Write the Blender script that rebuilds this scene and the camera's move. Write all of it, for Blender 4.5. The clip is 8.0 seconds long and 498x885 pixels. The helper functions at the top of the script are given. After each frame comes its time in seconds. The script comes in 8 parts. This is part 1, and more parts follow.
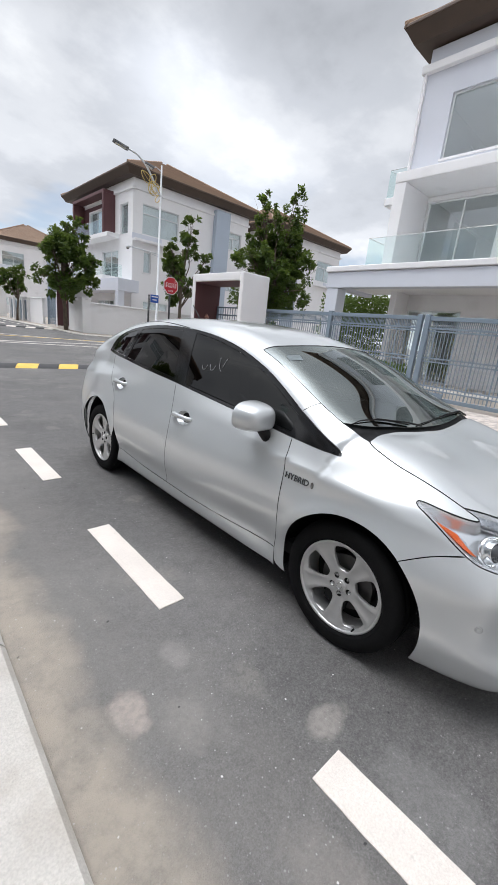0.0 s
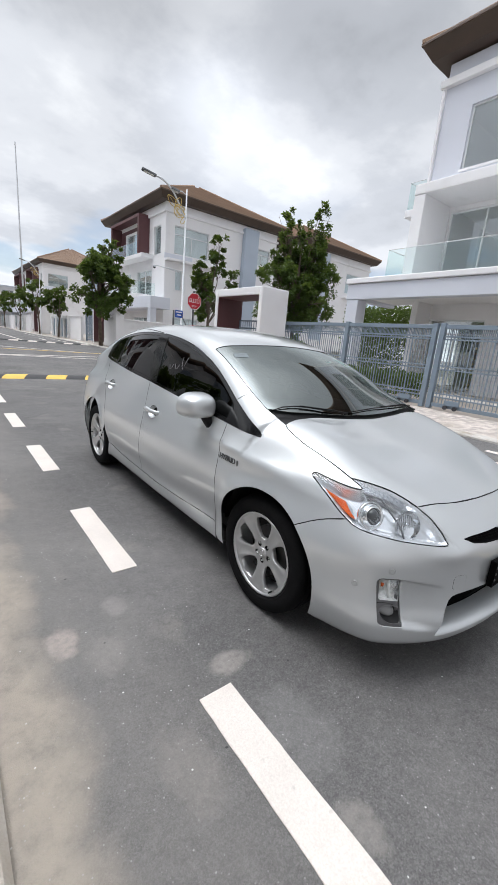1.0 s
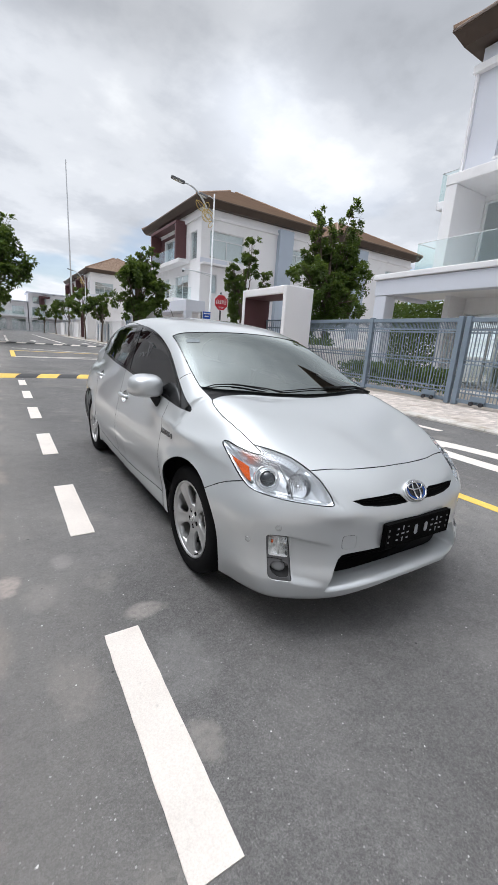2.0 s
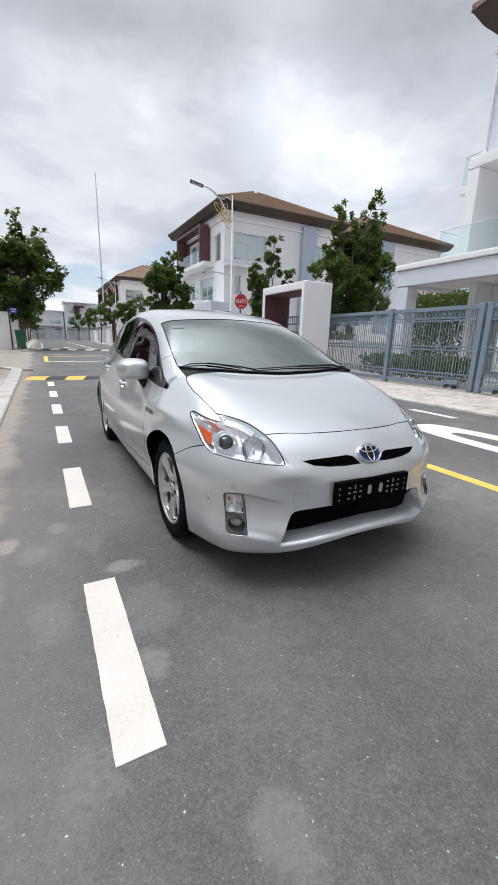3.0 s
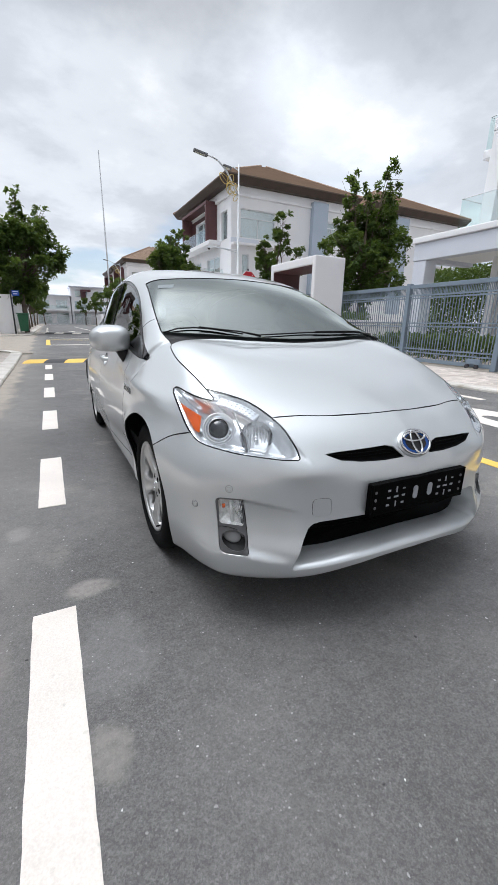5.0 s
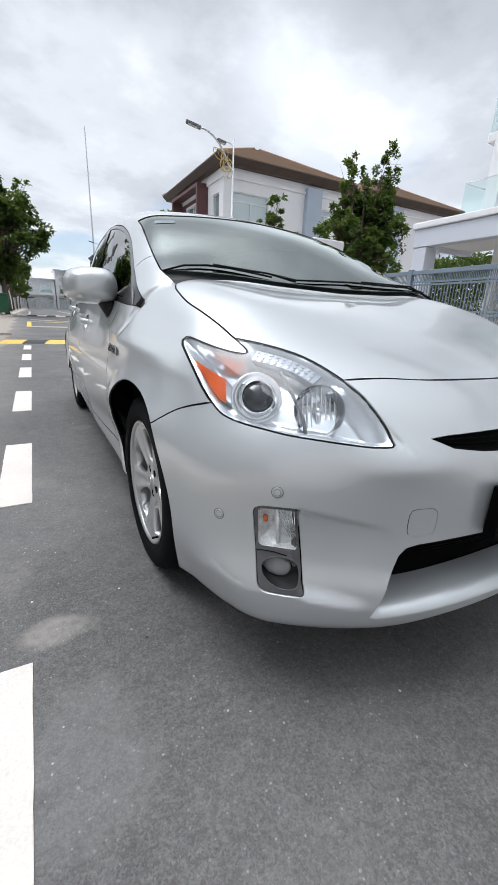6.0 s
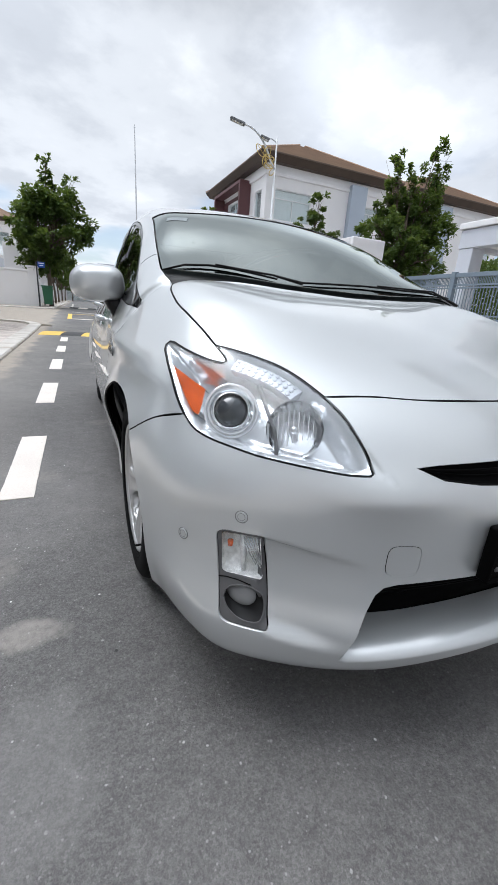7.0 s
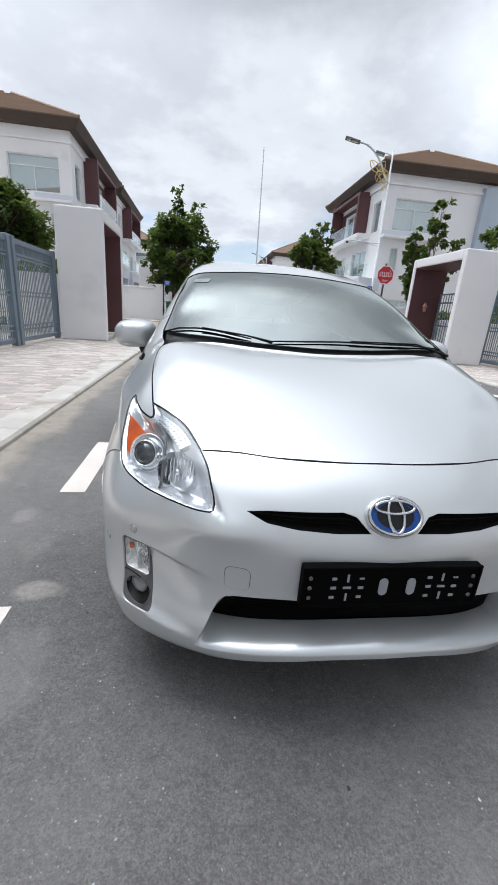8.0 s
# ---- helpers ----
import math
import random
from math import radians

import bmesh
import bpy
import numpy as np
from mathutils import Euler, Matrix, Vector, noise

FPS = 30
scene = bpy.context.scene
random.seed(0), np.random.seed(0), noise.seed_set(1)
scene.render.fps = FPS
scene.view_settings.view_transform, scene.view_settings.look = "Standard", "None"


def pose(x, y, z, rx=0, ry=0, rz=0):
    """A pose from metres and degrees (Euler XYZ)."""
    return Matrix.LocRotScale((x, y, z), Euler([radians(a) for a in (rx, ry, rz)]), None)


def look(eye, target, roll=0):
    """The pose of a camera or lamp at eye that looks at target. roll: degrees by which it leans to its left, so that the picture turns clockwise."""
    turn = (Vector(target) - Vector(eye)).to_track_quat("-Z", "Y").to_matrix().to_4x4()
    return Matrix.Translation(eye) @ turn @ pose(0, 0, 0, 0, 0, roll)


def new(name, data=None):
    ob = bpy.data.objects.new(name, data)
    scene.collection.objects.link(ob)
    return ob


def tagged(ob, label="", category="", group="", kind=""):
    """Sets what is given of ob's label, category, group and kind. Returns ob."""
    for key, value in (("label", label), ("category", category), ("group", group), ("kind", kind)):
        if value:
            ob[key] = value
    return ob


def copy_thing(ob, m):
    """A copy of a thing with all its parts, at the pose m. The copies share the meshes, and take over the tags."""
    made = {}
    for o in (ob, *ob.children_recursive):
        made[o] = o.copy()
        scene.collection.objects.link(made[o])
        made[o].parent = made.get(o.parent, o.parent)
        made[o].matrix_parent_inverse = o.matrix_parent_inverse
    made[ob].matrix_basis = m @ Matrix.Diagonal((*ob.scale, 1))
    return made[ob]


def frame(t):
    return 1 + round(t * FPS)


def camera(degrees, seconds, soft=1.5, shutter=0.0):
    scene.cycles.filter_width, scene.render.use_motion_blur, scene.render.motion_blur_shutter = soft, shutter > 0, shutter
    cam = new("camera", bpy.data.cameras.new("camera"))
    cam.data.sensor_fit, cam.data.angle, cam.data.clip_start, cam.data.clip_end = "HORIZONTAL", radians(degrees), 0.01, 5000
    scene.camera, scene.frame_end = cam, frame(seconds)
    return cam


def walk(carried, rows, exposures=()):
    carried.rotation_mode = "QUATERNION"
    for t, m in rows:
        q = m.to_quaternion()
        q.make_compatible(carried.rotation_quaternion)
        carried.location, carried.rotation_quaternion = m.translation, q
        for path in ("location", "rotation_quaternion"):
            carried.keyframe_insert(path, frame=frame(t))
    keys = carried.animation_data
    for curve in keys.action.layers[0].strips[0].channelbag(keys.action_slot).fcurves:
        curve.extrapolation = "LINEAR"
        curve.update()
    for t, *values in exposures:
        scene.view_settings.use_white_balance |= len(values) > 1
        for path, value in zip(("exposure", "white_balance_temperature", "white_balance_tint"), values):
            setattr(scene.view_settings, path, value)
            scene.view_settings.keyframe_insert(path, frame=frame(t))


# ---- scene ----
cam = camera(65.0, 8.0, soft=1.15)

# camera and its walk
PATH = [
    (0, (-2.247, -0.81, 1.405), (-0.913, 0.579, 0.865), 6.1),
    (0.5, (-2.147, -1.08, 1.396), (-0.872, 0.374, 0.886), 5.7),
    (1, (-2.037, -1.374, 1.371), (-0.825, 0.14, 0.881), 5.2),
    (1.5, (-1.826, -1.641, 1.338), (-0.698, -0.063, 0.849), 5.0),
    (3, (-1.431, -2.23, 1.203), (-0.526, -0.518, 0.703), 1.8),
    (3.5, (-1.374, -2.275, 1.13), (-0.51, -0.541, 0.633), 1.8),
    (4, (-1.308, -2.175, 1.12), (-0.457, -0.438, 0.613), 1.8),
    (4.5, (-1.249, -2.031, 1.098), (-0.403, -0.301, 0.557), 1.6),
    (5, (-1.172, -1.798, 1.079), (-0.316, -0.085, 0.503), 1.2),
    (6.5, (-1.054, -1.205, 0.843), (-0.132, 0.454, 0.212), 3.2),
    (7, (-0.949, -1.284, 0.92), (-0.18, 0.45, 0.285), 4.3),
    (7.5, (-0.738, -1.434, 1.026), (-0.223, 0.391, 0.392), 4.5),
    (8, (-0.506, -1.663, 1.14), (-0.244, 0.217, 0.512), 4.3),
]
walk(cam, [(t, look(e, g, r)) for t, e, g, r in PATH], exposures=[(0, 0.07, 6520, 11), (3.5, 0.02, 6430, 10.5), (6.5, 0.12, 6360, 10.0), (8, 0.08, 6330, 10.0)])

# ---- world, sun ----
SUN_AZ, SUN_EL = radians(-50), radians(69)   # azimuth from +y towards +x
SUN_DIR = Vector((math.sin(SUN_AZ) * math.cos(SUN_EL), math.cos(SUN_AZ) * math.cos(SUN_EL), math.sin(SUN_EL)))


def nlink(nt, a, b):
    nt.links.new(a, b)


def build_world():
    w = bpy.data.worlds.new("overcast_sky")
    scene.world = w
    w.use_nodes = True
    nt = w.node_tree
    N = nt.nodes
    N.clear()
    out = N.new("ShaderNodeOutputWorld")
    bg = N.new("ShaderNodeBackground")
    sky = N.new("ShaderNodeTexSky")
    sky.sky_type = "NISHITA"
    sky.sun_disc = False
    sky.sun_elevation = SUN_EL
    sky.sun_rotation = SUN_AZ
    tc = N.new("ShaderNodeTexCoord")
    sep = N.new("ShaderNodeSeparateXYZ")
    nlink(nt, tc.outputs["Generated"], sep.inputs[0])

    def m(op, a, b=None, c=None):
        n = N.new("ShaderNodeMath")
        n.operation = op
        for i, v in enumerate((a, b, c)):
            if v is None:
                continue
            if isinstance(v, (int, float)):
                n.inputs[i].default_value = v
            else:
                nlink(nt, v, n.inputs[i])
        return n.outputs[0]

    zc = m("MAXIMUM", sep.outputs[2], 0.0)
    den = m("ADD", zc, 0.22)
    px, py = m("DIVIDE", sep.outputs[0], den), m("DIVIDE", sep.outputs[1], den)
    comb = N.new("ShaderNodeCombineXYZ")
    nlink(nt, px, comb.inputs[0])
    nlink(nt, py, comb.inputs[1])

    def noise_tex(scale, detail, rough, off):
        mp = N.new("ShaderNodeMapping")
        mp.inputs["Location"].default_value = off
        nlink(nt, comb.outputs[0], mp.inputs[0])
        n = N.new("ShaderNodeTexNoise")
        n.inputs["Scale"].default_value = scale
        n.inputs["Detail"].default_value = detail
        n.inputs["Roughness"].default_value = rough
        nlink(nt, mp.outputs[0], n.inputs["Vector"])
        return n.outputs["Fac"]

    def ramp(fac, stops):
        r = N.new("ShaderNodeValToRGB")
        r.color_ramp.interpolation = "EASE"
        while len(r.color_ramp.elements) < len(stops):
            r.color_ramp.elements.new(0.5)
        for e, (p, c) in zip(r.color_ramp.elements, stops):
            e.position, e.color = p, (*c, 1)
        nlink(nt, fac, r.inputs[0])
        return r.outputs[0]

    big = noise_tex(1.0, 7, 0.56, (3.1, 0.4, 0))
    fine = noise_tex(2.2, 7, 0.55, (7.7, 2.2, 0))
    mix = m("ADD", m("MULTIPLY", big, 0.56), m("MULTIPLY", fine, 0.44))
    cloud = ramp(mix, [(0.34, (0.46, 0.49, 0.535)), (0.45, (0.58, 0.615, 0.67)), (0.54, (0.72, 0.755, 0.805)), (0.63, (0.88, 0.915, 0.95))])
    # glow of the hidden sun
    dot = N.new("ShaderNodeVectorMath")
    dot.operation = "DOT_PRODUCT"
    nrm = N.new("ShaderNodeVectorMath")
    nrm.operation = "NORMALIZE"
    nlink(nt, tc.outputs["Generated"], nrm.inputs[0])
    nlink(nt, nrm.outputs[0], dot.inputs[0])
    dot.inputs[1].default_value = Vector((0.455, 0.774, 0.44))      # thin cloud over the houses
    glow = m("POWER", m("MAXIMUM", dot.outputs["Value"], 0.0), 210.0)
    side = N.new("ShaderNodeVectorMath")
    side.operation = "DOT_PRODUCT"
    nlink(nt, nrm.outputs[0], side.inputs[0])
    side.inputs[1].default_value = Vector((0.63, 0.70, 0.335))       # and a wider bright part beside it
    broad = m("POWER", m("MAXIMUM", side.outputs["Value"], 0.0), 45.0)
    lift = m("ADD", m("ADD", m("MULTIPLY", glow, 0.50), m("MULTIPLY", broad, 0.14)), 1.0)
    # overcast skies brighten towards the zenith
    zen = m("MULTIPLY_ADD", m("SMOOTH_MAX", m("SUBTRACT", zc, 0.56), 0.0, 0.12), 0.4, 1.0)
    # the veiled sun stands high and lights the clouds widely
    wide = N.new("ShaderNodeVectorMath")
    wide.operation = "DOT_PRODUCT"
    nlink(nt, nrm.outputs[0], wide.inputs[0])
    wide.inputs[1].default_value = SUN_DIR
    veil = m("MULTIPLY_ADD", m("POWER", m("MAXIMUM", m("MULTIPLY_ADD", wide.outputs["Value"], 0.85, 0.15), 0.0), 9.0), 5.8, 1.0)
    # thinner cloud low over the roofs
    low = m("MULTIPLY_ADD", m("SMOOTH_MAX", m("SUBTRACT", 0.46, zc), 0.0, 0.10), 0.72, 0.95)
    # a darker bank of cloud stands above the bright part
    def slope(a, b, c, d, v=zc):
        n = N.new("ShaderNodeMapRange")
        n.interpolation_type = "SMOOTHSTEP"
        for i, x in enumerate((a, b, c, d)):
            n.inputs[i + 1].default_value = x
        nlink(nt, v, n.inputs[0])
        return n.outputs[0]
    sides = slope(0.15, 0.60, 1.25, 0.60, sep.outputs[0])
    bank = m("SUBTRACT", 1.0, m("MULTIPLY", m("MULTIPLY", slope(0.44, 0.54, 0.0, 0.27), slope(0.60, 0.74, 1.0, 0.0)), sides))
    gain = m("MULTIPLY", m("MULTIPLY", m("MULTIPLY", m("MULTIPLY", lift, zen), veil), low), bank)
    cl = N.new("ShaderNodeMix")
    cl.data_type = "RGBA"
    cl.blend_type = "MULTIPLY"
    cl.inputs[0].default_value = 1.0
    nlink(nt, cloud, cl.inputs[6])
    nlink(nt, gain, cl.inputs[7])
    # openings low over the horizon let blue through
    skyc = N.new("ShaderNodeMix")
    skyc.data_type = "RGBA"
    skyc.blend_type = "MULTIPLY"
    skyc.inputs[0].default_value = 1.0
    nlink(nt, sky.outputs[0], skyc.inputs[6])
    skyc.inputs[7].default_value = (0.13, 0.13, 0.13, 1)
    hole = noise_tex(1.1, 4, 0.5, (1.3, 5.0, 0))
    band = N.new("ShaderNodeMapRange")
    band.interpolation_type = "SMOOTHSTEP"
    band.inputs[1].default_value, band.inputs[2].default_value = 0.12, 0.38
    band.inputs[3].default_value, band.inputs[4].default_value = 1.0, 0.0
    nlink(nt, zc, band.inputs[0])
    hr = N.new("ShaderNodeMapRange")
    hr.interpolation_type = "SMOOTHSTEP"
    hr.inputs[1].default_value, hr.inputs[2].default_value = 0.50, 0.60
    nlink(nt, hole, hr.inputs[0])
    fac = m("MULTIPLY", m("MULTIPLY", band.outputs[0], hr.outputs[0]), 0.75)
    fin = N.new("ShaderNodeMix")
    fin.data_type = "RGBA"
    nlink(nt, fac, fin.inputs[0])
    nlink(nt, cl.outputs[2], fin.inputs[6])
    nlink(nt, skyc.outputs[2], fin.inputs[7])
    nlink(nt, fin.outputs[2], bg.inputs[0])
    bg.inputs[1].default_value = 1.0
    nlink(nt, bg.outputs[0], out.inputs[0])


build_world()
sun = new("sun", bpy.data.lights.new("sun", "SUN"))
sun.data.energy, sun.data.angle, sun.data.color = 0.95, radians(34), (1.0, 0.97, 0.93)
sun.matrix_world = look(SUN_DIR * 60, (0, 0, 0))

# ---- materials ----
def material(name, base, rough=0.5, metal=0.0, var=0.0, scale=4.0, bump=0.0, bump_scale=60.0, fine=0.0, fine_scale=120.0,
             coat=0.0, spec=0.5, stain=None, stain_scale=1.5, stain_at=(0.55, 0.7), emit=None, island=0.0, obj_rand=0.0):
    """A surface with tone variation at two scales, optional stains and fine relief."""
    m = bpy.data.materials.new(name)
    m.use_nodes = True
    nt = m.node_tree
    N, p = nt.nodes, nt.nodes["Principled BSDF"]
    p.inputs["Roughness"].default_value, p.inputs["Metallic"].default_value = rough, metal
    p.inputs["Coat Weight"].default_value, p.inputs["Specular IOR Level"].default_value = coat, spec
    p.inputs["Coat Roughness"].default_value = 0.04
    geo = N.new("ShaderNodeNewGeometry")

    def noise_at(sc, det=4):
        n = N.new("ShaderNodeTexNoise")
        n.inputs["Scale"].default_value, n.inputs["Detail"].default_value = sc, det
        nlink(nt, geo.outputs["Position"], n.inputs["Vector"])
        return n.outputs["Fac"]

    def rng(v, a, b, c, d):
        n = N.new("ShaderNodeMapRange")
        for i, x in enumerate((a, b, c, d)):
            n.inputs[i + 1].default_value = x
        nlink(nt, v, n.inputs[0])
        return n.outputs[0]

    def mul(col, v):
        n = N.new("ShaderNodeMix")
        n.data_type, n.blend_type = "RGBA", "MULTIPLY"
        n.inputs[0].default_value = 1.0
        nlink(nt, col, n.inputs[6])
        nlink(nt, v, n.inputs[7])
        return n.outputs[2]

    rgb = N.new("ShaderNodeRGB")
    rgb.outputs[0].default_value = (*base, 1)
    col = rgb.outputs[0]
    if var:
        col = mul(col, rng(noise_at(scale), 0.3, 0.7, 1 - var, 1 + var))
    if fine:
        col = mul(col, rng(noise_at(fine_scale, 3), 0.3, 0.7, 1 - fine, 1 + fine))
    if island:
        col = mul(col, rng(geo.outputs["Random Per Island"], 0, 1, 1 - island, 1 + island))
    if obj_rand:
        oi = N.new("ShaderNodeObjectInfo")
        col = mul(col, rng(oi.outputs["Random"], 0, 1, 1 - obj_rand, 1 + obj_rand))
    if stain:
        n = N.new("ShaderNodeMix")
        n.data_type = "RGBA"
        nlink(nt, rng(noise_at(stain_scale, 6), *stain_at, 0.0, 0.8), n.inputs[0])
        nlink(nt, col, n.inputs[6])
        n.inputs[7].default_value = (*stain, 1)
        col = n.outputs[2]
    nlink(nt, col, p.inputs["Base Color"])
    if bump:
        b = N.new("ShaderNodeBump")
        b.inputs["Strength"].default_value, b.inputs["Distance"].default_value = bump, 0.01
        nlink(nt, noise_at(bump_scale, 5), b.inputs["Height"])
        nlink(nt, b.outputs[0], p.inputs["Normal"])
    if emit:
        p.inputs["Emission Color"].default_value, p.inputs["Emission Strength"].default_value = (*base, 1), emit
    return m


def glass_material(name, tint=(0.8, 0.85, 0.85), rough=0.0, ior=1.45, sheen=(1.0, 1.0, 1.0)):
    """Thin sheet glass: tinted see-through with a Fresnel gloss."""
    m = bpy.data.materials.new(name)
    m.use_nodes = True
    nt = m.node_tree
    N = nt.nodes
    N.clear()
    out, tr, gl, mx, lw, pw, ma = (N.new("ShaderNode" + k) for k in ("OutputMaterial", "BsdfTransparent", "BsdfGlossy", "MixShader", "LayerWeight", "Math", "Math"))
    tr.inputs[0].default_value = (*tint, 1)
    gl.inputs["Roughness"].default_value = rough
    gl.inputs["Color"].default_value = (*sheen, 1)
    # gloss rises towards the edges as on real glass, the same on both faces of a sheet
    f0 = ((ior - 1) / (ior + 1)) ** 2
    lw.inputs["Blend"].default_value = 0.5
    pw.operation, ma.operation = "POWER", "MULTIPLY_ADD"
    pw.inputs[1].default_value = 5.0
    nlink(nt, lw.outputs["Facing"], pw.inputs[0])
    nlink(nt, pw.outputs[0], ma.inputs[0])
    ma.inputs[1].default_value, ma.inputs[2].default_value = 1 - f0, f0
    nlink(nt, ma.outputs[0], mx.inputs[0])
    nlink(nt, tr.outputs[0], mx.inputs[1])
    nlink(nt, gl.outputs[0], mx.inputs[2])
    nlink(nt, mx.outputs[0], out.inputs[0])
    return m


def asphalt_material():
    m = material("asphalt", (0.133, 0.129, 0.126), rough=0.85, var=0.14, scale=0.7, bump=0.5, bump_scale=260, fine=0.16, fine_scale=380, spec=0.3)
    nt = m.node_tree
    N, p = nt.nodes, nt.nodes["Principled BSDF"]
    src = p.inputs["Base Color"].links[0].from_socket
    geo = N.new("ShaderNodeNewGeometry")
    sep = N.new("ShaderNodeSeparateXYZ")
    nlink(nt, geo.outputs["Position"], sep.inputs[0])

    def noise_at(sc, det, rough=0.55):
        n = N.new("ShaderNodeTexNoise")
        n.inputs["Scale"].default_value, n.inputs["Detail"].default_value, n.inputs["Roughness"].default_value = sc, det, rough
        nlink(nt, geo.outputs["Position"], n.inputs["Vector"])
        return n.outputs["Fac"]

    def cells(sc, out="Distance"):
        v = N.new("ShaderNodeTexVoronoi")
        v.inputs["Scale"].default_value = sc
        wob = N.new("ShaderNodeTexNoise")
        wob.inputs["Scale"].default_value, wob.inputs["Detail"].default_value = sc * 6, 3
        nlink(nt, geo.outputs["Position"], wob.inputs["Vector"])
        push = N.new("ShaderNodeVectorMath")
        push.operation = "MULTIPLY_ADD"
        nlink(nt, wob.outputs["Color"], push.inputs[0])
        push.inputs[1].default_value = (0.13 / sc,) * 3
        nlink(nt, geo.outputs["Position"], push.inputs[2])
        nlink(nt, push.outputs[0], v.inputs["Vector"])
        return v.outputs[out]

    def math_node(op, a, b):
        n = N.new("ShaderNodeMath")
        n.operation = op
        for i, v in enumerate((a, b)):
            if isinstance(v, (int, float)):
                n.inputs[i].default_value = v
            else:
                nlink(nt, v, n.inputs[i])
        return n.outputs[0]

    def rng(v, a, b, c, d):
        n = N.new("ShaderNodeMapRange")
        n.interpolation_type = "SMOOTHSTEP"
        for i, x in enumerate((a, b, c, d)):
            n.inputs[i + 1].default_value = x
        nlink(nt, v, n.inputs[0])
        return n.outputs[0]

    def blend(fac, a, colour):
        n = N.new("ShaderNodeMix")
        n.data_type = "RGBA"
        nlink(nt, fac, n.inputs[0])
        nlink(nt, a, n.inputs[6])
        n.inputs[7].default_value = (*colour, 1)
        return n.outputs[2]

    def grey(col, v):
        n = N.new("ShaderNodeMix")
        n.data_type, n.blend_type = "RGBA", "MULTIPLY"
        n.inputs[0].default_value = 1.0
        nlink(nt, col, n.inputs[6])
        nlink(nt, v, n.inputs[7])
        return n.outputs[2]

    # single stones of the wearing course, each with a tone of its own
    stone = N.new("ShaderNodeTexVoronoi")
    stone.inputs["Scale"].default_value = 210
    nlink(nt, geo.outputs["Position"], stone.inputs["Vector"])
    tone = N.new("ShaderNodeSeparateColor")
    nlink(nt, stone.outputs["Color"], tone.inputs[0])
    src = grey(src, rng(tone.outputs[0], 0.0, 1.0, 0.84, 1.16))
    col = grey(src, rng(noise_at(170, 8, 0.8), 0.32, 0.68, 0.78, 1.22))
    col = grey(col, rng(noise_at(60, 5, 0.7), 0.3, 0.7, 0.84, 1.16))
    col = grey(col, rng(noise_at(14, 4, 0.6), 0.3, 0.7, 0.91, 1.09))
    # pale dust in clouds and scuffed streaks
    cloud = math_node("MULTIPLY", rng(noise_at(0.8, 6, 0.55), 0.44, 0.76, 0, 0.50), rng(noise_at(6, 5, 0.6), 0.30, 0.66, 0.35, 1.0))
    col = blend(cloud, col, (0.27, 0.26, 0.245))
    spots = math_node("MULTIPLY", rng(noise_at(1.9, 3, 0.45), 0.62, 0.70, 0.0, 0.42), rng(noise_at(30, 4), 0.35, 0.6, 0.35, 1.0))
    col = blend(spots, col, (0.27, 0.255, 0.23))
    # washed-in sand along the kerb
    edge = math_node("ADD", sep.outputs[0], math_node("MULTIPLY", noise_at(1.1, 6), 0.6))
    col = blend(math_node("MULTIPLY", rng(edge, -1.40, -0.80, 0.40, 0.0), rng(noise_at(5, 7, 0.7), 0.25, 0.62, 0.5, 1.0)), col, (0.27, 0.255, 0.235))
    col = blend(math_node("MULTIPLY", rng(edge, -1.58, -1.40, 1.0, 0.0), rng(noise_at(7, 8, 0.75), 0.30, 0.60, 0.45, 1.0)), col, (0.36, 0.315, 0.265))
    # dried puddle and cement stains
    def stain(x, y, rx, ry, strength, colour):
        nonlocal col
        dx = math_node("MULTIPLY", math_node("SUBTRACT", sep.outputs[0], x), 1 / rx)
        dy = math_node("MULTIPLY", math_node("SUBTRACT", sep.outputs[1], y), 1 / ry)
        d = math_node("ADD", math_node("MULTIPLY", dx, dx), math_node("MULTIPLY", dy, dy))
        d = math_node("ADD", d, math_node("MULTIPLY", math_node("SUBTRACT", noise_at(9, 5, 0.65), 0.5), 2.6))
        col = blend(math_node("MULTIPLY", rng(d, 0.2, 1.4, strength, 0.0), rng(noise_at(40, 4), 0.3, 0.65, 0.6, 1.0)), col, colour)

    for x, y, rx, ry, k, c in ((-1.71, 0.23, 0.07, 0.10, 0.85, (0.40, 0.345, 0.31)), (-1.13, -0.25, 0.11, 0.06, 0.75, (0.33, 0.305, 0.28)),
                               (-1.10, -0.64, 0.15, 0.20, 0.36, (0.27, 0.265, 0.255)), (-1.15, -0.98, 0.06, 0.09, 0.6, (0.30, 0.28, 0.255)),
                               (-1.43, 0.37, 0.06, 0.09, 0.55, (0.30, 0.285, 0.27)), (-1.57, 0.07, 0.09, 0.12, 0.4, (0.30, 0.28, 0.26)),
                               (-0.99, -1.66, 0.09, 0.12, 0.5, (0.27, 0.26, 0.245)), (-1.50, -0.55, 0.10, 0.16, 0.4, (0.30, 0.275, 0.25))):
        stain(x, y, rx, ry, k, c)
    # bright chips of stone, thicker in some places
    thick = rng(noise_at(1.7, 4, 0.6), 0.38, 0.60, 0.35, 1.0)
    rare = rng(noise_at(9, 2, 0.5), 0.42, 0.56, 0.35, 1.0)
    col = blend(math_node("MULTIPLY", rare, rng(cells(12), 0.034, 0.052, 0.9, 0.0)), col, (0.70, 0.69, 0.67))
    col = blend(math_node("MULTIPLY", thick, math_node("MULTIPLY", rare, rng(cells(24), 0.055, 0.095, 0.75, 0.0))), col, (0.58, 0.57, 0.55))
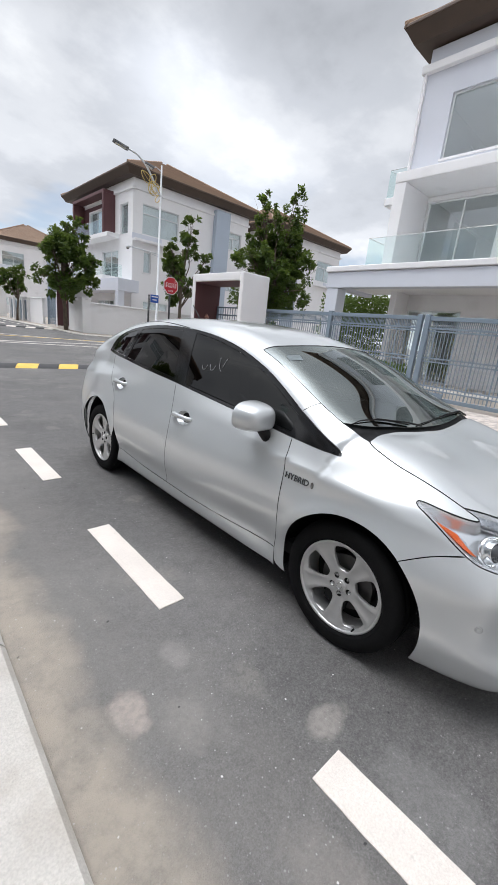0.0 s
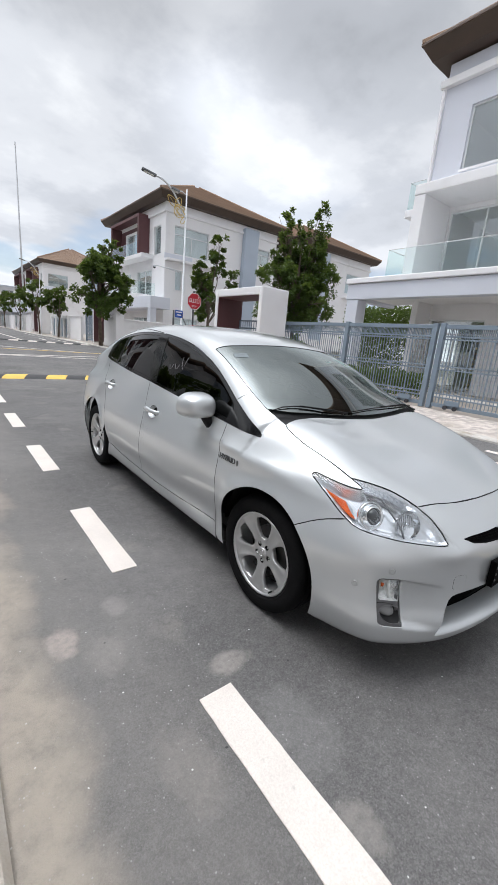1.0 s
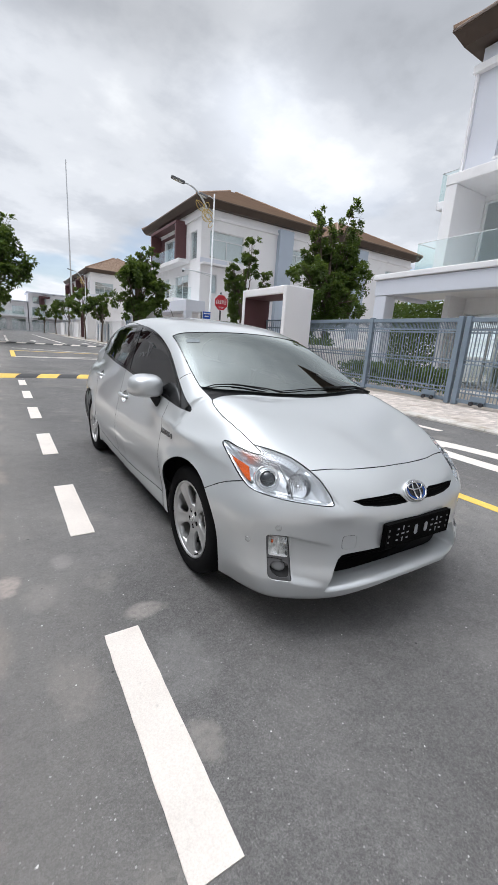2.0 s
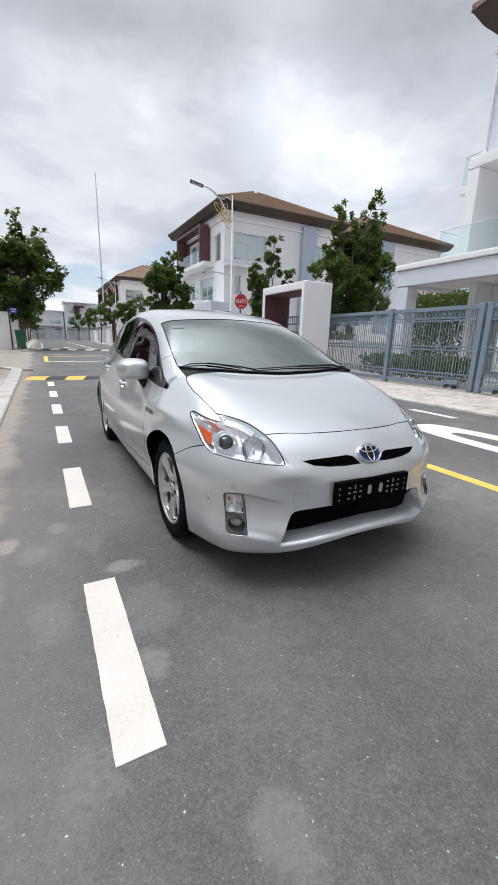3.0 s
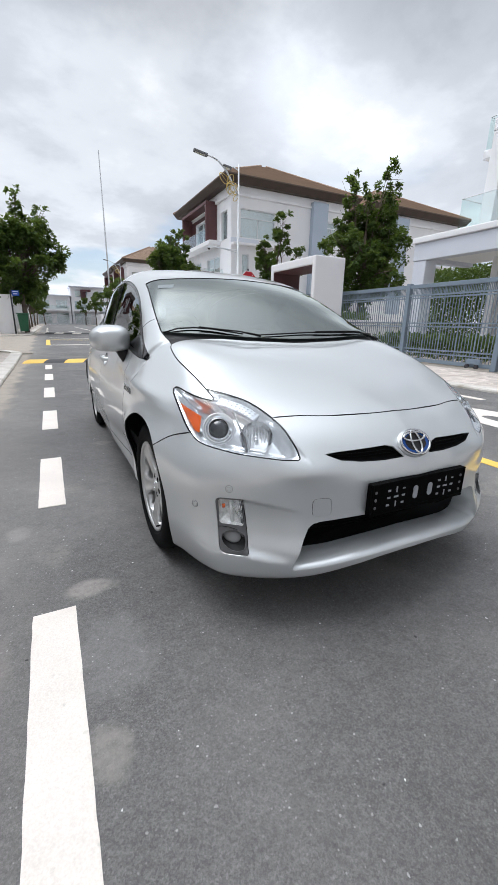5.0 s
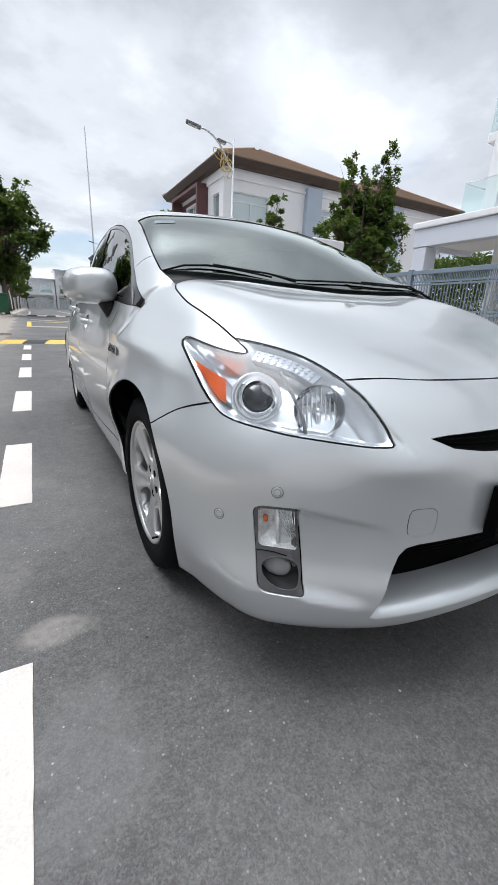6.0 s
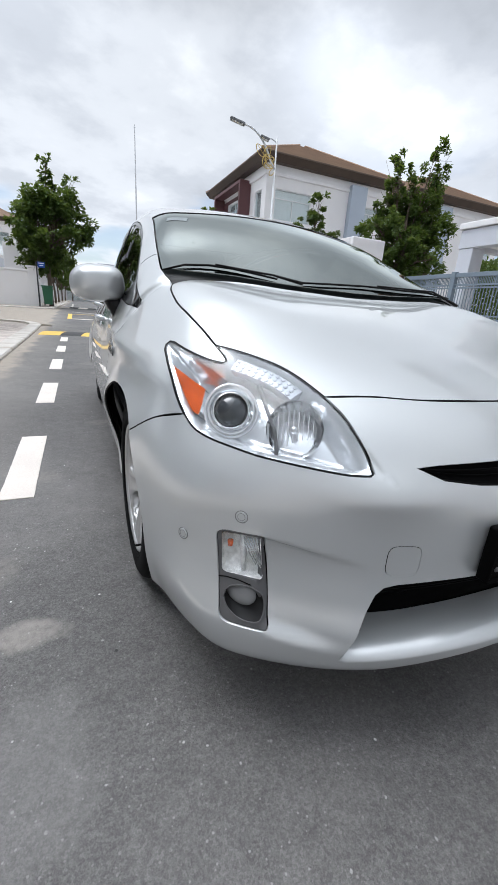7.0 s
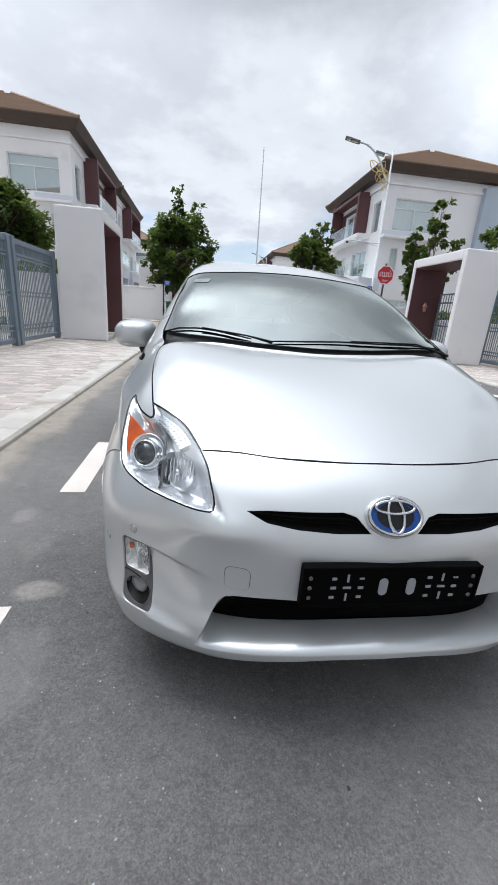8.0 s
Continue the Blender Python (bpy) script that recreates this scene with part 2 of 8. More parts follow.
    col = blend(math_node("MULTIPLY", thick, rng(cells(47), 0.08, 0.14, 0.55, 0.0)), col, (0.42, 0.41, 0.40))
    col = blend(rng(cells(5), 0.020, 0.034, 0.8, 0.0), col, (0.03, 0.03, 0.03))
    nlink(nt, col, p.inputs["Base Color"])
    return m


ASPHALT = asphalt_material()
ROAD_WHITE = material("road_paint_white", (0.70, 0.64, 0.585), rough=0.7, var=0.05, scale=5, fine=0.08, fine_scale=160, stain=(0.35, 0.33, 0.3), stain_scale=22, stain_at=(0.66, 0.8), bump=0.3, bump_scale=220)
ROAD_YELLOW = material("road_paint_yellow", (0.78, 0.50, 0.10), rough=0.7, var=0.08, scale=5, fine=0.1, stain=(0.2, 0.17, 0.1), stain_scale=18, stain_at=(0.62, 0.8))
HUMP_BLACK = material("hump_black_rubber", (0.05, 0.05, 0.052), rough=0.8, var=0.15, scale=8, fine=0.2)
KERB = material("kerb_concrete", (0.54, 0.51, 0.47), rough=0.85, var=0.10, scale=3, fine=0.10, fine_scale=140, stain=(0.30, 0.25, 0.19), stain_scale=2.4, stain_at=(0.5, 0.72), bump=0.4, bump_scale=160)
PAVER = material("paver_stone", (0.50, 0.445, 0.405), rough=0.85, var=0.08, scale=2.0, fine=0.12, fine_scale=150, obj_rand=0.24, stain=(0.36, 0.31, 0.26), stain_scale=1.3, stain_at=(0.5, 0.75), bump=0.3, bump_scale=150)
PAVER_FAR = material("paver_stone_far", (0.50, 0.445, 0.405), rough=0.85, var=0.08, scale=2.0, fine=0.12, fine_scale=150, island=0.24, stain=(0.36, 0.31, 0.26), stain_scale=1.3, stain_at=(0.5, 0.75))
PAVE_BED = material("pavement_bed", (0.36, 0.32, 0.28), rough=0.9, var=0.12, scale=2, fine=0.1)
WALL_WHITE = material("painted_render_white", (0.83, 0.82, 0.825), rough=0.75, var=0.025, scale=0.6, fine=0.02, fine_scale=40, stain=(0.66, 0.65, 0.64), stain_scale=0.9, stain_at=(0.6, 0.85), bump=0.08, bump_scale=90)
WALL_GREY = material("painted_render_grey", (0.66, 0.68, 0.74), rough=0.75, var=0.03, scale=0.7, fine=0.02, fine_scale=40)
WALL_BLUEGREY = material("painted_render_bluegrey", (0.42, 0.48, 0.56), rough=0.7, var=0.03, scale=0.7)
MAROON = material("maroon_render", (0.105, 0.042, 0.045), rough=0.6, var=0.08, scale=1.2, fine=0.05, fine_scale=60)
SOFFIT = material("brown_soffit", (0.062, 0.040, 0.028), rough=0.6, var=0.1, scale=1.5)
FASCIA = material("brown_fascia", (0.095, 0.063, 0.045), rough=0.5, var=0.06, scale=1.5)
ROOF = material("roof_tile_brown", (0.30, 0.205, 0.145), rough=0.75, var=0.08, scale=0.8, fine=0.1, fine_scale=25)
WINDOW_FRAME = material("window_frame_white", (0.74, 0.76, 0.77), rough=0.4, var=0.02)
WINDOW_GLASS = glass_material("window_glass", (0.92, 0.96, 0.96), 0.0, 2.3)
CURTAIN = material("pale_curtain", (0.52, 0.55, 0.56), rough=0.9, var=0.12, scale=0.9)
RAIL_GLASS = glass_material("balcony_glass", (0.93, 0.97, 0.965), 0.0, 1.35)
STEEL_BLUE = material("fence_paint_bluegrey", (0.185, 0.235, 0.285), rough=0.42, var=0.06, scale=1.5, fine=0.03)
STEEL_DARK = material("dark_steel", (0.03, 0.03, 0.035), rough=0.5)
GALV = material("galvanised_steel", (0.62, 0.63, 0.64), rough=0.4, metal=0.6, var=0.05)
LAMP_GREY = material("lamp_head_grey", (0.16, 0.165, 0.175), rough=0.45, var=0.08, scale=6)
POLE_WHITE = material("pole_paint_white", (0.62, 0.64, 0.66), rough=0.4, var=0.04)
GOLD = material("gold_ornament", (0.62, 0.46, 0.16), rough=0.35, metal=0.55)
BARK = material("bark", (0.13, 0.10, 0.075), rough=0.95, var=0.25, scale=8, bump=0.8, bump_scale=40)
SIGN_RED = material("sign_red", (0.50, 0.022, 0.035), rough=0.4, var=0.04)
SIGN_WHITE = material("sign_white", (0.8, 0.8, 0.8), rough=0.45, var=0.02)
SIGN_BLUE = material("sign_blue", (0.015, 0.085, 0.42), rough=0.4, var=0.04)
BIN_GREEN = material("bin_green_plastic", (0.012, 0.10, 0.045), rough=0.45, var=0.1, scale=3)
TERRACOTTA = material("wall_lamp_copper", (0.46, 0.24, 0.20), rough=0.5, metal=0.4)
LAMP_GLASS = material("lamp_lens", (0.7, 0.7, 0.66), rough=0.2)


def leaf_material(name, base, hue):
    m = material(name, base, rough=0.5, var=0.25, scale=1.3, island=0.45, spec=0.35)
    nt = m.node_tree
    N, p = nt.nodes, nt.nodes["Principled BSDF"]
    tl, mx, out = N.new("ShaderNodeBsdfTranslucent"), N.new("ShaderNodeMixShader"), N["Material Output"]
    tl.inputs[0].default_value = (*hue, 1)
    mx.inputs[0].default_value = 0.3
    nlink(nt, p.outputs[0], mx.inputs[1])
    nlink(nt, tl.outputs[0], mx.inputs[2])
    nlink(nt, mx.outputs[0], out.inputs[0])
    return m


LEAF = leaf_material("leaf_green", (0.052, 0.092, 0.022), (0.21, 0.29, 0.045))


# ---- builders ----
def mesh_from(name, bm, mat, smooth=False):
    me = bpy.data.meshes.new(name)
    bm.normal_update()
    bm.to_mesh(me)
    bm.free()
    if mat:
        me.materials.append(mat)
    if smooth:
        for f in me.polygons:
            f.use_smooth = True
    return me


def part(name, bm, mat, parent=None, label="", smooth=False):
    ob = new(name, mesh_from(name, bm, mat, smooth))
    if parent:
        ob.parent = parent
        ob.matrix_parent_inverse = Matrix.Identity(4)
    if label:
        ob["label"] = label
    return ob


def thing(name, label, category, group="", kind="", at=(0, 0, 0)):
    ob = new(name)
    ob.location = at
    ob.empty_display_size = 0.2
    return tagged(ob, label, category, group, kind)


def add_box(bm, lo, hi, bev=0.0, seg=2):
    r = bmesh.ops.create_cube(bm, size=1)
    vs = r["verts"]
    size = [max(1e-4, b - a) for a, b in zip(lo, hi)]
    mid = [(a + b) / 2 for a, b in zip(lo, hi)]
    for v in vs:
        v.co = Vector([m + c * s for m, c, s in zip(mid, v.co, size)])
    if bev:
        es = list({e for v in vs for e in v.link_edges})
        bmesh.ops.bevel(bm, geom=es, offset=min(bev, min(size) * 0.45), segments=seg, affect="EDGES", profile=0.5)


def box(lo, hi, bev=0.0, seg=2):
    bm = bmesh.new()
    add_box(bm, [min(a, b) for a, b in zip(lo, hi)], [max(a, b) for a, b in zip(lo, hi)], bev, seg)
    return bm


def add_tube(bm, pts, radii, sides=10, cap=True):
    """A tube along points, with a radius at each."""
    pts = [Vector(p) for p in pts]
    if isinstance(radii, (int, float)):
        radii = [radii] * len(pts)
    rings = []
    ref = None
    for i, p in enumerate(pts):
        d = (pts[min(i + 1, len(pts) - 1)] - pts[max(i - 1, 0)]).normalized()
        if ref is None:
            ref = d.orthogonal().normalized()
        a = (ref - d * ref.dot(d)).normalized()
        ref = a
        b = d.cross(a)
        rings.append([bm.verts.new(p + (a * math.cos(k * math.tau / sides) + b * math.sin(k * math.tau / sides)) * radii[i]) for k in range(sides)])
    for r0, r1 in zip(rings, rings[1:]):
        for k in range(sides):
            bm.faces.new((r0[k], r0[(k + 1) % sides], r1[(k + 1) % sides], r1[k]))
    if cap:
        bm.faces.new(rings[0][::-1])
        bm.faces.new(rings[-1])


def tube(pts, radii, sides=10):
    bm = bmesh.new()
    add_tube(bm, pts, radii, sides)
    return bm


def prism(outline, fn, lo, hi, bev=0.0):
    """A 2D outline pushed from lo to hi; fn(u, v, w) gives the place."""
    bm = bmesh.new()
    a = [bm.verts.new(fn(u, v, lo)) for u, v in outline]
    b = [bm.verts.new(fn(u, v, hi)) for u, v in outline]
    bm.faces.new(a[::-1])
    bm.faces.new(b)
    n = len(outline)
    for i in range(n):
        bm.faces.new((a[i], a[(i + 1) % n], b[(i + 1) % n], b[i]))
    bmesh.ops.recalc_face_normals(bm, faces=bm.faces)
    if bev:
        bmesh.ops.bevel(bm, geom=list(bm.edges), offset=bev, segments=2, affect="EDGES", profile=0.5)
    return bm


def gz(y):
    """The street rises gently past the hump."""
    t = min(max((y - 9.0) / 16.0, 0.0), 1.0)
    return 0.34 * t * t * (3 - 2 * t)


# ---- ground, road, kerbs ----
XL, XR = -2.0, 5.8            # kerb faces of our street
YN, YF = 13.9, 21.6           # near and far edge of the crossing avenue
RAD = 1.3


def road_sheet():
    bm = bmesh.new()
    ys = [-400, -60, -20, -6] + [i * 1.0 for i in range(-4, 9)] + [9 + i * 0.5 for i in range(0, 34)] + [27, 30, 40, 60, 100, 250, 900]
    xs = [-900, -200, -60, -20, -8, -4, -2, 0, 2, 4, 6, 8, 12, 20, 60, 200, 900]
    grid = [[bm.verts.new((x, y, gz(y))) for x in xs] for y in ys]
    for i in range(len(ys) - 1):
        for j in range(len(xs) - 1):
            bm.faces.new((grid[i][j], grid[i][j + 1], grid[i + 1][j + 1], grid[i + 1][j]))
    return tagged(part("ground", bm, ASPHALT, smooth=True), "dark grey asphalt road with dust and pale stone chips", "road", kind="structure")


road_sheet()


def ring_corner(cx, cy, r, a0, a1, n=10):
    return [(cx + r * math.cos(radians(a0 + (a1 - a0) * i / n)), cy + r * math.sin(radians(a0 + (a1 - a0) * i / n))) for i in range(n + 1)]


KH = 0.055      # kerb height
KW = 0.30      # kerb width


def pavement_block(tag, outline, sunk=0.012):
    """A raised pavement slab and the kerb stones along its street edge."""
    slab = bmesh.new()
    top = [slab.verts.new((x, y, gz(y) + KH - sunk)) for x, y in outline]
    f = slab.faces.new(top)
    if f.normal.z < 0:
        f.normal_flip()
    bmesh.ops.triangulate(slab, faces=[f])
    bmesh.ops.recalc_face_normals(slab, faces=slab.faces)
    ob = tagged(part("pavement_" + tag, slab, PAVE_BED), "raised pavement paved with pale pinkish grey stones", "pavement", kind="structure")
    return ob


def kerb_run(tag, pts):
    """Kerb stones along pts (street side), each about a metre long; the body lies to the left of the way."""
    th = tagged(new("kerb_" + tag), "pale concrete kerb stones with dusty stained edges", "kerb", kind="structure")
    segs = []
    for (x0, y0), (x1, y1) in zip(pts, pts[1:]):
        L = math.hypot(x1 - x0, y1 - y0)
        n = max(1, round(L / 1.0))
        for i in range(n):
            segs.append(((x0 + (x1 - x0) * i / n, y0 + (y1 - y0) * i / n), (x0 + (x1 - x0) * (i + 1) / n, y0 + (y1 - y0) * (i + 1) / n)))
    prof = [(0.0, -0.1), (0.0, 0.03), (0.02, KH), (KW, KH), (KW, -0.1)]
    for k, (a, b) in enumerate(segs):
        d = Vector((b[0] - a[0], b[1] - a[1], 0))
        L = d.length
        d.normalize()
        nrm = Vector((-d.y, d.x, 0))
        gap = 0.005 if L > 0.5 else 0.0
        bm = bmesh.new()
        ends = []
        for s in (gap, L - gap):
            p = Vector((a[0], a[1], 0)) + d * s
            ends.append([bm.verts.new((p.x + nrm.x * u, p.y + nrm.y * u, gz(p.y) + v)) for u, v in prof])
        for i in range(len(prof) - 1):
            bm.faces.new((ends[0][i], ends[1][i], ends[1][i + 1], ends[0][i + 1]))
        bm.faces.new(ends[0][::-1])
        bm.faces.new(ends[1])
        bmesh.ops.recalc_face_normals(bm, faces=bm.faces)
        part("kerb_stone", bm, KERB, th)
    return th


# near-left, near-right, far-left, far-right corners of the crossing
c_nl = ring_corner(XL - RAD, YN - RAD, RAD, 0, 90)
c_nr = ring_corner(XR + RAD, YN - RAD, RAD, 180, 90)
c_fl = ring_corner(XL - RAD, YF + RAD, RAD, 0, -90)
c_fr = ring_corner(XR + RAD, YF + RAD, RAD, 180, 270)


def with_rows(x, y0, y1, step=1.0):
    n = max(1, int(abs(y1 - y0) / step))
    return [(x, y0 + (y1 - y0) * i / n) for i in range(n + 1)]


pavement_block("near_left", with_rows(XL - KW, -14, YN - RAD - 0.3, 3) + ring_corner(XL - RAD, YN - RAD, RAD - KW, 0, 90) + [(-60, YN - KW)] + [(-60, -14)], 0.05)
pavement_block("near_right", with_rows(XR + KW, -14, YN - RAD - 0.3, 3) + ring_corner(XR + RAD, YN - RAD, RAD - KW, 180, 90) + [(60, YN - KW)] + [(60, -14)], 0.05)
pavement_block("far_left", [(XL - KW, 90)] + with_rows(XL - KW, 40, YF + RAD + 0.3, 2) + ring_corner(XL - RAD, YF + RAD, RAD - KW, 0, -90) + [(-60, YF + KW), (-60, 90)])
pavement_block("far_right", [(XR + KW, 90)] + with_rows(XR + KW, 40, YF + RAD + 0.3, 2) + ring_corner(XR + RAD, YF + RAD, RAD - KW, 180, 270) + [(60, YF + KW), (60, 90)])
kerb_run("near_left", with_rows(XL, -12, YN - RAD, 20) + c_nl + [(-30, YN)])
kerb_run("near_right", [(30, YN)] + c_nr[::-1] + [(XR, -12)])
kerb_run("far_left", [(-30, YF)] + c_fl[::-1] + [(XL, 60)])
kerb_run("far_right", [(XR, 60)] + c_fr + [(30, YF)])


# ---- road markings ----
def marking(name, outline, mat, label, thick=0.004, group=""):
    bm = bmesh.new()
    pts = [(x, y) for x, y in outline]
    a = [bm.verts.new((x, y, gz(y) + thick)) for x, y in pts]
    b = [bm.verts.new((x, y, gz(y) - 0.01)) for x, y in pts]
    bm.faces.new(a)
    n = len(pts)
    for i in range(n):
        bm.faces.new((a[i], b[i], b[(i + 1) % n], a[(i + 1) % n]))
    bmesh.ops.recalc_face_normals(bm, faces=bm.faces)
    return tagged(part(name, bm, mat), label, "road marking", group)


def strip(name, x0, y0, x1, y1, w, mat, label, group=""):
    d = Vector((x1 - x0, y1 - y0)).normalized()
    n = Vector((-d.y, d.x)) * w / 2
    rnd = random.Random(x0 * 7 + y0)
    L = math.hypot(x1 - x0, y1 - y0)
    k = max(2, min(60, int(L / 0.05)))
    left, right = [], []
    for i in range(k + 1):
        px, py = x0 + (x1 - x0) * i / k, y0 + (y1 - y0) * i / k
        left.append((px + n.x * (1 + rnd.uniform(-0.02, 0.02)), py + n.y * (1 + rnd.uniform(-0.02, 0.02))))
        right.append((px - n.x * (1 + rnd.uniform(-0.02, 0.02)), py - n.y * (1 + rnd.uniform(-0.02, 0.02))))
    return marking(name, left + right[::-1], mat, label, group=group)


XD = -1.27
for k in range(-5, 6):
    y0 = -0.345 - 0.965 + 1.965 * k + (0.0)
    strip("dash_line", XD, y0, XD, y0 + 0.965, 0.15, ROAD_WHITE, "short white painted edge dash on the asphalt", "dashes along the road edge")
for k in range(-4, 6):
    y0 = 0.15 + 1.965 * k
    strip("dash_line", 4.98, y0, 4.98, y0 + 0.965, 0.15, ROAD_WHITE, "short white painted edge dash on the asphalt", "dashes along the far road edge")
strip("centre_line", 2.06, -12, 2.06, 8.8, 0.13, ROAD_YELLOW, "continuous yellow centre line on the asphalt")
for k in range(10):
    for x in (XD, 4.98):
        y0 = 26.5 + 2.0 * k
        strip("dash_line", x, y0, x, y0 + 1.0, 0.15, ROAD_WHITE, "short white painted edge dash beyond the crossing", "dashes beyond the crossing")
strip("centre_line", 2.06, 27, 2.06, 60, 0.13, ROAD_WHITE, "white centre line beyond the crossing")
# box marking on the crossing
strip("box_line", -1.25, 16.2, -1.25, 19.0, 0.16, ROAD_YELLOW, "yellow corner of the box marking on the crossing")
strip("box_line", -1.2, 16.2, 9.0, 16.0, 0.10, ROAD_WHITE, "thin white line across the avenue")
strip("box_line", -1.2, 16.2, 9.0, 18.0, 0.10, ROAD_WHITE, "thin white line across the avenue")
strip("box_line", -1.2, 19.0, 9.0, 18.6, 0.10, ROAD_YELLOW, "thin pale yellow line across the avenue")
strip("box_line", -1.2, 20.5, 9.0, 17.2, 0.08, ROAD_WHITE, "thin white line across the avenue")


def arrow(x, y, s):
    w = 0.075 * s
    pts = [(x - w, y - 1.2), (x + w, y - 1.2), (x + w, y + 0.1), (x + 0.28, y + 0.1), (x, y + 1.1), (x - 0.28, y + 0.1), (x - w, y + 0.1)]
    marking("lane_arrow", pts, ROAD_WHITE, "white straight-ahead lane arrow on the asphalt")


def road_symbol():
    """A long white symbol on the other lane: a solid head and an oblong loop."""
    bm = bmesh.new()
    def oval(cx, y0, y1, hw, n=40):
        cy, hl = (y0 + y1) / 2, (y1 - y0) / 2
        return [(cx + hw * math.copysign(abs(math.sin(k * math.tau / n)) ** 0.6, math.sin(k * math.tau / n)), cy + hl * math.copysign(abs(math.cos(k * math.tau / n)) ** 0.8, math.cos(k * math.tau / n))) for k in range(n)]
    o, i = oval(3.82, -2.6, 1.95, 0.50), oval(3.80, -2.1, 1.32, 0.19)
    a = [bm.verts.new((x, y, 0.004)) for x, y in o]
    b = [bm.verts.new((x, y, 0.004)) for x, y in i]
    for k in range(40):
        bm.faces.new((a[k], a[(k + 1) % 40], b[(k + 1) % 40], b[k]))
    bmesh.ops.recalc_face_normals(bm, faces=bm.faces)
    tagged(part("lane_symbol", bm, ROAD_WHITE), "long white looped lane symbol on the asphalt", "road marking")


road_symbol()
arrow(0.4, 31, 1)
arrow(3.9, 31, 1)


def speed_hump(y, w, x0, x1, tag, block):
    th = thing("speed_hump", "speed hump of yellow and black rubber blocks across the road" if tag else "speed hump of white and black rubber blocks across the far road", "speed hump")
    n = round((x1 - x0) / block)
    b = (x1 - x0) / n
    for i in range(n):
        bm = bmesh.new()
        rings = []
        for s in (0.004, b - 0.004):
            r = []
            for k in range(9):
                t = k / 8
                yy = y + w * t
                lean = 0.28 * (t - 0.5)
                r.append(bm.verts.new((x0 + b * i + s + lean, yy, gz(yy) + 0.065 * math.sin(math.pi * t) ** 0.7 + 0.002)))
            rings.append(r)
        for k in range(8):
            bm.faces.new((rings[0][k], rings[1][k], rings[1][k + 1], rings[0][k + 1]))
        for r in rings:
            bm.faces.new(r)
        bmesh.ops.recalc_face_normals(bm, faces=bm.faces)
        part("hump_block", bm, (ROAD_YELLOW if tag else ROAD_WHITE) if i % 2 == 0 else HUMP_BLACK, th)


speed_hump(9.95, 0.72, -1.75, 5.6, True, 0.5)
speed_hump(25.2, 0.38, -1.75, 5.6, False, 0.5)

# ---- houses ----
def wall_cells(bm, fn, u0, u1, z0, z1, holes, t0, t1):
    """A wall in cells round its openings; fn(u, w, z) gives the place, w running through the thickness."""
    us = sorted({u0, u1, *[h[0] for h in holes], *[h[1] for h in holes]})
    zs = sorted({z0, z1, *[h[2] for h in holes], *[h[3] for h in holes]})
    for a, b in zip(us, us[1:]):
        run = None
        for c, d in zip(zs, zs[1:]):
            um, zm = (a + b) / 2, (c + d) / 2
            solid = not any(h[0] < um < h[1] and h[2] < zm < h[3] for h in holes)
            if solid:
                run = (run[0], d) if run else (c, d)
            if (not solid or d == zs[-1]) and run:
                p, q = fn(a, t0, run[0]), fn(b, t1, run[1])
                add_box(bm, [min(i, j) for i, j in zip(p, q)], [max(i, j) for i, j in zip(p, q)])
                run = None
    bmesh.ops.remove_doubles(bm, verts=bm.verts, dist=1e-4)


def fbox(fn, a, b, bev=0.0):
    p, q = fn(*a), fn(*b)
    return box(p, q, bev)


def window_unit(parent, fn, h, lights=2, transom=0.0, depth=0.14, name="window", curtain=True):
    """Frame, mullions and panes set into an opening h = (u0, u1, z0, z1)."""
    u0, u1, z0, z1 = h
    win = part(name, fbox(fn, (u0 - 0.06, -0.03, z0 - 0.08), (u1 + 0.06, 0.10, z0), 0.01), WALL_WHITE, parent)
    f = 0.055
    bm = bmesh.new()
    bars = [((u0, z0), (u0 + f, z1)), ((u1 - f, z0), (u1, z1)), ((u0 + f, z1 - f), (u1 - f, z1)), ((u0 + f, z0), (u1 - f, z0 + f))]
    zt = z1 - transom if transom else z1 - f
    if transom:
        bars.append(((u0 + f, zt - f / 2), (u1 - f, zt + f / 2)))
    w = (u1 - u0 - 2 * f) / lights
    for i in range(1, lights):
        bars.append(((u0 + f + w * i - f / 2, z0 + f), (u0 + f + w * i + f / 2, zt - f / 2)))
    for (a, c), (b, d) in bars:
        p, q = fn(a, depth - 0.04, c), fn(b, depth + 0.04, d)
        add_box(bm, [min(i, j) for i, j in zip(p, q)], [max(i, j) for i, j in zip(p, q)])
    part("window_frame", bm, WINDOW_FRAME, win)
    for i in range(lights):
        part("pane", fbox(fn, (u0 + f + w * i, depth, z0 + f), (u0 + f + w * (i + 1), depth + 0.012, zt)), WINDOW_GLASS, win)
    if transom:
        part("pane", fbox(fn, (u0 + f, depth, zt), (u1 - f, depth + 0.012, z1 - f)), WINDOW_GLASS, win)
    if not curtain:
        return win
    # drawn curtain in soft folds behind the panes
    bm = bmesh.new()
    n = max(8, int((u1 - u0) / 0.09))
    rows = []
    for z in (z0 + 0.06, z1 - 0.06):
        rows.append([bm.verts.new(fn(u0 + 0.06 + (u1 - u0 - 0.12) * i / n, depth + 0.085 + 0.007 * math.sin(i * 1.1) + 0.006 * math.sin(i * 0.37), z)) for i in range(n + 1)])
    for i in range(n):
        bm.faces.new((rows[0][i], rows[0][i + 1], rows[1][i + 1], rows[1][i]))
    part("curtain", bm, CURTAIN, win, "pale drawn curtain", smooth=True)
    return win


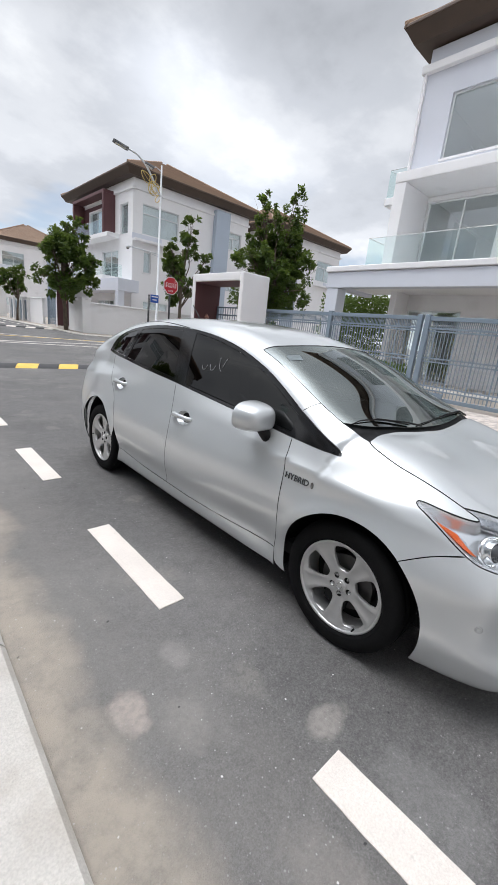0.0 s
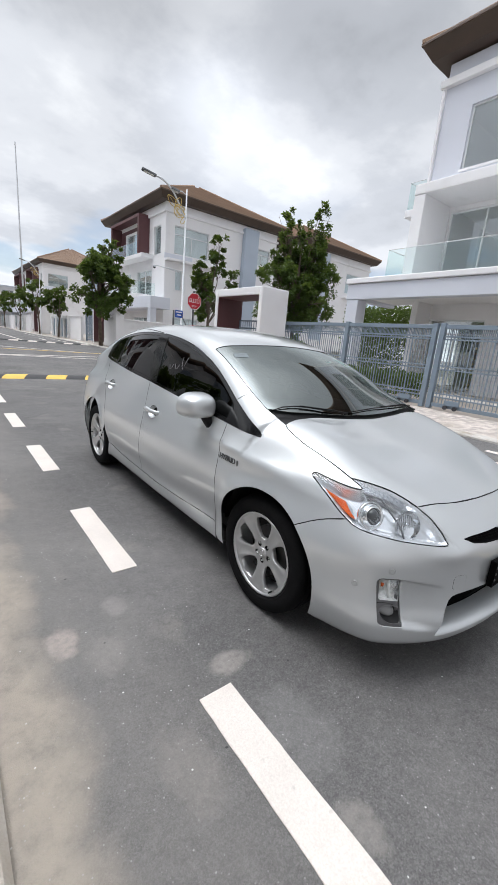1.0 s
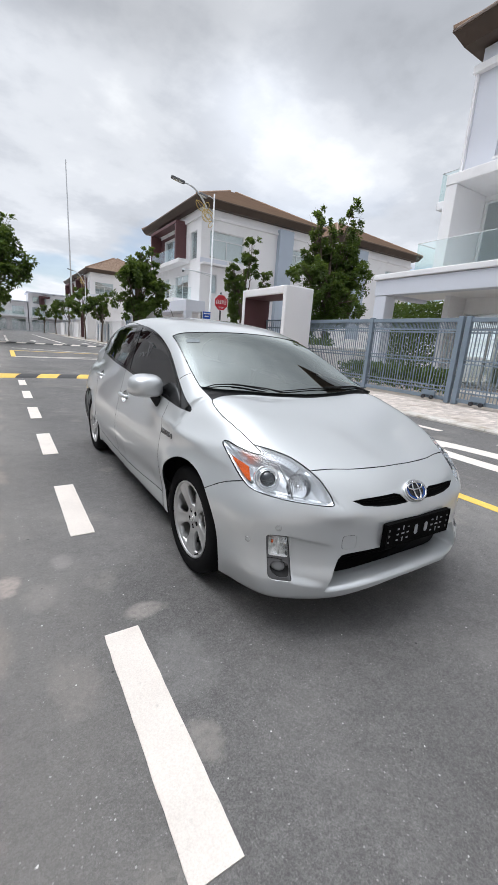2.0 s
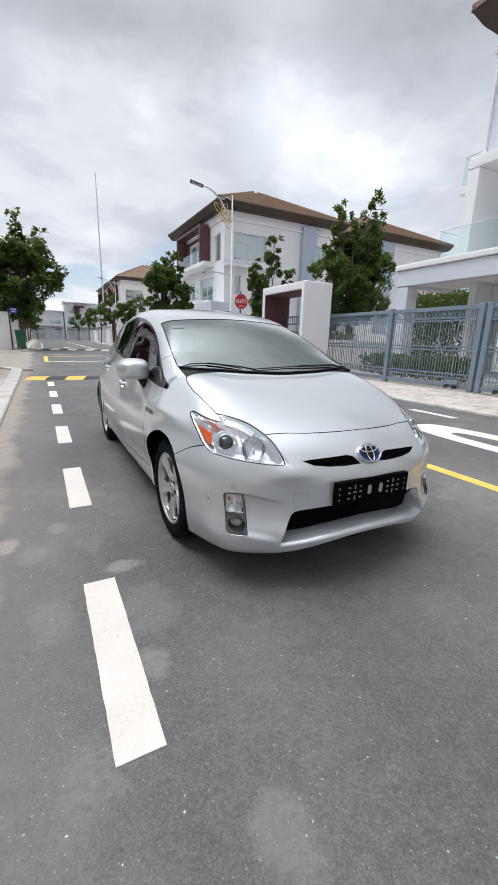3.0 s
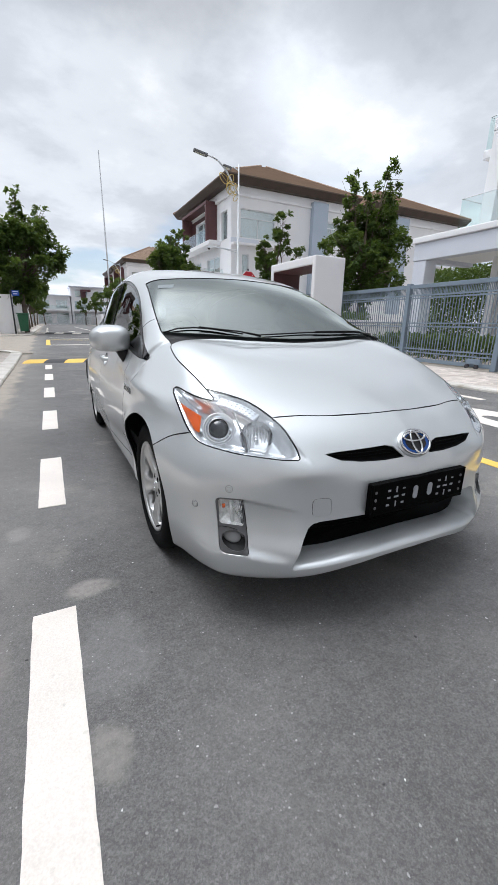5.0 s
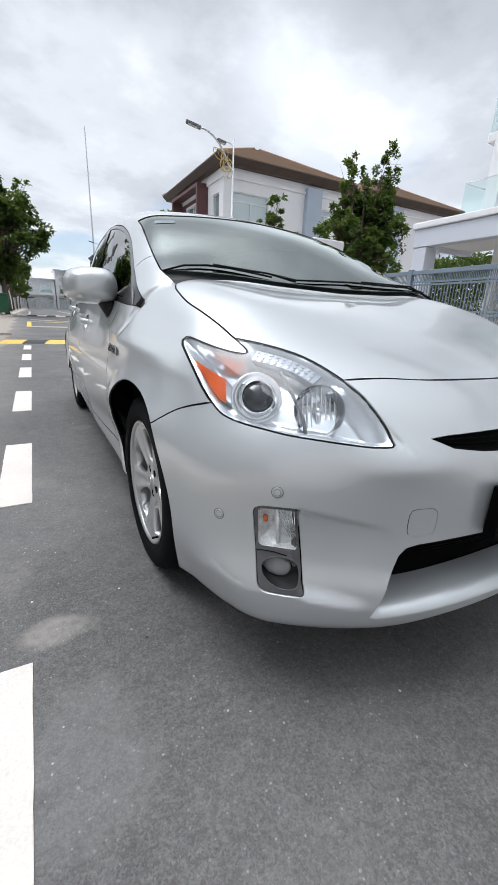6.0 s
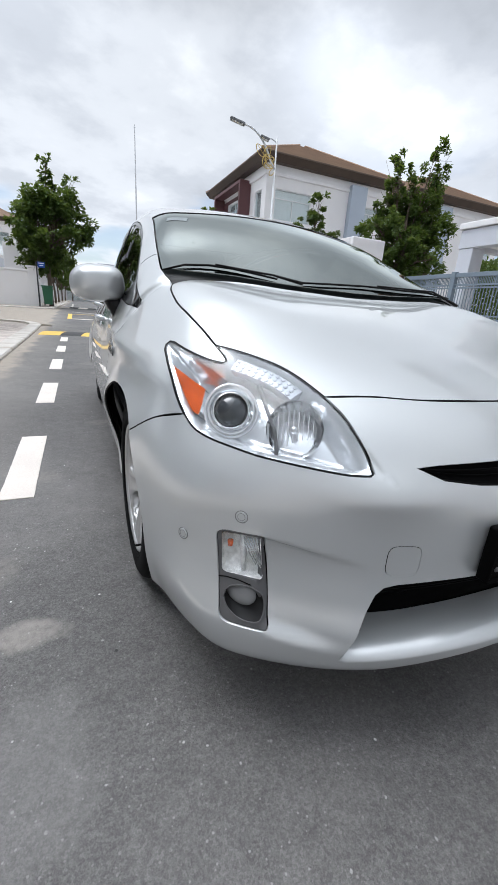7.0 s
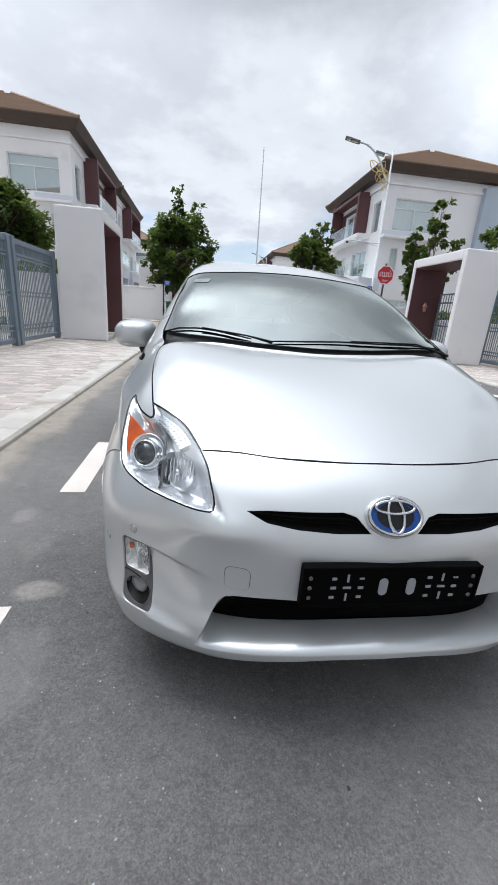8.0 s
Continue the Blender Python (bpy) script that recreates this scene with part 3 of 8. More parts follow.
def hip_roof(parent, fn, s0, s1, u0, u1, ze, zr, ra, rb):
    """Tiled hip roof in stepped courses; the ridge runs from s=ra to s=rb at the middle of u."""
    um = (u0 + u1) / 2
    eave = [(s0, u0), (s1, u0), (s1, u1), (s0, u1)]
    ridge = {0: (ra, um), 1: (rb, um), 2: (rb, um), 3: (ra, um)}
    bm = bmesh.new()
    for k in range(4):
        j = (k + 1) % 4
        n = 26
        for i in range(n):
            t0, t1 = i / n, (i + 1) / n
            def at(c, t, lift):
                return fn(eave[c][0] + (ridge[c][0] - eave[c][0]) * t, eave[c][1] + (ridge[c][1] - eave[c][1]) * t, ze + (zr - ze) * t + lift)
            q = [at(k, t0, 0.05), at(j, t0, 0.05), at(j, t1, 0.0), at(k, t1, 0.0)]
            low = [at(k, t0, 0.0), at(j, t0, 0.0)]
            vs = [bm.verts.new(p) for p in q]
            lv = [bm.verts.new(p) for p in low]
            bm.faces.new(vs)
            bm.faces.new((lv[0], lv[1], vs[1], vs[0]))
    bmesh.ops.remove_doubles(bm, verts=bm.verts, dist=1e-4)
    bmesh.ops.recalc_face_normals(bm, faces=bm.faces)
    roof = part("roof", bm, ROOF, parent, "brown tiled hip roof")
    hb = bmesh.new()
    for k in range(4):
        a = fn(eave[k][0], eave[k][1], ze + 0.06)
        b = fn(ridge[k][0], ridge[k][1], zr + 0.06)
        add_tube(hb, [a, b], 0.09, 6)
    part("ridge_tile", hb, ROOF, roof)
    part("fascia", fbox(fn, (s0 - 0.02, u0 - 0.02, ze - 0.07), (s1 + 0.02, u1 + 0.02, ze + 0.02), 0.015), FASCIA, roof)
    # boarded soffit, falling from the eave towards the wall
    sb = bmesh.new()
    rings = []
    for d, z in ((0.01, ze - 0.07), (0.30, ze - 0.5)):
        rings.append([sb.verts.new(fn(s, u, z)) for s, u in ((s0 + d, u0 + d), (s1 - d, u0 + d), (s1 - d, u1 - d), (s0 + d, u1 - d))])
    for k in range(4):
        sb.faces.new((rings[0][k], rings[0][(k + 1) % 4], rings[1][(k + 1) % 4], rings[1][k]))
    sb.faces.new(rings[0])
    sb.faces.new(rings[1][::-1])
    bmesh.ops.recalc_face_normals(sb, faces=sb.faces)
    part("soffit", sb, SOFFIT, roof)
    return roof


def glass_rail(parent, pts, z0, h=1.0, name="balcony_rail"):
    for (x0, y0), (x1, y1) in zip(pts, pts[1:]):
        d = Vector((x1 - x0, y1 - y0, 0)).normalized()
        n = Vector((-d.y, d.x, 0)) * 0.006
        bm = bmesh.new()
        c = [Vector((x0, y0, z0)) + n, Vector((x1, y1, z0)) + n, Vector((x1, y1, z0)) - n, Vector((x0, y0, z0)) - n]
        lo = [bm.verts.new(v) for v in c]
        hi = [bm.verts.new(v + Vector((0, 0, h))) for v in c]
        bm.faces.new(lo[::-1])
        bm.faces.new(hi)
        for i in range(4):
            bm.faces.new((lo[i], lo[(i + 1) % 4], hi[(i + 1) % 4], hi[i]))
        rail = part(name, bm, RAIL_GLASS, parent, "clear glass balcony rail")
        part("rail_cap", tube([(x0, y0, z0 + h), (x1, y1, z0 + h)], 0.014, 6), GALV, rail)


def villa(X0, Y0, d, e, label, ground=0.3, detail=True):
    """A three-storey white villa: its street face lies at X0 (the house goes on in the direction d), its corner at Y0."""
    def W(s, u, z):
        return (X0 + d * s, Y0 + e * u, z)

    th = thing("house", label, "house", "villas along the streets")
    D, L = 11.2, 12.0
    def street(u, w, z):
        return W(w, u, z)

    def flank(u, w, z):
        return W(u, w, z)

    def back(u, w, z):
        return W(D - w, u, z)
    def rear(u, w, z):
        return W(u, L - w, z)
    h_st = [(0.8, 2.1, 7.65, 9.72), (5.2, 8.2, 7.6, 9.85), (2.4, 5.5, 4.55, 6.6), (7.0, 9.5, 4.55, 6.6), (3.2, 6.4, ground, 2.8)]
    h_fl = [(0.78, 3.9, 7.68, 9.73), (0.95, 1.55, 5.0, 6.5), (8.65, 10.5, 8.3, 9.7), (1.0, 3.2, 1.7, 2.9), (8.9, 10.4, 4.8, 6.3)]
    bm = bmesh.new()
    wall_cells(bm, street, 0.25, L - 0.25, ground - 0.3, 11.3, h_st, 0.0, 0.25)
    wall_cells(bm, flank, 0.0, D, ground - 0.3, 11.3, h_fl, 0.0, 0.25)
    wall_cells(bm, back, 0.25, L - 0.25, ground - 0.3, 11.3, [], 0.0, 0.25)
    wall_cells(bm, rear, 0.0, D, ground - 0.3, 11.3, [], 0.0, 0.25)
    part("wall", bm, WALL_WHITE, th, "white painted rendered walls")
    for z in (4.2, 7.3):
        part("floor_slab", fbox(W, (0.26, 0.26, z - 0.1), (D - 0.26, L - 0.26, z + 0.1)), WALL_WHITE, th)
    part("upper_wall", fbox(W, (-0.06, -0.06, 7.25), (2.4, -0.003, 7.62), 0.01), WALL_GREY, th)
    part("cornice", fbox(W, (-0.14, -0.14, 10.5), (D + 0.1, L + 0.1, 10.68), 0.03), WALL_WHITE, th)
    part("sill_slab", fbox(W, (-0.02, -0.55, 7.08), (4.3, -0.004, 7.24), 0.02), WALL_WHITE, th)
    part("pilaster", fbox(W, (7.26, -0.45, ground), (8.75, -0.004, 10.95), 0.02), WALL_BLUEGREY, th, "blue-grey rendered pilaster")
    window_unit(th, flank, h_fl[0], 2, 0.62)
    window_unit(th, flank, h_fl[1], 1)
    window_unit(th, flank, h_fl[2], 2, 0.45)
    window_unit(th, flank, h_fl[3], 3)
    window_unit(th, flank, h_fl[4], 2)
    window_unit(th, street, h_st[0], 1)
    window_unit(th, street, h_st[1], 2, name="balcony_door")
    window_unit(th, street, h_st[2], 2, name="balcony_door")
    window_unit(th, street, h_st[3], 2, name="balcony_door")
    window_unit(th, street, h_st[4], 3, name="entrance_door")
    # maroon balcony frame on the top floor
    a, b = 3.0, 9.6
    part("balcony_frame", fbox(W, (-0.95, a, 7.72), (-0.004, a + 0.28, 10.49), 0.01), MAROON, th, "maroon balcony frame side")
    part("balcony_frame", fbox(W, (-0.95, b - 0.28, 7.72), (-0.004, b, 10.49), 0.01), MAROON, th, "maroon balcony frame side")
    part("balcony_frame", fbox(W, (-0.95, a, 10.495), (-0.15, b, 10.72), 0.01), MAROON, th, "maroon balcony frame top")
    bm = bmesh.new()
    wall_cells(bm, lambda u, w, z: W(-w, u, z), a + 0.285, b - 0.285, 7.74, 10.24, [(5.1, 8.3, 7.6, 9.95)], 0.004, 0.035)
    part("balcony_back_panel", bm, MAROON, th)
    part("balcony_slab", fbox(W, (-1.0, 2.2, 7.38), (-0.004, L - 1.0, 7.7), 0.02), WALL_WHITE, th)
    glass_rail(th, [W(-0.96, a + 0.3, 0)[:2], W(-0.96, b - 0.3, 0)[:2]], 7.7, 0.95)
    # first floor balcony and the porch below it
    part("balcony_slab", fbox(W, (-1.6, 1.6, 4.22), (-0.004, L - 0.6, 4.5), 0.02), WALL_WHITE, th)
    part("porch_beam", fbox(W, (-1.62, -1.2, 3.35), (-0.004, L - 0.6, 4.2), 0.02), WALL_GREY, th, "grey porch beam over the carport")
    part("porch_column", fbox(W, (-1.6, -1.15, ground - 0.2), (-1.1, -0.65, 3.34), 0.02), WALL_GREY, th)
    part("porch_column", fbox(W, (-1.6, L - 1.3, ground - 0.2), (-1.1, L - 0.8, 3.34), 0.02), WALL_GREY, th)
    glass_rail(th, [W(-0.004, 1.7, 0)[:2], W(-1.55, 1.7, 0)[:2], W(-1.55, L - 0.7, 0)[:2]], 4.5, 0.95)
    hip_roof(th, W, -0.85, D + 0.85, -0.8, L + 0.8, 11.72, 15.0, 5.55, 6.1)
    return th


LABEL_V = "white villa with maroon balcony"
villa(12.4, 29.2, 1, 1, LABEL_V + " behind a boundary wall")
villa(-9.15, 29.2, -1, 1, LABEL_V + " beside the side street")
for y in (75.0, 89.4):
    villa(12.4, y, 1, 1, LABEL_V + " farther along the street")
for y in (43.6, 75.0, 89.4):
    villa(-9.15, y, -1, 1, LABEL_V + " farther along the street")
villa(37.9, 29.2, -1, 1, LABEL_V + " along the avenue")


def corner_villa(X0=12.8, d=1, label="white three-storey villa with glass balconies behind a steel fence"):
    """The white villa beside the near fence, with loggia, glass rails and a carport."""
    th = thing("house", label, "house", "villas along the streets")

    def W(s, u, z):
        return (X0 + d * s, 7.86 - u, z)

    def street(u, w, z):
        return W(w, u, z)

    def inner(u, w, z):
        return W(1.25 + w, u, z)

    def flank(u, w, z):
        return W(u, w, z)
    D, L = 11.0, 15.0
    up = [(1.03, 4.6, 7.86, 9.8), (6.2, 9.2, 7.84, 9.8), (10.4, 13.4, 7.84, 9.8)]
    bm = bmesh.new()
    wall_cells(bm, street, 0.0, L, 7.49, 11.3, up, 0.0, 0.25)
    part("upper_wall", bm, WALL_GREY, th, "pale lilac-grey rendered upper wall")
    bm = bmesh.new()
    wall_cells(bm, flank, 0.25, D, 0.0, 11.3, [(4, 7, 4.9, 7.0), (4, 7, 8.0, 9.8), (2, 4.5, 0.3, 2.8)], 0.0, 0.25)
    part("wall", bm, WALL_WHITE, th, "white painted rendered walls")
    doors = [(0.30, 3.0, 4.62, 6.95), (4.6, 7.6, 4.62, 6.95)]
    low = [(0.30, 2.45, 0.2, 2.98), (6.5, 9.5, 0.2, 2.98)]
    bm = bmesh.new()
    wall_cells(bm, inner, 0.26, L, 0.0, 7.12, doors + low, 0.0, 0.25)
    part("loggia_wall", bm, WALL_WHITE, th)
    for h in up:
        window_unit(th, street, h, 2, 0.0, curtain=False)
    for h in doors:
        window_unit(th, inner, h, 2, name="balcony_door", curtain=False)
    for h in low:
        door = window_unit(th, inner, h, 2, 0.55, name="glass_door", curtain=False)
        # gilded scrollwork inside the panes
        for u in (h[0] + 0.16, h[1] - 0.16):
            bm = bmesh.new()
            for k in range(9):
                zc = h[2] + 0.25 + 0.2 * k
                add_tube(bm, [inner(u + 0.075 * math.cos(q * math.tau / 12), 0.21, zc + 0.10 * math.sin(q * math.tau / 12)) for q in range(13)], 0.014, 5)
            part("scrollwork", bm, GOLD, door, "gilded scrollwork")
    window_unit(th, flank, (4, 7, 4.9, 7.0), 2)
    window_unit(th, flank, (4, 7, 8.0, 9.8), 2)
    def back(u, w, z):
        return W(D - w, u, z)
    bm = bmesh.new()
    # unseen back windows, added so that daylight brightens the rooms
    rear = [(a, a + 3.4, z, z + 2.3) for a in (0.9, 5.6, 10.4) for z in (0.6, 4.7, 7.9)]
    wall_cells(bm, back, 0.26, L, 0.0, 11.3, rear, 0.0, 0.25)
    part("back_wall", bm, WALL_WHITE, th)
    for h in rear:
        window_unit(th, back, h, 2, curtain=False)
    part("end_wall", fbox(W, (0.26, L, 0.0), (D, L + 0.25, 11.3)), WALL_WHITE, th)
    part("floor_slab", fbox(W, (-0.62, -0.18, 7.13), (D - 0.26, L, 7.48), 0.03), WALL_WHITE, th, "white projecting floor slab")
    part("side_balcony", fbox(W, (0.1, -0.95, 6.68), (3.0, -0.185, 6.96), 0.03), WALL_WHITE, th, "small white side balcony")
    part("floor_slab", fbox(W, (1.5, 0.26, 4.2), (D - 0.26, L, 4.5)), WALL_WHITE, th)
    part("loggia_cheek", fbox(W, (-0.6, -0.17, 4.21), (1.24, 0.262, 7.12), 0.02), WALL_WHITE, th, "white loggia side wall")
    part("corner_pilaster", fbox(W, (-0.10, -0.10, 7.7), (0.30, -0.004, 10.6), 0.01), WALL_WHITE, th)
    part("cornice", fbox(W, (-0.18, -0.18, 10.58), (D, L + 0.3, 10.82), 0.03), WALL_WHITE, th)
    glass_rail(th, [W(2.9, -0.90, 0)[:2], W(0.15, -0.90, 0)[:2], W(0.15, -0.19, 0)[:2]], 6.96, 0.95)
    part("ceiling", fbox(W, (0.26, 0.26, 10.25), (D - 0.26, L - 0.01, 10.4)), WALL_WHITE, th)
    part("carport_roof", fbox(W, (-1.75, -1.85, 4.0), (1.24, L, 4.2), 0.03), WALL_WHITE, th, "white flat carport roof")
    part("carport_beam", fbox(W, (-1.68, -1.78, 3.42), (-1.3, L, 3.99), 0.02), WALL_GREY, th, "pale grey carport beam")
    part("carport_beam", fbox(W, (-1.29, -1.78, 3.42), (1.24, -1.45, 3.99), 0.02), WALL_GREY, th, "pale grey carport beam")
    part("carport_ceiling", fbox(W, (-1.29, -1.44, 3.55), (1.24, L, 3.65)), WALL_WHITE, th)
    for u in (-1.75, 6.2, 12.6):
        part("carport_column", fbox(W, (-1.66, u, 0.05), (-1.1, u + 0.55, 3.41), 0.02), WALL_GREY, th)
    part("floor_plinth", fbox(W, (-1.7, -1.8, 0.0), (1.24, L, 0.2), 0.02), KERB, th)
    glass_rail(th, [W(1.0, -0.5, 0)[:2], W(-1.15, -0.5, 0)[:2], W(-1.15, 6.0, 0)[:2], W(-1.15, L, 0)[:2]], 4.2, 1.02)
    hip_roof(th, W, -0.8, D + 0.8, -0.75, L + 0.8, 11.85, 15.2, 5.4, 5.6)


corner_villa()
corner_villa(-9.2, -1, "white three-storey villa with glass balconies beside a gate")


# ---- gate portals, fences, boundary walls ----
def portal(X, Y, d, label, L=2.75, H=3.36):
    """A white gate portal, maroon inside; the open front faces the street (towards -d)."""
    def W(s, u, z):
        return (X + d * s, Y + u, z + gz(Y))
    th = thing("gate_portal", label, "gate portal", "gate portals")
    T, w = 1.25, 0.2
    part("portal_wall", fbox(W, (0, 0, 0.05), (T, w, H), 0.035), WALL_WHITE, th)
    part("portal_wall", fbox(W, (0, L - w, 0.05), (T, L, H), 0.035), WALL_WHITE, th)
    part("portal_roof", fbox(W, (0.0, w + 0.002, H - 0.28), (T, L - w - 0.002, H), 0.03), WALL_WHITE, th)
    part("maroon_lining", fbox(W, (0.03, w + 0.001, 0.10), (T - 0.02, w + 0.02, H - 0.30)), MAROON, th)
    part("maroon_lining", fbox(W, (0.03, L - w - 0.02, 0.10), (T - 0.02, L - w - 0.001, H - 0.30)), MAROON, th)
    part("maroon_lining", fbox(W, (0.03, w + 0.021, H - 0.31), (T - 0.02, L - w - 0.021, H - 0.285)), MAROON, th)
    part("step", fbox(W, (0.02, w + 0.025, 0.05), (T, L - w - 0.025, 0.16), 0.01), KERB, th)
    gate = part("gate_leaf", fbox(W, (T - 0.12, w + 0.03, 0.2), (T - 0.07, w + 0.09, 2.3)), STEEL_BLUE, th, "blue-grey steel pedestrian gate")
    bm = bmesh.new()
    def bar(a, b):
        p, q = W(*a), W(*b)
        add_box(bm, [min(i, j) for i, j in zip(p, q)], [max(i, j) for i, j in zip(p, q)])
    bar((T - 0.12, L - w - 0.09, 0.2), (T - 0.07, L - w - 0.03, 2.3))
    for z in (0.25, 1.15, 1.95, 2.24):
        bar((T - 0.115, w + 0.09, z), (T - 0.075, L - w - 0.09, z + 0.05))
    part("gate_frame", bm, STEEL_BLUE, gate)
    n = 17
    for i in range(n):
        u = w + 0.12 + (L - 2 * w - 0.24) * i / (n - 1)
        part("gate_bar", fbox(W, (T - 0.105, u - 0.011, 0.3), (T - 0.085, u + 0.011, 2.24)), STEEL_BLUE, gate)
    # wall lamp on the inner face
    def lathe(rows, cx, cy, cz, n=12):
        b = bmesh.new()
        rings = [[b.verts.new((cx + r * math.cos(k * math.tau / n), cy + r * math.sin(k * math.tau / n), cz + z)) for k in range(n)] for r, z in rows]
        for a, c in zip(rings, rings[1:]):
            for k in range(n):
                b.faces.new((a[k], a[(k + 1) % n], c[(k + 1) % n], c[k]))
        b.faces.new(rings[0][::-1])
        b.faces.new(rings[-1])
        return b
    cx, cy, cz = W(T * 0.45, L - w - 0.13, 1.75)
    lamp = tagged(part("wall_lamp", lathe([(0.015, -0.13), (0.05, -0.10), (0.075, 0.06), (0.095, 0.07), (0.05, 0.13), (0.012, 0.2)], cx, cy, cz), TERRACOTTA), "copper-red lantern wall lamp on the maroon wall", "wall lamp", "portal lamps")
    part("bracket", tube([(cx, cy + 0.11, cz + 0.15), (cx, cy, cz + 0.2)], 0.012, 6), TERRACOTTA, lamp)
    return th


portal(7.07, 10.0, 1, "white gate portal with maroon lining beside the steel fence", 3.05)
portal(-3.2, 10.5, -1, "white gate portal with maroon lining beside the steel gate", H=3.47)
portal(7.0, 26.8, 1, "white gate portal with maroon lining behind the street tree")
portal(-3.4, 26.8, -1, "white gate portal with maroon lining across the avenue")
portal(7.0, 50.0, 1, "white gate portal with maroon lining far along the street")
portal(-3.4, 50.0, -1, "white gate portal with maroon lining far along the street")


def fence_panel(th, X, y0, y1, H=2.26, base=0.06, gate=False, zg=0.0):
    """One bay of bars between y0 and y1."""
    z0 = base + zg
    def part_box(name, lo, hi, bev=0.0):
        return part(name, box(lo, hi, bev), STEEL_BLUE, th)
    t = 0.022
    part_box("top_rail", (X - 0.045, y0, z0 + H - 0.11), (X + 0.045, y1, z0 + H), 0.008)
    part_box("rail", (X - t, y0, z0 + H - 0.33), (X + t, y1, z0 + H - 0.285))
    part_box("rail", (X - t, y0, z0 + H - 0.40), (X + t, y1, z0 + H - 0.36))
    part_box("rail", (X - t, y0, z0 + 1.06), (X + t, y1, z0 + 1.095))
    part_box("rail", (X - t, y0, z0 + 1.155), (X + t, y1, z0 + 1.19))
    part_box("rail", (X - t, y0, z0 + 0.31), (X + t, y1, z0 + 0.345))
    part_box("rail", (X - t, y0, z0 + 0.41), (X + t, y1, z0 + 0.445))
    part_box("rail", (X - 0.035, y0, z0 + 0.06), (X + 0.035, y1, z0 + 0.16), 0.006)
    n = max(3, int((y1 - y0) / 0.092))
    for i in range(1, n):
        y = y0 + (y1 - y0) * i / n
        wide = 0.0095 if i % 6 else 0.018
        part_box("bar", (X - 0.007, y - wide, z0 + 0.16), (X + 0.007, y + wide, z0 + H - 0.11))
        yh = y - (y1 - y0) / n / 2
        part_box("short_bar", (X - 0.006, yh - 0.0095, z0 + H - 0.285), (X + 0.006, yh + 0.0095, z0 + H - 0.11))


def fence(X, ys, label, zg=0.0, gap=()):
    th = thing("fence", label, "fence")
    for i, y in enumerate(ys):
        part("post", box((X - 0.07, y - 0.07, 0.06 + zg), (X + 0.07, y + 0.07, 2.36 + zg), 0.012), STEEL_BLUE, th)
    for a, b in zip(ys, ys[1:]):
        if abs(a - b) > 0.5:
            fence_panel(th, X, min(a, b) + 0.07, max(a, b) - 0.07, zg=zg)
    return th


F1 = fence(8.8, [10.75, 7.45, 4.42, 4.2, 1.1, -2.0, -5.1], "blue-grey painted steel fence and double gate behind the pavement")
for y in (4.95, 3.55):
    bracket = part("gate_roller", box((8.70, y - 0.2, 0.20), (8.745, y + 0.2, 0.34), 0.01), STEEL_BLUE, F1)
    for dy in (-0.13, 0.13):
        part("roller_wheel", tube([(8.64, y + dy, 0.15), (8.70, y + dy, 0.15)], 0.055, 14), STEEL_DARK, bracket)
fence(-4.65, [10.75, 8.25, 8.02, 5.0, 2.0, -1.0], "blue-grey painted steel gate and fence beside the paved driveway")
fence(7.6, [33.2, 31.3, 29.5], "blue-grey painted steel gate beyond the avenue", zg=0.36)
fence(-4.0, [33.2, 31.3, 29.5], "blue-grey painted steel gate beyond the avenue", zg=0.36)


def boundary_wall(a, b, H, label, mat=WALL_WHITE, t=0.2):
    """A rendered wall with a coping, along x or y."""
    (x0, y0), (x1, y1) = a, b
    zg = gz((y0 + y1) / 2)
    th = thing("boundary_wall", label, "wall")
    if abs(x1 - x0) > abs(y1 - y0):
        lo, hi = (min(x0, x1), y0 - t / 2, zg), (max(x0, x1), y0 + t / 2, zg + H)
    else:
        lo, hi = (x0 - t / 2, min(y0, y1), zg), (x0 + t / 2, max(y0, y1), zg + H)
    part("wall_body", box(lo, hi, 0.01), mat, th)
    part("coping", box((lo[0] - 0.05, lo[1] - 0.05, hi[2] + 0.002), (hi[0] + 0.05, hi[1] + 0.05, hi[2] + 0.1), 0.02), mat, th)
    return th


def pier(x, y, H, w=0.5, label="white rendered gate pier beside the street"):
    zg = gz(y)
    th = thing("gate_pier", label, "pier", "gate piers")
    part("pier_body", box((x - w / 2, y - w / 2, zg), (x + w / 2, y + w / 2, zg + H), 0.015), WALL_WHITE, th)
    part("pier_cap", box((x - w / 2 - 0.04, y - w / 2 - 0.04, zg + H + 0.002), (x + w / 2 + 0.04, y + w / 2 + 0.04, zg + H + 0.1), 0.015), WALL_WHITE, th)
    return th


LW = "white rendered boundary wall with a coping along the avenue"
boundary_wall((7.35, 24.4), (16.0, 24.4), 1.75, LW)
boundary_wall((16.3, 24.4), (30.0, 24.4), 1.75, LW)
pier(7.1, 24.4, 1.95)
boundary_wall((7.1, 24.7), (7.1, 26.75), 1.75, "white rendered boundary wall at the street corner")
boundary_wall((-3.28, 24.2), (-12.0, 24.2), 1.75, LW)
boundary_wall((-12.3, 24.2), (-30.0, 24.2), 1.75, LW)
pier(-3.02, 24.2, 1.95)
boundary_wall((-3.05, 24.5), (-3.05, 26.75), 1.75, "white rendered boundary wall at the street corner")
boundary_wall((8.35, 12.85), (26.0, 12.85), 1.25, "low white garden wall behind the portal")
boundary_wall((-4.4, 12.95), (-26.0, 12.95), 1.75, "white garden wall behind the portal")
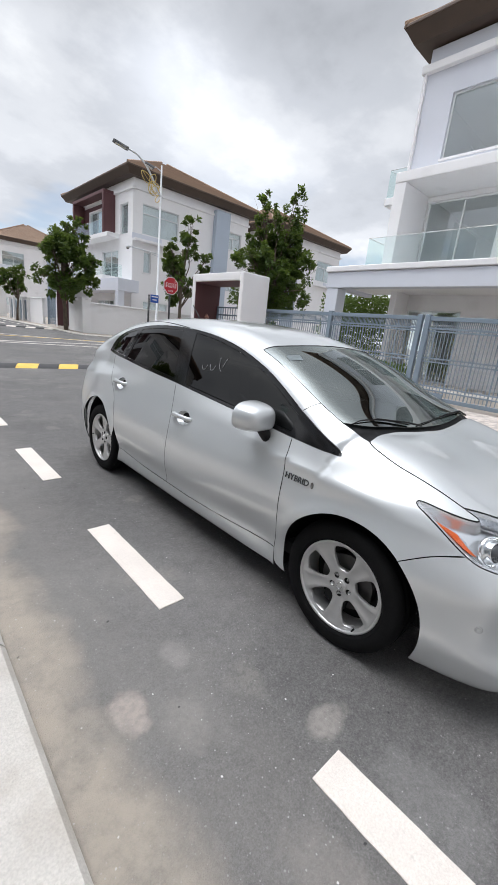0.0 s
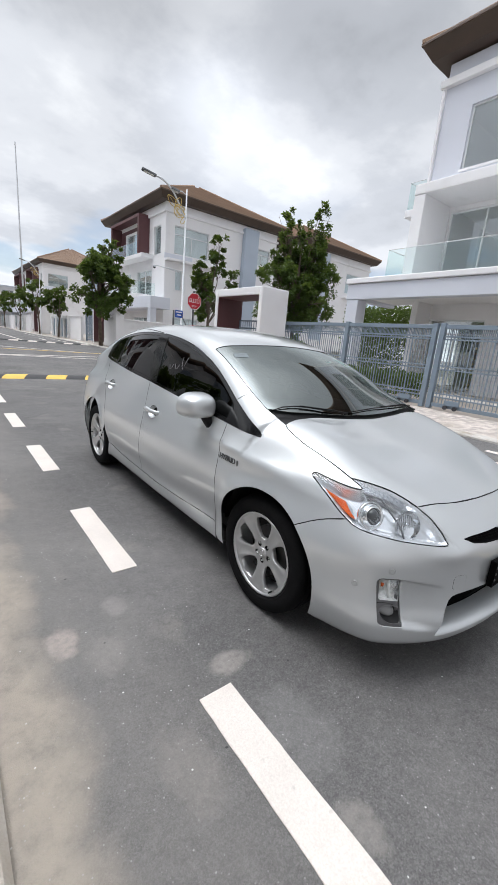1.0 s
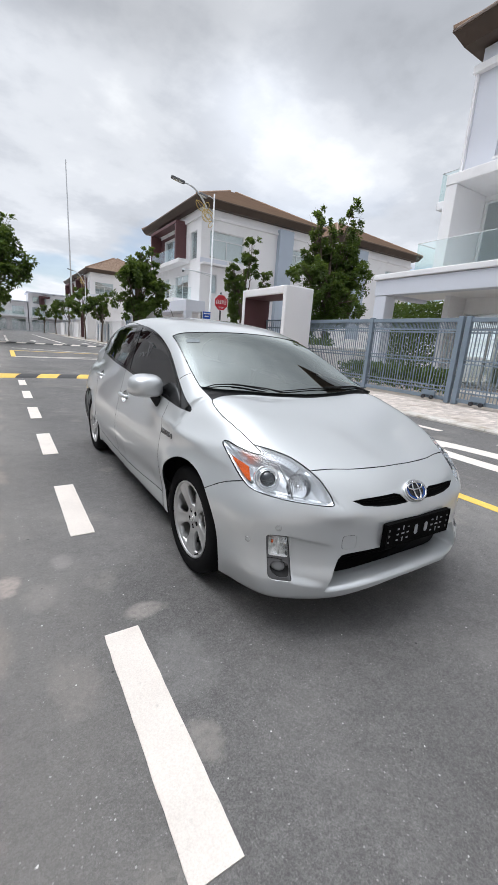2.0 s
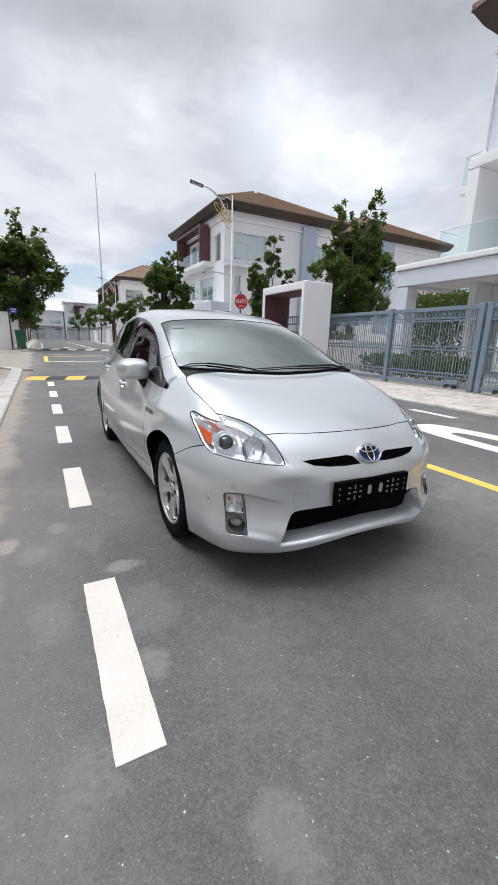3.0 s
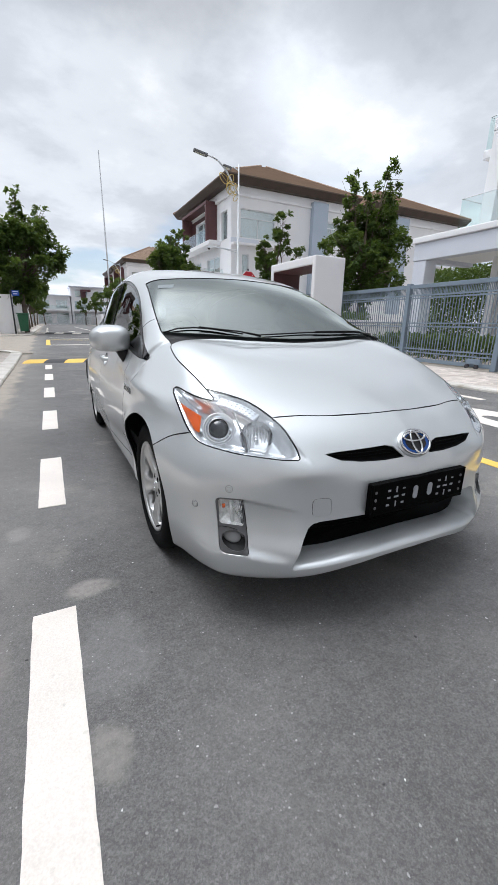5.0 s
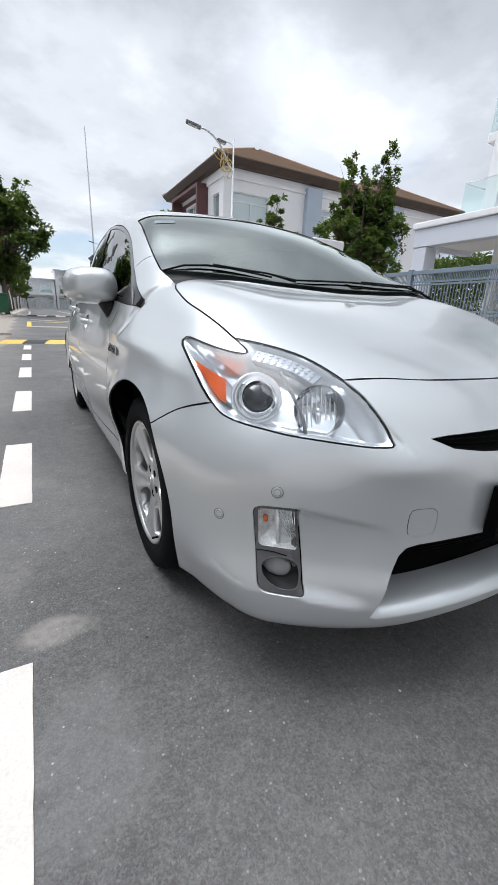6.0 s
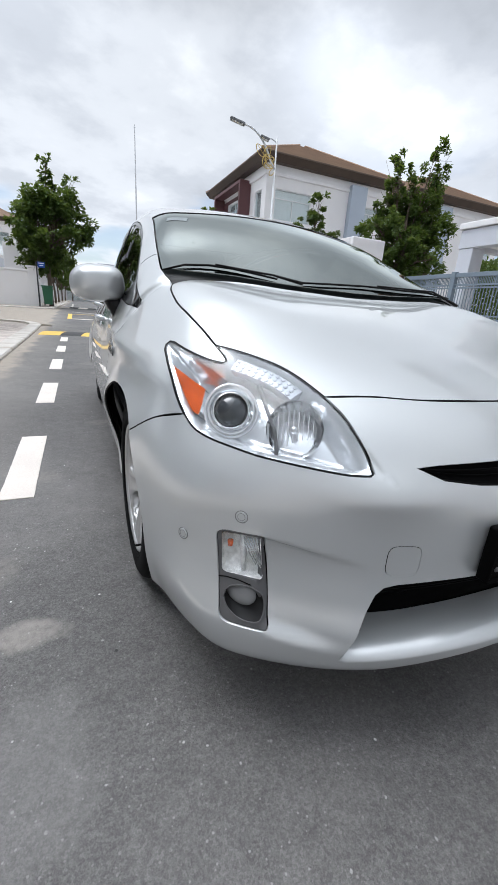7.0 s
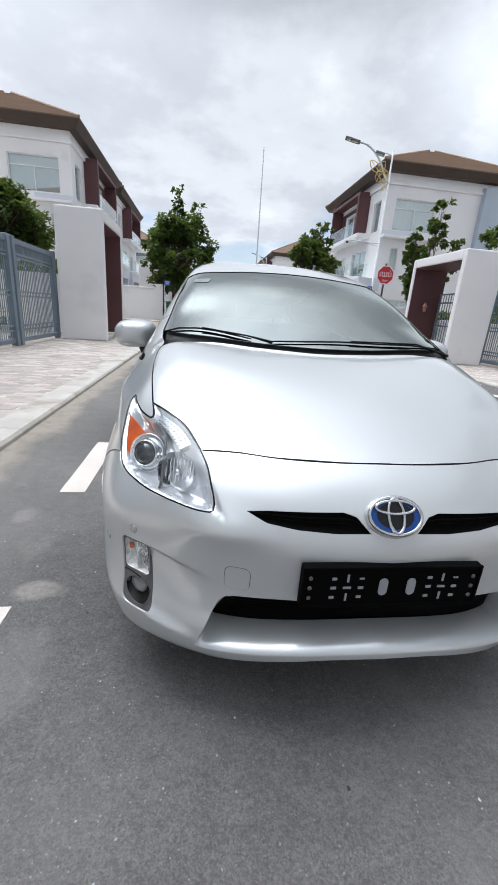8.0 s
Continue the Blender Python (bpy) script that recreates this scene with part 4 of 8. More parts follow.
for side, x in ((1, 7.3), (-1, -3.7)):
    for y0 in (33.4, 56.0, 70.0):
        boundary_wall((x, y0), (x, y0 + 3.4), 1.9, "white boundary wall along the street")
        for k in range(5):
            pier(x, y0 + 4.0 + 1.55 * k, 1.9, 0.35)
        for k in range(4):
            y = y0 + 4.0 + 1.55 * k
            p = thing("fence_infill", "blue-grey slatted fence panel between white piers", "fence", "fence infills")
            zg = gz(y)
            for j in range(9):
                part("slat", box((x - 0.02, y + 0.2 + j * 0.13, zg + 0.15), (x + 0.02, y + 0.31 + j * 0.13, zg + 1.75)), STEEL_BLUE, p)
            part("rail", box((x - 0.03, y + 0.18, zg + 0.3), (x - 0.021, y + 1.37, zg + 0.36)), STEEL_BLUE, p)
            part("rail", box((x - 0.03, y + 0.18, zg + 1.5), (x - 0.021, y + 1.37, zg + 1.56)), STEEL_BLUE, p)


def end_building():
    """The pale houses that close the far end of the street."""
    def fn(u, w, zz):
        return (u, 104 + w, zz)
    for x0, x1, top, seed in ((-20.0, -7.4, 7.6, 0), (-7.2, 4.1, 6.6, 1), (4.3, 13.4, 8.7, 2), (13.6, 28.0, 7.8, 3)):
        th = thing("terrace_house", "pale flat-roofed house closing the far end of the street", "house")
        holes, n = [], int((x1 - x0) / 3.6)
        w = (x1 - x0) / n
        for k in range(n):
            u = x0 + w * k
            holes.append((u + 0.5, u + w - 0.5, 0.5, 2.9))
            holes.append((u + 0.7, u + w - 0.7, 3.9, 5.7))
            if top > 8:
                holes.append((u + 0.9, u + w - 0.9, 6.5, 8.0))
        bm = bmesh.new()
        wall_cells(bm, fn, x0, x1, 0, top, holes, 0.0, 0.3)
        part("wall", bm, WALL_WHITE, th)
        part("roof", box((x0 - 0.3, 103.3, top), (x1 + 0.3, 112, top + 0.25), 0.05), WALL_GREY, th)
        part("side_wall", box((x0, 104.31, 0), (x0 + 0.3, 110.98, top - 0.01)), WALL_WHITE, th)
        part("side_wall", box((x1 - 0.3, 104.31, 0), (x1, 110.98, top - 0.01)), WALL_WHITE, th)
        part("back_wall", box((x0, 111, 0), (x1, 111.3, top - 0.01)), WALL_WHITE, th)
        part("balcony", box((x0 + 0.4, 102.4, 3.3), (x1 - 0.4, 103.99, 3.6), 0.03), WALL_WHITE, th, "white balcony slab")
        part("balcony_glass", box((x0 + 0.5, 102.45, 3.61), (x1 - 0.5, 102.49, 4.5)), RAIL_GLASS, th, "clear glass balcony rail")
        for h in holes:
            window_unit(th, fn, h, 2)
        if seed in (2, 3):
            part("maroon_frame", box((x0 + 2.2, 103.2, 6.2), (x0 + 2.6, 103.99, 8.2), 0.02), MAROON, th, "maroon balcony frame")
            part("maroon_frame", box((x0 + 2.6, 103.2, 7.8), (x0 + 4.4, 103.99, 8.2), 0.02), MAROON, th, "maroon balcony frame") if seed == 2 else None
            part("maroon_panel", box((x0 + 2.6, 103.7, 5.8), (x0 + 3.3, 103.98, 7.79), 0.02), MAROON, th, "maroon wall panel") if seed == 2 else None
    z = gz(200)
    f = thing("fence", "white bar fence closing the far end of the street", "fence")
    for k in range(90):
        part("bar", box((-8 + k * 0.22, 88, z), (-7.94 + k * 0.22, 88.05, z + 1.9)), POLE_WHITE, f)
    part("rail", box((-8, 88.06, z + 1.7), (12, 88.1, z + 1.8)), POLE_WHITE, f)
    part("rail", box((-8, 88.06, z + 0.2), (12, 88.1, z + 0.3)), POLE_WHITE, f)


end_building()


# unseen wall added behind the camera to close the street and block low sky
tagged(part("wall_south", box((-30, -16.4, 0.0), (34, -16.0, 9.0), 0.02), WALL_WHITE), "plain white unseen wall added across the street to block low sky", "wall", kind="structure")


# ---- trees ----
def tree(name, x, y, h, clumps, leaves, label, seed, leaf=0.16, trunk_r=0.11, mat=None, base=None, trunk_h=0.35):
    """A tapered trunk with limbs to every clump, and a crown of single folded leaves. clumps: (dx, dy, z, radius)."""
    rnd = random.Random(seed)
    z0 = (gz(y) + 0.08) if base is None else base
    th = thing("tree", label, "tree", "street trees", at=(x, y, z0))
    bm = bmesh.new()
    fork = h * trunk_h
    lean = (rnd.uniform(-0.15, 0.15), rnd.uniform(-0.15, 0.15))
    add_tube(bm, [(0, 0, -0.1), (lean[0] * 0.3, lean[1] * 0.3, fork * 0.5), (lean[0], lean[1], fork), (lean[0] * 1.4, lean[1] * 1.4, h * 0.75)],
             [trunk_r * 1.25, trunk_r, trunk_r * 0.8, trunk_r * 0.3], 10)
    for dx, dy, cz, r in clumps:
        s = fork * rnd.uniform(0.75, 1.25)
        p0 = Vector((lean[0], lean[1], min(s, cz - 0.2)))
        p2 = Vector((dx, dy, cz))
        p1 = p0.lerp(p2, 0.5) + Vector((rnd.uniform(-0.2, 0.2), rnd.uniform(-0.2, 0.2), 0.15))
        add_tube(bm, [p0, p1, p2], [trunk_r * 0.42, trunk_r * 0.28, trunk_r * 0.1], 6)
        for _ in range(7):
            q = p2 + Vector((rnd.gauss(0, r * 0.55), rnd.gauss(0, r * 0.55), rnd.gauss(0, r * 0.5)))
            add_tube(bm, [p1.lerp(p2, rnd.random()), q], [trunk_r * 0.12, trunk_r * 0.04], 4)
    part("trunk", bm, BARK, th, "brown trunk with thin limbs", smooth=True)
    tot = sum(r ** 2 for *_, r in clumps)
    verts, faces = [], []
    for dx, dy, cz, r in clumps:
        n = int(leaves * 1.05 * r * r / tot)
        subs = [(Vector((rnd.gauss(0, 1), rnd.gauss(0, 1), rnd.gauss(0, 0.8))).normalized() * rnd.uniform(0.3, 1.25) * r, r * rnd.uniform(0.20, 0.40)) for _ in range(max(6, int(8 * r / 0.6)))]
        for _ in range(n):
            c, cr = rnd.choice(subs)
            v = Vector((rnd.gauss(0, 1), rnd.gauss(0, 1), rnd.gauss(0, 1))).normalized() * cr * rnd.uniform(0.35, 1.25) ** 0.6
            p = Vector((dx, dy, cz)) + c + v
            out = (p - Vector((dx, dy, cz - r * 0.4))).normalized()
            d = (out * 0.7 + Vector((rnd.gauss(0, 0.6), rnd.gauss(0, 0.6), rnd.gauss(-0.35, 0.4)))).normalized()
            up = (Vector((0, 0, 1)) + out * 0.4 + Vector((rnd.gauss(0, 0.45), rnd.gauss(0, 0.45), 0))).normalized()
            side = d.cross(up)
            if side.length < 0.1:
                continue
            side.normalize()
            nn = side.cross(d)
            L = leaf * rnd.uniform(0.6, 1.25)
            w = L * 0.36
            k = len(verts)
            verts += [p, p + d * L * 0.5 + side * w + nn * 0.12 * L, p + d * L - nn * 0.1 * L, p + d * L * 0.5 - side * w + nn * 0.12 * L]
            faces += [(k, k + 1, k + 2), (k, k + 2, k + 3)]
    me = bpy.data.meshes.new("crown")
    me.from_pydata(verts, [], faces)
    me.materials.append(mat or LEAF)
    crown = new("crown", me)
    crown.parent = th
    tagged(crown, "loose crown of dark green leaves")
    return th


def round_crown(h, r, seed, n=16, low=0.35, spires=()):
    rnd = random.Random(seed)
    out = []
    for i in range(n):
        a, f = rnd.uniform(0, math.tau), rnd.random()
        z = h * (low + 0.12 + (0.80 - low) * f)
        rr = r * math.sin(math.pi * (0.18 + 0.72 * f)) * rnd.uniform(0.35, 1.02)
        out.append((rr * math.cos(a), rr * math.sin(a), z, r * rnd.uniform(0.17, 0.38)))
    for dx, dy, z0, z1, rr in spires:
        k = max(2, int((z1 - z0) / (rr * 1.1)))
        for i in range(k + 1):
            out.append((dx, dy, z0 + (z1 - z0) * i / k, rr * (1 - 0.35 * i / k)))
    return out


tree("tree", -2.3, 25.4, 7.3, [(dx + 0.25, dy, z, r) for dx, dy, z, r in round_crown(5.9, 2.35, 3, 34, 0.28, [(0.0, 0, 5.2, 7.2, 0.42), (1.2, 0.2, 4.8, 6.5, 0.45)])], 17000,
     "dark green street tree with an upright leader beside the corner wall", 11, 0.21)
tree("tree", 6.3, 25.4, 6.3, round_crown(5.6, 1.95, 5, 26, 0.28, [(0.9, 0, 4.6, 6.2, 0.5), (0.2, 0, 4.5, 5.9, 0.5)]), 14000,
     "dark green street tree in front of the maroon portal", 21, 0.2)
tree("tree", 14.2, 15.8, 8.7, round_crown(6.7, 2.3, 8, 40, 0.20, [(0.9, -0.3, 5.6, 8.3, 0.7), (-0.9, 0.3, 5.4, 7.8, 0.7), (0.1, 0.1, 5.4, 7.1, 0.7), (1.6, 0.0, 5.4, 7.4, 0.6)]), 30000,
     "tall leafy tree behind the white gate portal", 31, 0.165)
tree("tree", 12.6, 22.6, 7.5, round_crown(5.4, 1.5, 9, 9, 0.35, [(0.6, 0, 5.6, 7.2, 0.6), (-0.9, 0, 4.6, 5.8, 0.5), (1.9, 0, 4.4, 5.4, 0.45)]), 7500,
     "thin young tree with scattered leaf clumps beside the avenue", 41, 0.19)
tree("tree", -8.2, 15.2, 5.3, round_crown(4.9, 2.2, 12, 24, 0.35), 12000, "leafy garden tree behind the steel gate", 51, 0.18)
tree("tree", -6.0, 18.5, 4.4, round_crown(4.2, 0.9, 13, 8, 0.4), 2500, "small garden tree behind the white portal", 52, 0.17)
tree("tree", 13.0, -3.0, 4.5, round_crown(4.3, 1.3, 14, 10, 0.3), 2500, "garden tree beside the carport", 53, 0.18)
for i, (x, y, h) in enumerate([(6.5, 38.0, 4.6), (6.6, 47.0, 5.5), (-2.6, 38.5, 5.2), (-2.7, 48.0, 4.6), (6.6, 60.0, 5.5), (-2.7, 60.0, 5.5), (6.6, 75, 5.5), (-2.7, 75, 5), (5.6, 85, 5.0), (-1.6, 84, 4.4)]):
    tree("tree", x, y, h, round_crown(h, h * 0.3, 60 + i, 11, 0.35), 2200, "small street tree farther along the pavement", 70 + i, 0.24, 0.08)


def hedge(x0, x1, y0, y1, h, n, label, seed, zg=0.1, mat=None):
    rnd = random.Random(seed)
    verts, faces = [], []
    for _ in range(n):
        p = Vector((rnd.uniform(x0, x1), rnd.uniform(y0, y1), zg + h * rnd.random() ** 0.6))
        d = Vector((rnd.gauss(0, 1), rnd.gauss(0, 1), rnd.gauss(0.6, 0.6))).normalized()
        s = d.orthogonal().normalized()
        s = (s * math.cos(rnd.random() * 6) + d.cross(s) * math.sin(rnd.random() * 6)).normalized()
        L = rnd.uniform(0.08, 0.2)
        k = len(verts)
        verts += [p, p + d * L * 0.5 + s * L * 0.25, p + d * L, p + d * L * 0.5 - s * L * 0.25]
        faces += [(k, k + 1, k + 2), (k, k + 2, k + 3)]
    me = bpy.data.meshes.new("hedge")
    me.from_pydata(verts, [], faces)
    me.materials.append(mat or LEAF)
    return tagged(new("hedge", me), label, "hedge", kind="stuff")


hedge(9.6, 10.6, 5.2, 9.6, 0.75, 3500, "low green shrubs behind the steel fence", 5)
hedge(14.4, 16.4, 9.0, 12.4, 3.5, 10500, "tall garden shrubs beyond the carport", 6)
hedge(8.4, 12.5, 12.95, 13.5, 1.5, 4000, "clipped hedge behind the low garden wall", 7, 0.15)
hedge(-7.5, -5.4, 13.2, 14.2, 2.2, 3000, "garden shrubs behind the portal", 8, 0.15)
hedge(-8.5, -5.2, 3.0, 9.5, 0.7, 4000, "low green planting behind the steel gate", 9, 0.1)


# ---- street furniture ----
def street_lamp(x, y, z0, full=True, label="white street lamp with two heads and a gold leaf ornament"):
    th = thing("street_lamp", label, "street lamp", "street lamps", at=(x, y, z0))
    H = 6.72
    part("pole", tube([(0, 0, 0), (0, 0, 0.9), (0, 0, 0.91), (0, 0, H)], [0.065, 0.06, 0.036, 0.028], 14), POLE_WHITE, th, smooth=True)
    arm = [(0, 0, H - 1.0)]
    for i in range(1, 11):
        t = i / 10
        arm.append((-0.12 - 1.05 * t ** 1.4, 0.3 * t, H - 1.0 + 1.20 * math.sin(t * math.pi * 0.5)))
    part("arm", tube(arm, [0.035] * 9 + [0.03, 0.028], 8), POLE_WHITE, th, smooth=True)
    e = Vector(arm[-1])
    def head(p, L, name):
        bm = bmesh.new()
        add_box(bm, (-L, -0.11, -0.045), (0, 0.11, 0.035), 0.03, 3)
        bmesh.ops.transform(bm, matrix=pose(p[0] + 0.05, p[1], p[2], 0, 14, -14), verts=bm.verts)
        hd = part(name, bm, LAMP_GREY, th, "grey flat LED lamp head")
        b2 = bmesh.new()
        add_box(b2, (-L * 0.85, -0.085, -0.052), (-L * 0.15, 0.085, -0.047))
        bmesh.ops.transform(b2, matrix=pose(p[0] + 0.05, p[1], p[2], 0, 14, -14), verts=b2.verts)
        part("lamp_lens", b2, LAMP_GLASS, hd)
    head(e, 0.54, "lamp_head")
    part("arm", tube([(0, 0, H - 0.2), (-0.18, 0.05, H - 0.10), (-0.34, 0.1, H - 0.12)], 0.020, 8), POLE_WHITE, th)
    head((-0.30, 0.1, H - 0.14), 0.34, "lamp_head")
    # gold ornament: leaf loops round a ring
    def loop(cx, cz, rx, rz, tilt, r=0.014, n=22):
        pts = []
        for k in range(n + 1):
            a = k * math.tau / n
            px, pz = rx * math.cos(a), rz * math.sin(a) * (1 - 0.25 * math.cos(a))
            pts.append((cx + px * math.cos(tilt) - pz * math.sin(tilt), 0.02, cz + px * math.sin(tilt) + pz * math.cos(tilt)))
        return pts
    def wire(name, pts, r, parent, label=""):
        bm = bmesh.new()
        add_tube(bm, pts, r, 6)
        for v in bm.verts:
            v.co.x = -0.30 + (v.co.x + 0.40) * 0.88
            v.co.z = H - 0.74 + (v.co.z - (H - 0.76)) * 0.72
        return part(name, bm, GOLD, parent, label, smooth=True)

    orn = wire("ornament", loop(-0.32, H - 0.86, 0.30, 0.30, 0), 0.017, th, "gold leaf ornament of bent wire")
    wire("inner_ring", loop(-0.32, H - 0.86, 0.17, 0.17, 0.4), 0.013, orn)
    for cx, cz, rx, rz, tilt, r in ((-0.32, H - 0.86, 0.29, 0.12, 0.9, 0.013), (-0.32, H - 0.86, 0.29, 0.12, -0.6, 0.013), (-0.32, H - 0.86, 0.29, 0.12, 2.2, 0.013),
                                    (-0.72, H - 0.46, 0.28, 0.16, 2.3, 0.016), (-0.42, H - 0.44, 0.24, 0.13, 1.2, 0.015), (-0.16, H - 1.23, 0.22, 0.08, 1.1, 0.015)):
        wire("leaf_loop", loop(cx, cz, rx, rz, tilt), r, orn)
    wire("leaf_rib", [(-0.9, 0.02, H - 0.23), (-0.55, 0.02, H - 0.66)], 0.009, orn)
    if full:
        part("camera_arm", tube([(0, 0, H - 2.93), (-1.16, 0.16, H - 2.86)], 0.020, 8), POLE_WHITE, th)
        part("camera_brace", tube([(0, 0, H - 3.02), (-0.62, 0.09, H - 2.90)], 0.012, 6), POLE_WHITE, th)
        cam_box = part("security_camera", tube([(-1.16, 0.16, H - 2.86), (-1.16, 0.16, H - 2.88), (-1.16, 0.16, H - 2.93)], [0.045, 0.062, 0.062], 16), POLE_WHITE, th, "small white dome camera", smooth=True)
        part("camera_dome", tube([(-1.16, 0.16, H - 2.93), (-1.16, 0.16, H - 2.955), (-1.16, 0.16, H - 2.972), (-1.16, 0.16, H - 2.978)], [0.052, 0.046, 0.028, 0.008], 16), STEEL_DARK, cam_box, smooth=True)
    return th


street_lamp(5.9, 13.7, 0.10)
street_lamp(6.4, 45.0, 0.36, False, "white street lamp with gold ornament far along the street")


def text_mesh(name, body, size, m, mat, parent, depth=0.002):
    cu = bpy.data.curves.new(name, "FONT")
    cu.body, cu.size, cu.extrude = body, size, depth
    cu.align_x = cu.align_y = "CENTER"
    tmp = new(name, cu)
    me = bpy.data.meshes.new_from_object(tmp.evaluated_get(bpy.context.evaluated_depsgraph_get()))
    bpy.data.objects.remove(tmp)
    bpy.data.curves.remove(cu)
    me.transform(m)
    me.materials.clear()
    me.materials.append(mat)
    ob = new(name, me)
    ob.parent = parent
    return ob


def stop_sign(x, y, z):
    th = thing("stop_sign", "red octagonal stop sign on a dark post at the corner", "road sign")
    zg = 0.1
    part("post", tube([(x, y + 0.05, zg), (x, y + 0.05, z + 0.38)], 0.035, 10), STEEL_DARK, th, smooth=True)
    def octagon(r):
        return [(r * math.cos(radians(22.5 + 45 * k)), r * math.sin(radians(22.5 + 45 * k))) for k in range(8)]
    def fn(u, v, w):
        return (x + u, y + w, z + v)
    plate = part("sign_plate", prism(octagon(0.325), fn, -0.012, 0.012), SIGN_WHITE, th)
    part("sign_face", prism(octagon(0.30), fn, -0.016, -0.0125), SIGN_RED, plate, "red sign face")
    M = Matrix.Translation((x, y - 0.018, z + 0.02)) @ Matrix.Rotation(radians(90), 4, "X")
    text_mesh("lettering", "\u1788\u1794\u17cb", 0.26, M, SIGN_WHITE, plate)
    M = Matrix.Translation((x, y - 0.018, z - 0.19)) @ Matrix.Rotation(radians(90), 4, "X")
    text_mesh("lettering", "STOP", 0.09, M, SIGN_WHITE, plate)
    return th


stop_sign(5.95, 12.8, 2.76)


def name_sign(x, y, z, label):
    th = thing("street_name_sign", label, "road sign", "street name signs")
    part("post", tube([(x - 0.28, y, 0.1), (x - 0.28, y, z + 0.22)], 0.035, 10), STEEL_DARK, th, smooth=True)
    face = part("sign_plate", box((x - 0.22, y - 0.02, z - 0.04), (x + 0.12, y + 0.0, z + 0.24), 0.008), SIGN_BLUE, th, "blue name plate with unreadable white lines")
    for k, (a, b) in enumerate(((-0.18, 0.08), (-0.14, 0.04))):
        part("text_bar", box((x + a, y - 0.024, z + 0.15 - 0.11 * k), (x + b, y - 0.0205, z + 0.19 - 0.11 * k)), SIGN_WHITE, face)


name_sign(5.62, 13.3, 2.15, "blue street name sign on a dark post beside the stop sign")
name_sign(-2.5, 23.6, 2.35, "blue street name sign on a dark post at the far corner")


def wheelie_bin(x, y):
    zg = gz(y) + 0.12
    th = thing("wheelie_bin", "green plastic wheelie bin at the street corner", "bin")
    bm = bmesh.new()
    lo = [(-0.22, -0.25), (0.22, -0.25), (0.22, 0.25), (-0.22, 0.25)]
    a = [bm.verts.new((x + u * 0.85, y + v * 0.85, zg + 0.06)) for u, v in lo]
    b = [bm.verts.new((x + u * 1.15, y + v * 1.15, zg + 0.92)) for u, v in lo]
    bm.faces.new(a[::-1])
    bm.faces.new(b)
    for i in range(4):
        bm.faces.new((a[i], a[(i + 1) % 4], b[(i + 1) % 4], b[i]))
    bmesh.ops.bevel(bm, geom=list(bm.edges), offset=0.02, segments=2, affect="EDGES")
    part("bin_body", bm, BIN_GREEN, th)
    part("lid", box((x - 0.29, y - 0.32, zg + 0.925), (x + 0.29, y + 0.31, zg + 0.99), 0.025), BIN_GREEN, th)
    for s in (-0.2, 0.2):
        part("wheel", tube([(x + s - 0.025, y + 0.22, zg + 0.1), (x + s + 0.025, y + 0.22, zg + 0.1)], 0.1, 14), STEEL_DARK, th)


wheelie_bin(-2.32, 23.2)

mast = tagged(part("radio_mast", tube([(7.35, 61, gz(61)), (7.3, 61, 12), (7.25, 61, 22.6)], [0.12, 0.10, 0.06], 8), GALV), "thin grey steel radio mast beyond the houses", "mast")
part("mast_head", tube([(7.12, 61, 22.3), (7.38, 61, 22.3)], 0.03, 6), GALV, mast)

from mathutils.geometry import delaunay_2d_cdt


# ---- the car's body as a surface ----
def curve_fn(xs, ys, n=16000, soft=0.0):
    """A smooth (monotone cubic) function through the given knots, as a look-up, its bends eased over soft metres."""
    xs, ys = np.array(xs, float), np.array(ys, float)
    h, d = np.diff(xs), np.diff(ys) / np.diff(xs)
    m = np.zeros(len(xs))
    m[0], m[-1] = d[0], d[-1]
    for i in range(1, len(xs) - 1):
        if d[i - 1] * d[i] > 0:
            w1, w2 = 2 * h[i] + h[i - 1], h[i] + 2 * h[i - 1]
            m[i] = (w1 + w2) / (w1 / d[i - 1] + w2 / d[i])
    g = np.linspace(xs[0], xs[-1], n)
    k = np.clip(np.searchsorted(xs, g) - 1, 0, len(xs) - 2)
    t = (g - xs[k]) / h[k]
    v = (ys[k] * (1 + 2 * t) * (1 - t) ** 2 + m[k] * h[k] * t * (1 - t) ** 2 + ys[k + 1] * t * t * (3 - 2 * t) + m[k + 1] * h[k] * t * t * (t - 1))
    if soft:
        v = eased(v, soft / (g[1] - g[0]))
    s = np.gradient(v, g)
    return lambda q: np.interp(q, g, v), lambda q: np.interp(q, g, s)


def eased(v, width):
    """Running mean taken three times, with the ends carried on straight."""
    k = max(1, int(width / 2))
    for _ in range(3):
        i = np.arange(1, k + 1)
        pad = np.concatenate([v[0] - (v[1] - v[0]) * i[::-1], v, v[-1] + (v[-1] - v[-2]) * i])
        c = np.concatenate([[0.0], np.cumsum(pad)])
        v = (c[2 * k + 1:] - c[:-2 * k - 1]) / (2 * k + 1)
    return v


